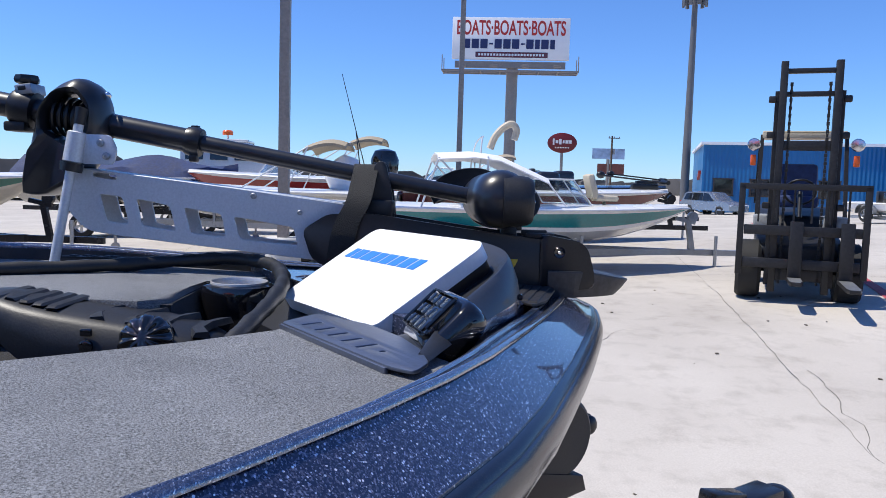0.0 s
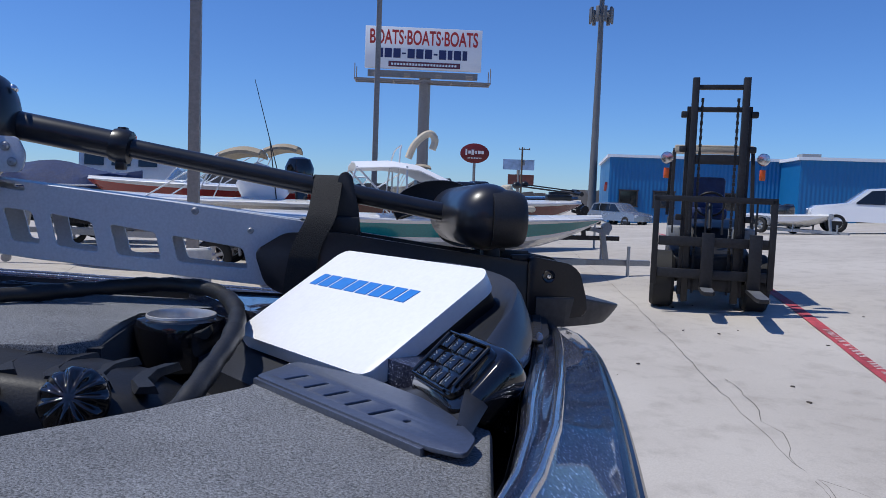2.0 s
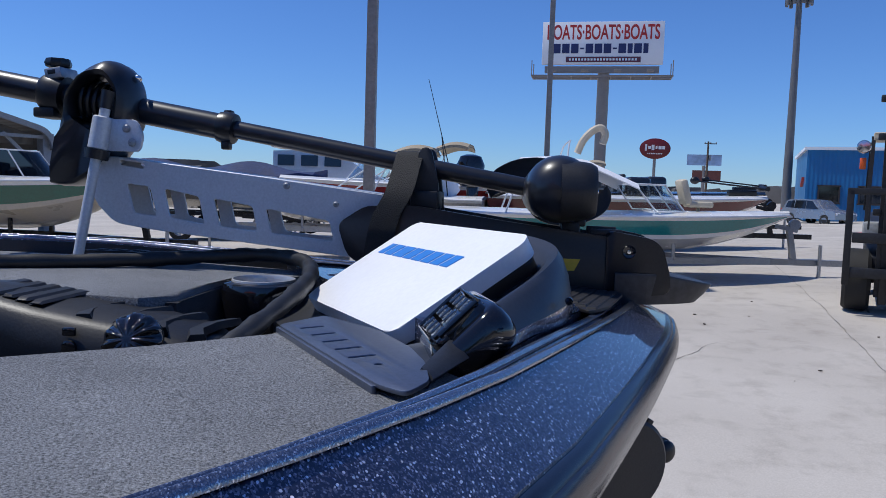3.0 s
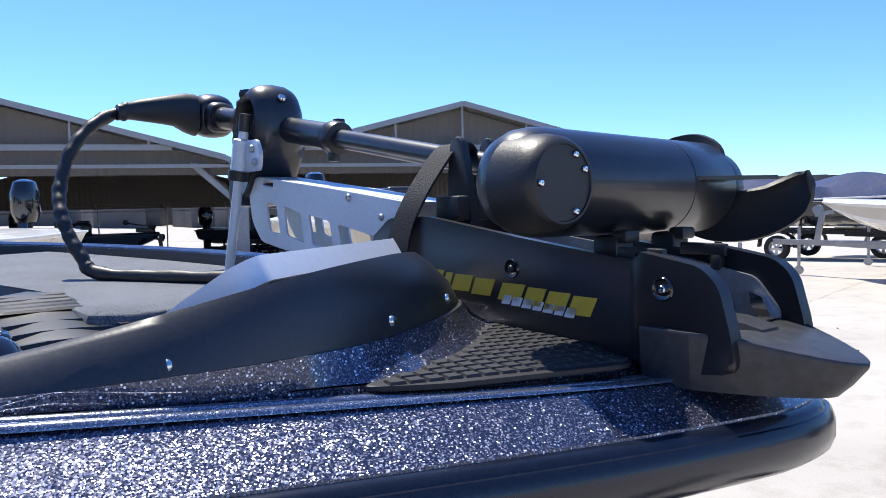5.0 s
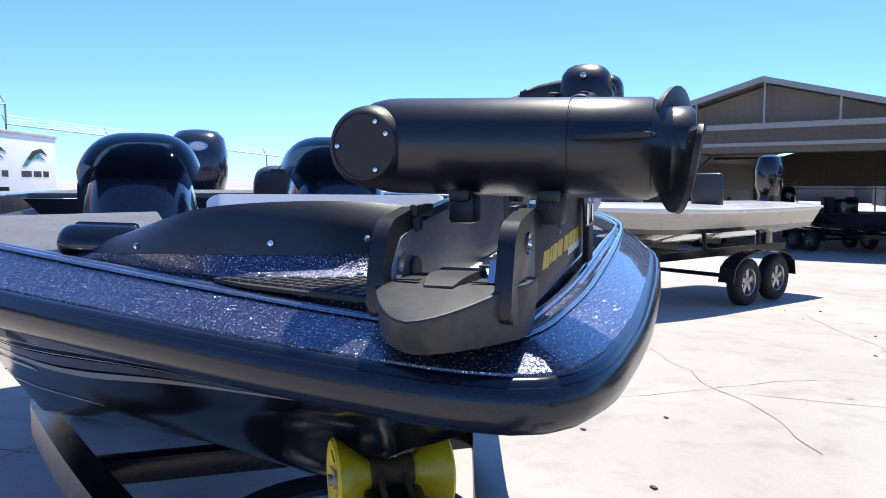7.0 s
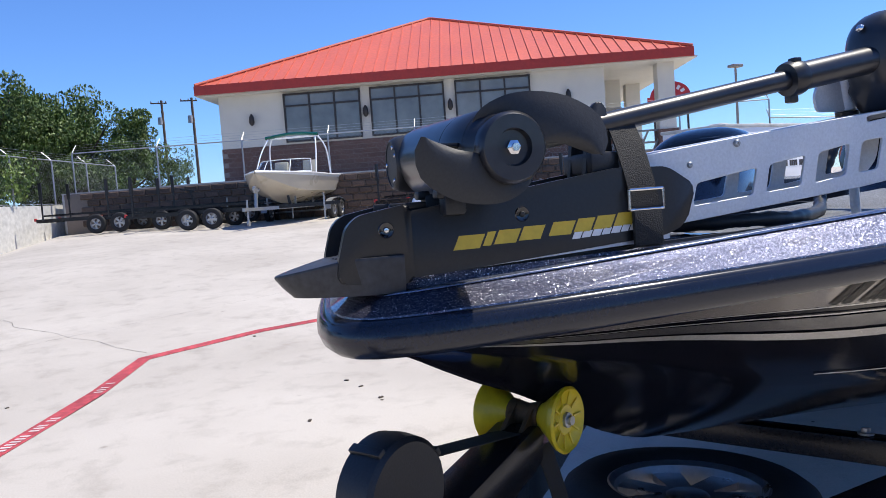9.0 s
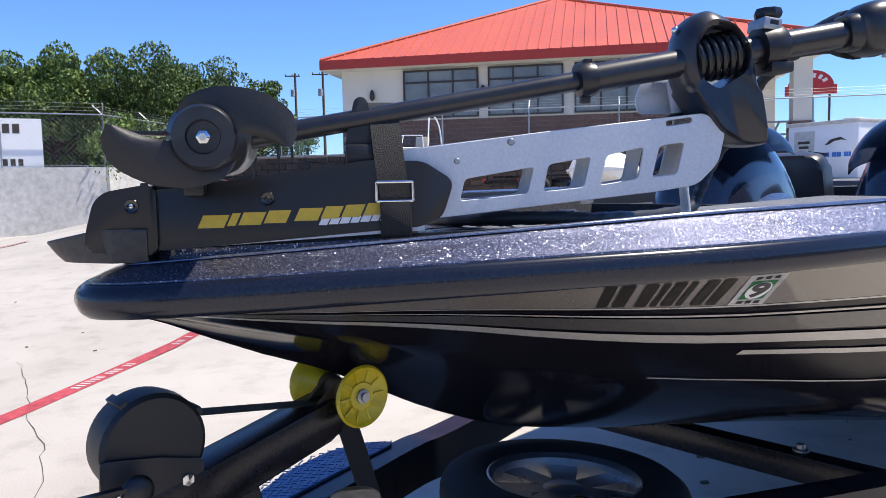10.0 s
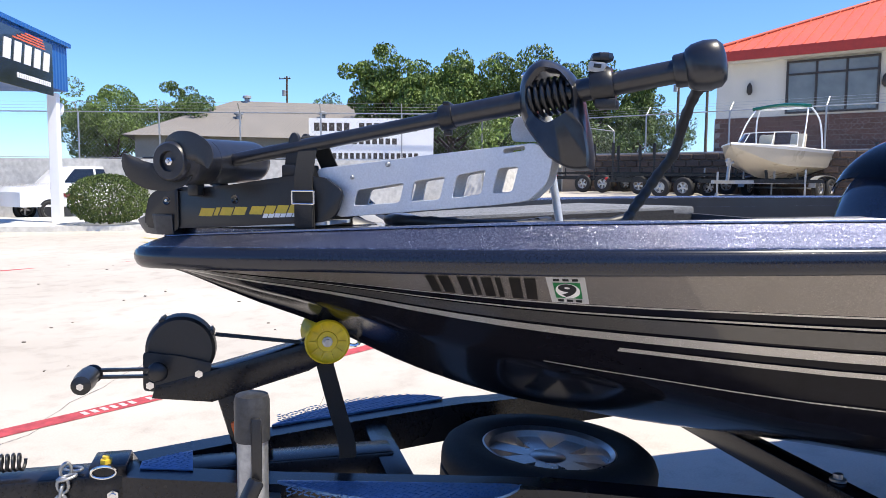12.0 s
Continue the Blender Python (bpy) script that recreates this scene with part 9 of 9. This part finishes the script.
def tree(x, y, z, h, spread, seed, mat_, label, dens=1.0):
    rnd_ = random.Random(seed)
    t_ = thing("tree", Matrix.Translation((x, y, z)), label, "tree", "trees behind the fence")
    bm = B()
    tops = []
    tube(bm, smooth_path([(0, 0, 0), (0.08 * h * rnd_.uniform(-0.5, 0.5), 0.05, h * 0.25), (rnd_.uniform(-0.2, 0.2), rnd_.uniform(-0.2, 0.2), h * 0.55)], 4), [h * 0.035 * (1 - 0.06 * k) for k in range(9)], 8)
    for k in range(12):
        q = k * 2.4 + rnd_.uniform(-0.4, 0.4)
        r_ = spread * rnd_.uniform(0.45, 0.85)
        e = Vector((r_ * math.cos(q), r_ * math.sin(q), h * rnd_.uniform(0.34, 0.90)))
        tube(bm, smooth_path([(0, 0, h * rnd_.uniform(0.16, 0.32)), (e.x * 0.5, e.y * 0.5, e.z * 0.72), e], 4), [h * 0.014 * (1 - 0.09 * j) for j in range(9)], 6)
        tops.append(e)
    part("trunk", bm, "bark", t_, "brown trunk and limbs")
    bm = B()
    for e in tops + [Vector((0, 0, h * 0.85)), Vector((0, 0, h * 0.65))]:
        for j in range(9):
            c = e + Vector((rnd_.gauss(0, spread * 0.24), rnd_.gauss(0, spread * 0.24), rnd_.gauss(-h * 0.05, h * 0.10)))
            leaves(bm, c, spread * rnd_.uniform(0.14, 0.30), int(300 * dens), h * 0.024, rnd_)
    part("crown", bm, mat_, t_, "loose leafy crown", smooth=False)
    return t_


tree(40.5, 14.9, 1.5, 7.1, 2.6, 1, "leaf1", "bright green broad-leaved tree with loose crown")
tree(40.0, 11.6, 1.5, 7.1, 2.9, 4, "leaf1", "bright green broad-leaved tree with loose crown")
tree(43.0, 8.6, 1.5, 6.9, 3.5, 2, "leaf2", "dark green dense tree")
tree(45.0, 4.6, 1.5, 7.0, 3.3, 3, "leaf2", "dark green dense tree")
tree(37.5, 27.6, 1.5, 5.3, 2.2, 5, "leaf2", "green tree beside the house", 0.8)
tree(39.5, 34.5, 1.0, 6.2, 3.0, 6, "leaf1", "green tree beyond the car park")
tree(50.0, 7.0, 1.5, 6.8, 3.6, 7, "leaf2", "dark green dense tree")
tree(56.0, 27.0, 1.5, 6.6, 3.0, 8, "leaf2", "green tree behind the house", 0.7)
tree(50.0, 2.2, 1.8, 5.0, 2.8, 9, "leaf2", "dark green dense tree", 0.8)
tree(42.5, 13.0, 1.4, 5.6, 3.2, 10, "leaf2", "dark green dense tree")
tree(48.0, 10.6, 1.4, 5.8, 3.6, 11, "leaf2", "dark green dense tree")
rnd = random.Random(21)
ivy = B()
for k in range(16):
    t_ = rnd.uniform(0.0, 0.35)
    x, y = C1[0] + (C2[0] - C1[0]) * t_, C1[1] + (C2[1] - C1[1]) * t_
    leaves(ivy, (x, y + 0.1, rnd.uniform(2.2, 3.9)), rnd.uniform(0.35, 0.7), 110, 0.13, rnd)
tagged(part("creeper", ivy, "leaf1", smooth=False), "green creeper growing through the fence", "creeper", kind="stuff")
bh = thing("bush", pose(16.6, 14.9, 0.15), "rounded clipped green bush on the kerbed island", "bush")
bm = B()
rod(bm, (0, 0, 0), (0, 0, 0.7), 0.06, 0.03, 8)
part("stem", bm, "bark", bh)
bm = B()
rnd = random.Random(8)
for k in range(9000):
    q, w_ = rnd.uniform(0, 2 * math.pi), rnd.uniform(-0.92, 1)
    r_ = (1 - abs(w_) ** 2.6) ** 0.5 * (1 if rnd.random() < 0.7 else rnd.uniform(0.5, 0.9)) * rnd.uniform(0.86, 1.0) * (1 + 0.06 * noise.noise((math.cos(q) * 2, math.sin(q) * 2, w_ * 2)))
    p_ = Vector((1.12 * r_ * math.cos(q), 1.12 * r_ * math.sin(q), 0.72 + 0.72 * w_ * rnd.uniform(0.94, 1.04)))
    r3 = Euler((rnd.uniform(0, 6), rnd.uniform(0, 6), rnd.uniform(0, 6))).to_matrix()
    s_ = 0.075 * rnd.uniform(0.6, 1.3)
    bm.faces.new([bm.verts.new(p_ + r3 @ Vector(v_) * s_) for v_ in ((-0.5, 0, 0), (0, -0.3, 0.06), (0.6, 0, 0), (0, 0.3, 0.06))])
part("foliage", bm, leaf_mat("bush_green", (0.030, 0.058, 0.008), (0.10, 0.145, 0.022)), bh, "small yellow-green leaves", smooth=False)

# ---- poles, lamp, rear billboard, cargo trailer, empty trailers ----
for x, y, h in ((70, -0.3, 10.6), (66, -2.65, 10.2), (72, 40, 11.5), (-85.7, 22.6, 6.4)):
    up = thing("utility_pole", pose(x, y, 1.0), "brown wooden utility pole with a crossarm", "utility pole", "utility poles")
    bm = B()
    rod(bm, (0, 0, 0), (0, 0, h), 0.14, 0.10, 10)
    part("shaft", bm, "wood", up)
    part("crossarm", box(B(), (0.08, 1.35, 0.10), Matrix.Translation((0, 0.25, h - 0.25))), "wood", up, smooth=False)
    for y_ in (-0.35, 0.25, 0.85):
        part("insulator", lathe(B(), [(0.05, 0), (0.06, 0.06), (0.04, 0.14), (0.0001, 0.15)], Matrix.Translation((0, y_, h - 0.20)), 8), "canopysteel", up)
    bm = B()
    lathe(bm, [(0.20, 0), (0.20, 0.6), (0.0001, 0.62)], Matrix.Translation((-0.2, 0.25, h - 2.1)), 10)
    part("transformer", bm, "canopysteel", up)
lp = thing("street_lamp", pose(44.4, -40.0, 1.0), "dark street lamp with a flat head", "street lamp")
bm = B()
rod(bm, (0, 0, 0), (0, 0, 8.4), 0.12, 0.08, 10)
part("post", bm, "metalpole", lp)
bm = B()
box(bm, (0.7, 0.9, 0.22), Matrix.Translation((0, 0, 8.4)), 0.05)
part("head", bm, "metalpole", lp)
b2 = thing("rear_billboard", pose(14.9, -62, -1.0, 0, 0, 193), "dark blue billboard with pale printing on a post", "billboard")
bm = B()
rod(bm, (1.8, 0.3, 0), (1.8, 0.3, 4.9), 0.2, seg=10)
part("post", bm, "metalpole", b2)
bm = B()
box(bm, (3.8, 0.3, 1.75), Matrix.Translation((0, 0, 5.7)))
fb = part("panel", bm, surface("deep_blue_print", (0.012, 0.03, 0.13), 0.5, 0, 0.2, 2, 0.5, 0), b2, smooth=False)
for k in range(9):
    for s in (-0.17, 0.17):
        part("print_bar", box(B(), (0.24, 0.02, 0.32), Matrix.Translation((-1.4 + 0.3 * k, s, 5.85))), "whiteprint", fb, smooth=False)
bm = B()
box(bm, (0.7, 0.34, 1.7), Matrix.Translation((-1.5, 0, 5.7)))
part("print_corner", bm, surface("ochre_print", (0.42, 0.30, 0.08), 0.5, 0, 0.2, 2, 0.5, 0), fb, smooth=False)
cg = thing("cargo_trailer", pose(17.52, -16.15, 0.28, 0, 0, -73.7), "white enclosed cargo trailer with coloured side graphics", "trailer")
bm = B()
box(bm, (4.6, 2.1, 2.0), Matrix.Translation((0, 0, 1.53)), 0.06)
cgb = part("box_body", bm, "whitecover", cg, "white box body")
bm = B()
box(bm, (4.66, 2.16, 0.10), Matrix.Translation((0, 0, 2.54)), 0.02)
box(bm, (0.4, 0.4, 0.14), Matrix.Translation((0.9, 0, 2.64)), 0.03)
box(bm, (0.4, 0.4, 0.14), Matrix.Translation((-1.0, 0, 2.64)), 0.03)
part("roof", bm, "wallwhite", cgb)
bm = B()
box(bm, (0.03, 0.62, 1.7), Matrix.Translation((-2.30, 0.52, 1.5)), 0.01)
edoor = part("end_door", bm, "wallwhite", cgb, "white end door")
for z_, w_ in ((2.05, 0.36), (1.92, 0.30), (1.70, 0.4)):
    part("print_bar", box(B(), (0.012, w_, 0.07), Matrix.Translation((-2.318, 0.52, z_))), "framedark", edoor, smooth=False)


def swoosh(x, z, m, material, k=1.0):
    pts = [(0.0, 0.0), (0.35 * k, 0.30 * k), (0.9 * k, 0.40 * k), (1.3 * k, 0.20 * k), (0.95 * k, 0.26 * k), (0.55 * k, 0.20 * k), (0.25 * k, 0.02)]
    bm = B()
    prism(bm, [(x + a, z + b) for a, b in pts], m, 0.01)
    part("graphic", bm, material, cgb, "boat-shaped graphic", smooth=False)


# the logo and a line of lettering on the end
m = axes((-2.304, 0, 0), (0, -1, 0), (0, 0, 1))
swoosh(0.10, 1.95, m, "framedark", 0.5)
for k in range(14):
    if k not in (5, 10):
        part("print_bar", box(B(), (0.012, 0.052, 0.12), Matrix.Translation((-2.305, 0.06 - 0.068 * k, 1.70))), "blueprint", cgb, smooth=False)
for s in (-1, 1):
    m = axes((0, s * 1.054, 0), (s * -1, 0, 0), (0, 0, 1))
    for x0 in (-1.9, 0.3):
        swoosh(x0, 1.62, m, "teal")
        swoosh(x0 + 0.25, 1.80, m, "framedark", 0.9)
        for k in range(14):
            if k not in (5, 10):
                part("print_bar", box(B(), (0.085, 0.012, 0.17), Matrix.Translation((s * -1 * (x0 + k * 0.11), s * 1.054, 1.42))), "framedark", cgb, smooth=False)
    for x0 in (-0.9, 0.0):
        wheel(cg, Matrix.Translation((x0, s * 1.0, 0.34)) @ Matrix.Rotation(radians(-90 * s), 4, "X"), 0.34, 0.2, 0.19, 5, True)
bm = B()
beam(bm, (-2.2, 0, 0.46), (3.6, 0, 0.46), 0.12, 0.12)
part("chassis", bm, "steelblack", cg)


def empty_trailer(x, y, yaw, L_=6.0, dz=0.0):
    t_ = thing("empty_trailer", on_ground(x, y, yaw, dz), "empty black boat trailer with upright guide posts", "trailer", "empty boat trailers")
    bm = B()
    for s in (-1, 1):
        beam(bm, (s * 0.8, -L_ / 2, 0.55), (s * 0.7, L_ * 0.2, 0.55), 0.07, 0.12)
        beam(bm, (s * 0.7, L_ * 0.2, 0.55), (0, L_ / 2, 0.55), 0.07, 0.12)
        beam(bm, (s * 0.35, -L_ / 2, 0.72), (s * 0.3, L_ * 0.2, 0.74), 0.12, 0.06)
    for y_ in (-L_ * 0.48, -L_ * 0.25, 0, L_ * 0.2):
        beam(bm, (-0.8, y_, 0.52), (0.8, y_, 0.52), 0.07, 0.08)
    beam(bm, (0, L_ / 2 - 0.2, 0.55), (0, L_ / 2 + 0.8, 0.55), 0.09, 0.1)
    part("frame", bm, "steelblack", t_)
    bm = B()
    beam(bm, (0, L_ * 0.36, 0.55), (0, L_ * 0.34, 1.25), 0.07, 0.07, up=(0, 1, 0))
    beam(bm, (0, L_ * 0.36, 1.22), (0, L_ * 0.28, 1.3), 0.06, 0.06)
    part("winch_stand", bm, "steelblack", t_)
    bm = B()
    rod(bm, (0.1, L_ / 2 + 0.3, 0.05), (0.1, L_ / 2 + 0.3, 0.9), 0.03, seg=8)
    part("jack", bm, "galv", t_)
    for s in (-1, 1):
        bm = B()
        rod(bm, (s * 0.95, -L_ * 0.45, 0.55), (s * 0.95, -L_ * 0.45, 1.75), 0.03, seg=8)
        box(bm, (0.06, 0.10, 0.55), Matrix.Translation((s * 0.95, -L_ * 0.45, 1.55)))
        part("guide_post", bm, "black", t_)
        bm = B()
        box(bm, (0.12, 0.05, 0.1), Matrix.Translation((s * 0.8, -L_ * 0.5 - 0.03, 0.6)))
        part("tail_lamp", bm, "red", t_)
        for y_ in (-0.9, -0.1):
            wheel(t_, Matrix.Translation((s * 0.98, y_, 0.33)) @ Matrix.Rotation(radians(90 * s), 4, "Y"), 0.33, 0.19, 0.18, 5, True)


for x, y, yaw in ((27.6, 1.3, 160), (26.6, -0.8, 158), (27.2, -2.9, 162), (24.8, -1.6, 155), (19.2, -10.0, 120), (20.6, -12.2, 118), (18.2, -12.6, 122), (21.8, -8.6, 118)):
    empty_trailer(x, y, yaw)
fence([(14, -32), (2.5, -34), (-30, -34)], [-0.6, -0.7, -0.7], 2.0, "galvanised chain-link fence behind the lot")
fence([RP(22.0, -3.9), (14, -32)], [1.2, 0.2], 2.2, "galvanised chain-link fence behind the lot")

# arched red road sign beyond the lot
rs = thing("arched_sign", pose(35.0, -27.0, 0.5, 0, 0, 52), "dark red arched sign with pale lettering on a steel post", "sign")
bm = B()
prism(bm, [(1.1 * math.cos(q), 5.6 + 0.85 * math.sin(q)) for q in (math.pi * k / 16 for k in range(17))], axes((0, 0.06, 0), (1, 0, 0), (0, 0, 1)), 0.12)
rsb = part("sign_panel", bm, "red", rs, "red arched panel", smooth=False)
part("sign_base", box(B(), (2.5, 0.14, 0.5), Matrix.Translation((0, 0, 5.4))), "red", rs, smooth=False)
for k in range(6):
    q = radians(150 - 24 * k)
    for s in (-1, 1):
        part("print_bar", box(B(), (0.16, 0.01, 0.24), Matrix.Translation((0.78 * math.cos(q), 0.075 * s, 5.62 + 0.55 * math.sin(q))) @ Matrix.Rotation(math.pi / 2 - q, 4, "Y")), "whiteprint", rsb, smooth=False)
bm = B()
for s in (-1, 1):
    beam(bm, (s * 0.9, 0, 0), (s * 0.9, 0, 5.4), 0.12, 0.12, up=(0, 1, 0))
part("posts", bm, "framedark", rs)
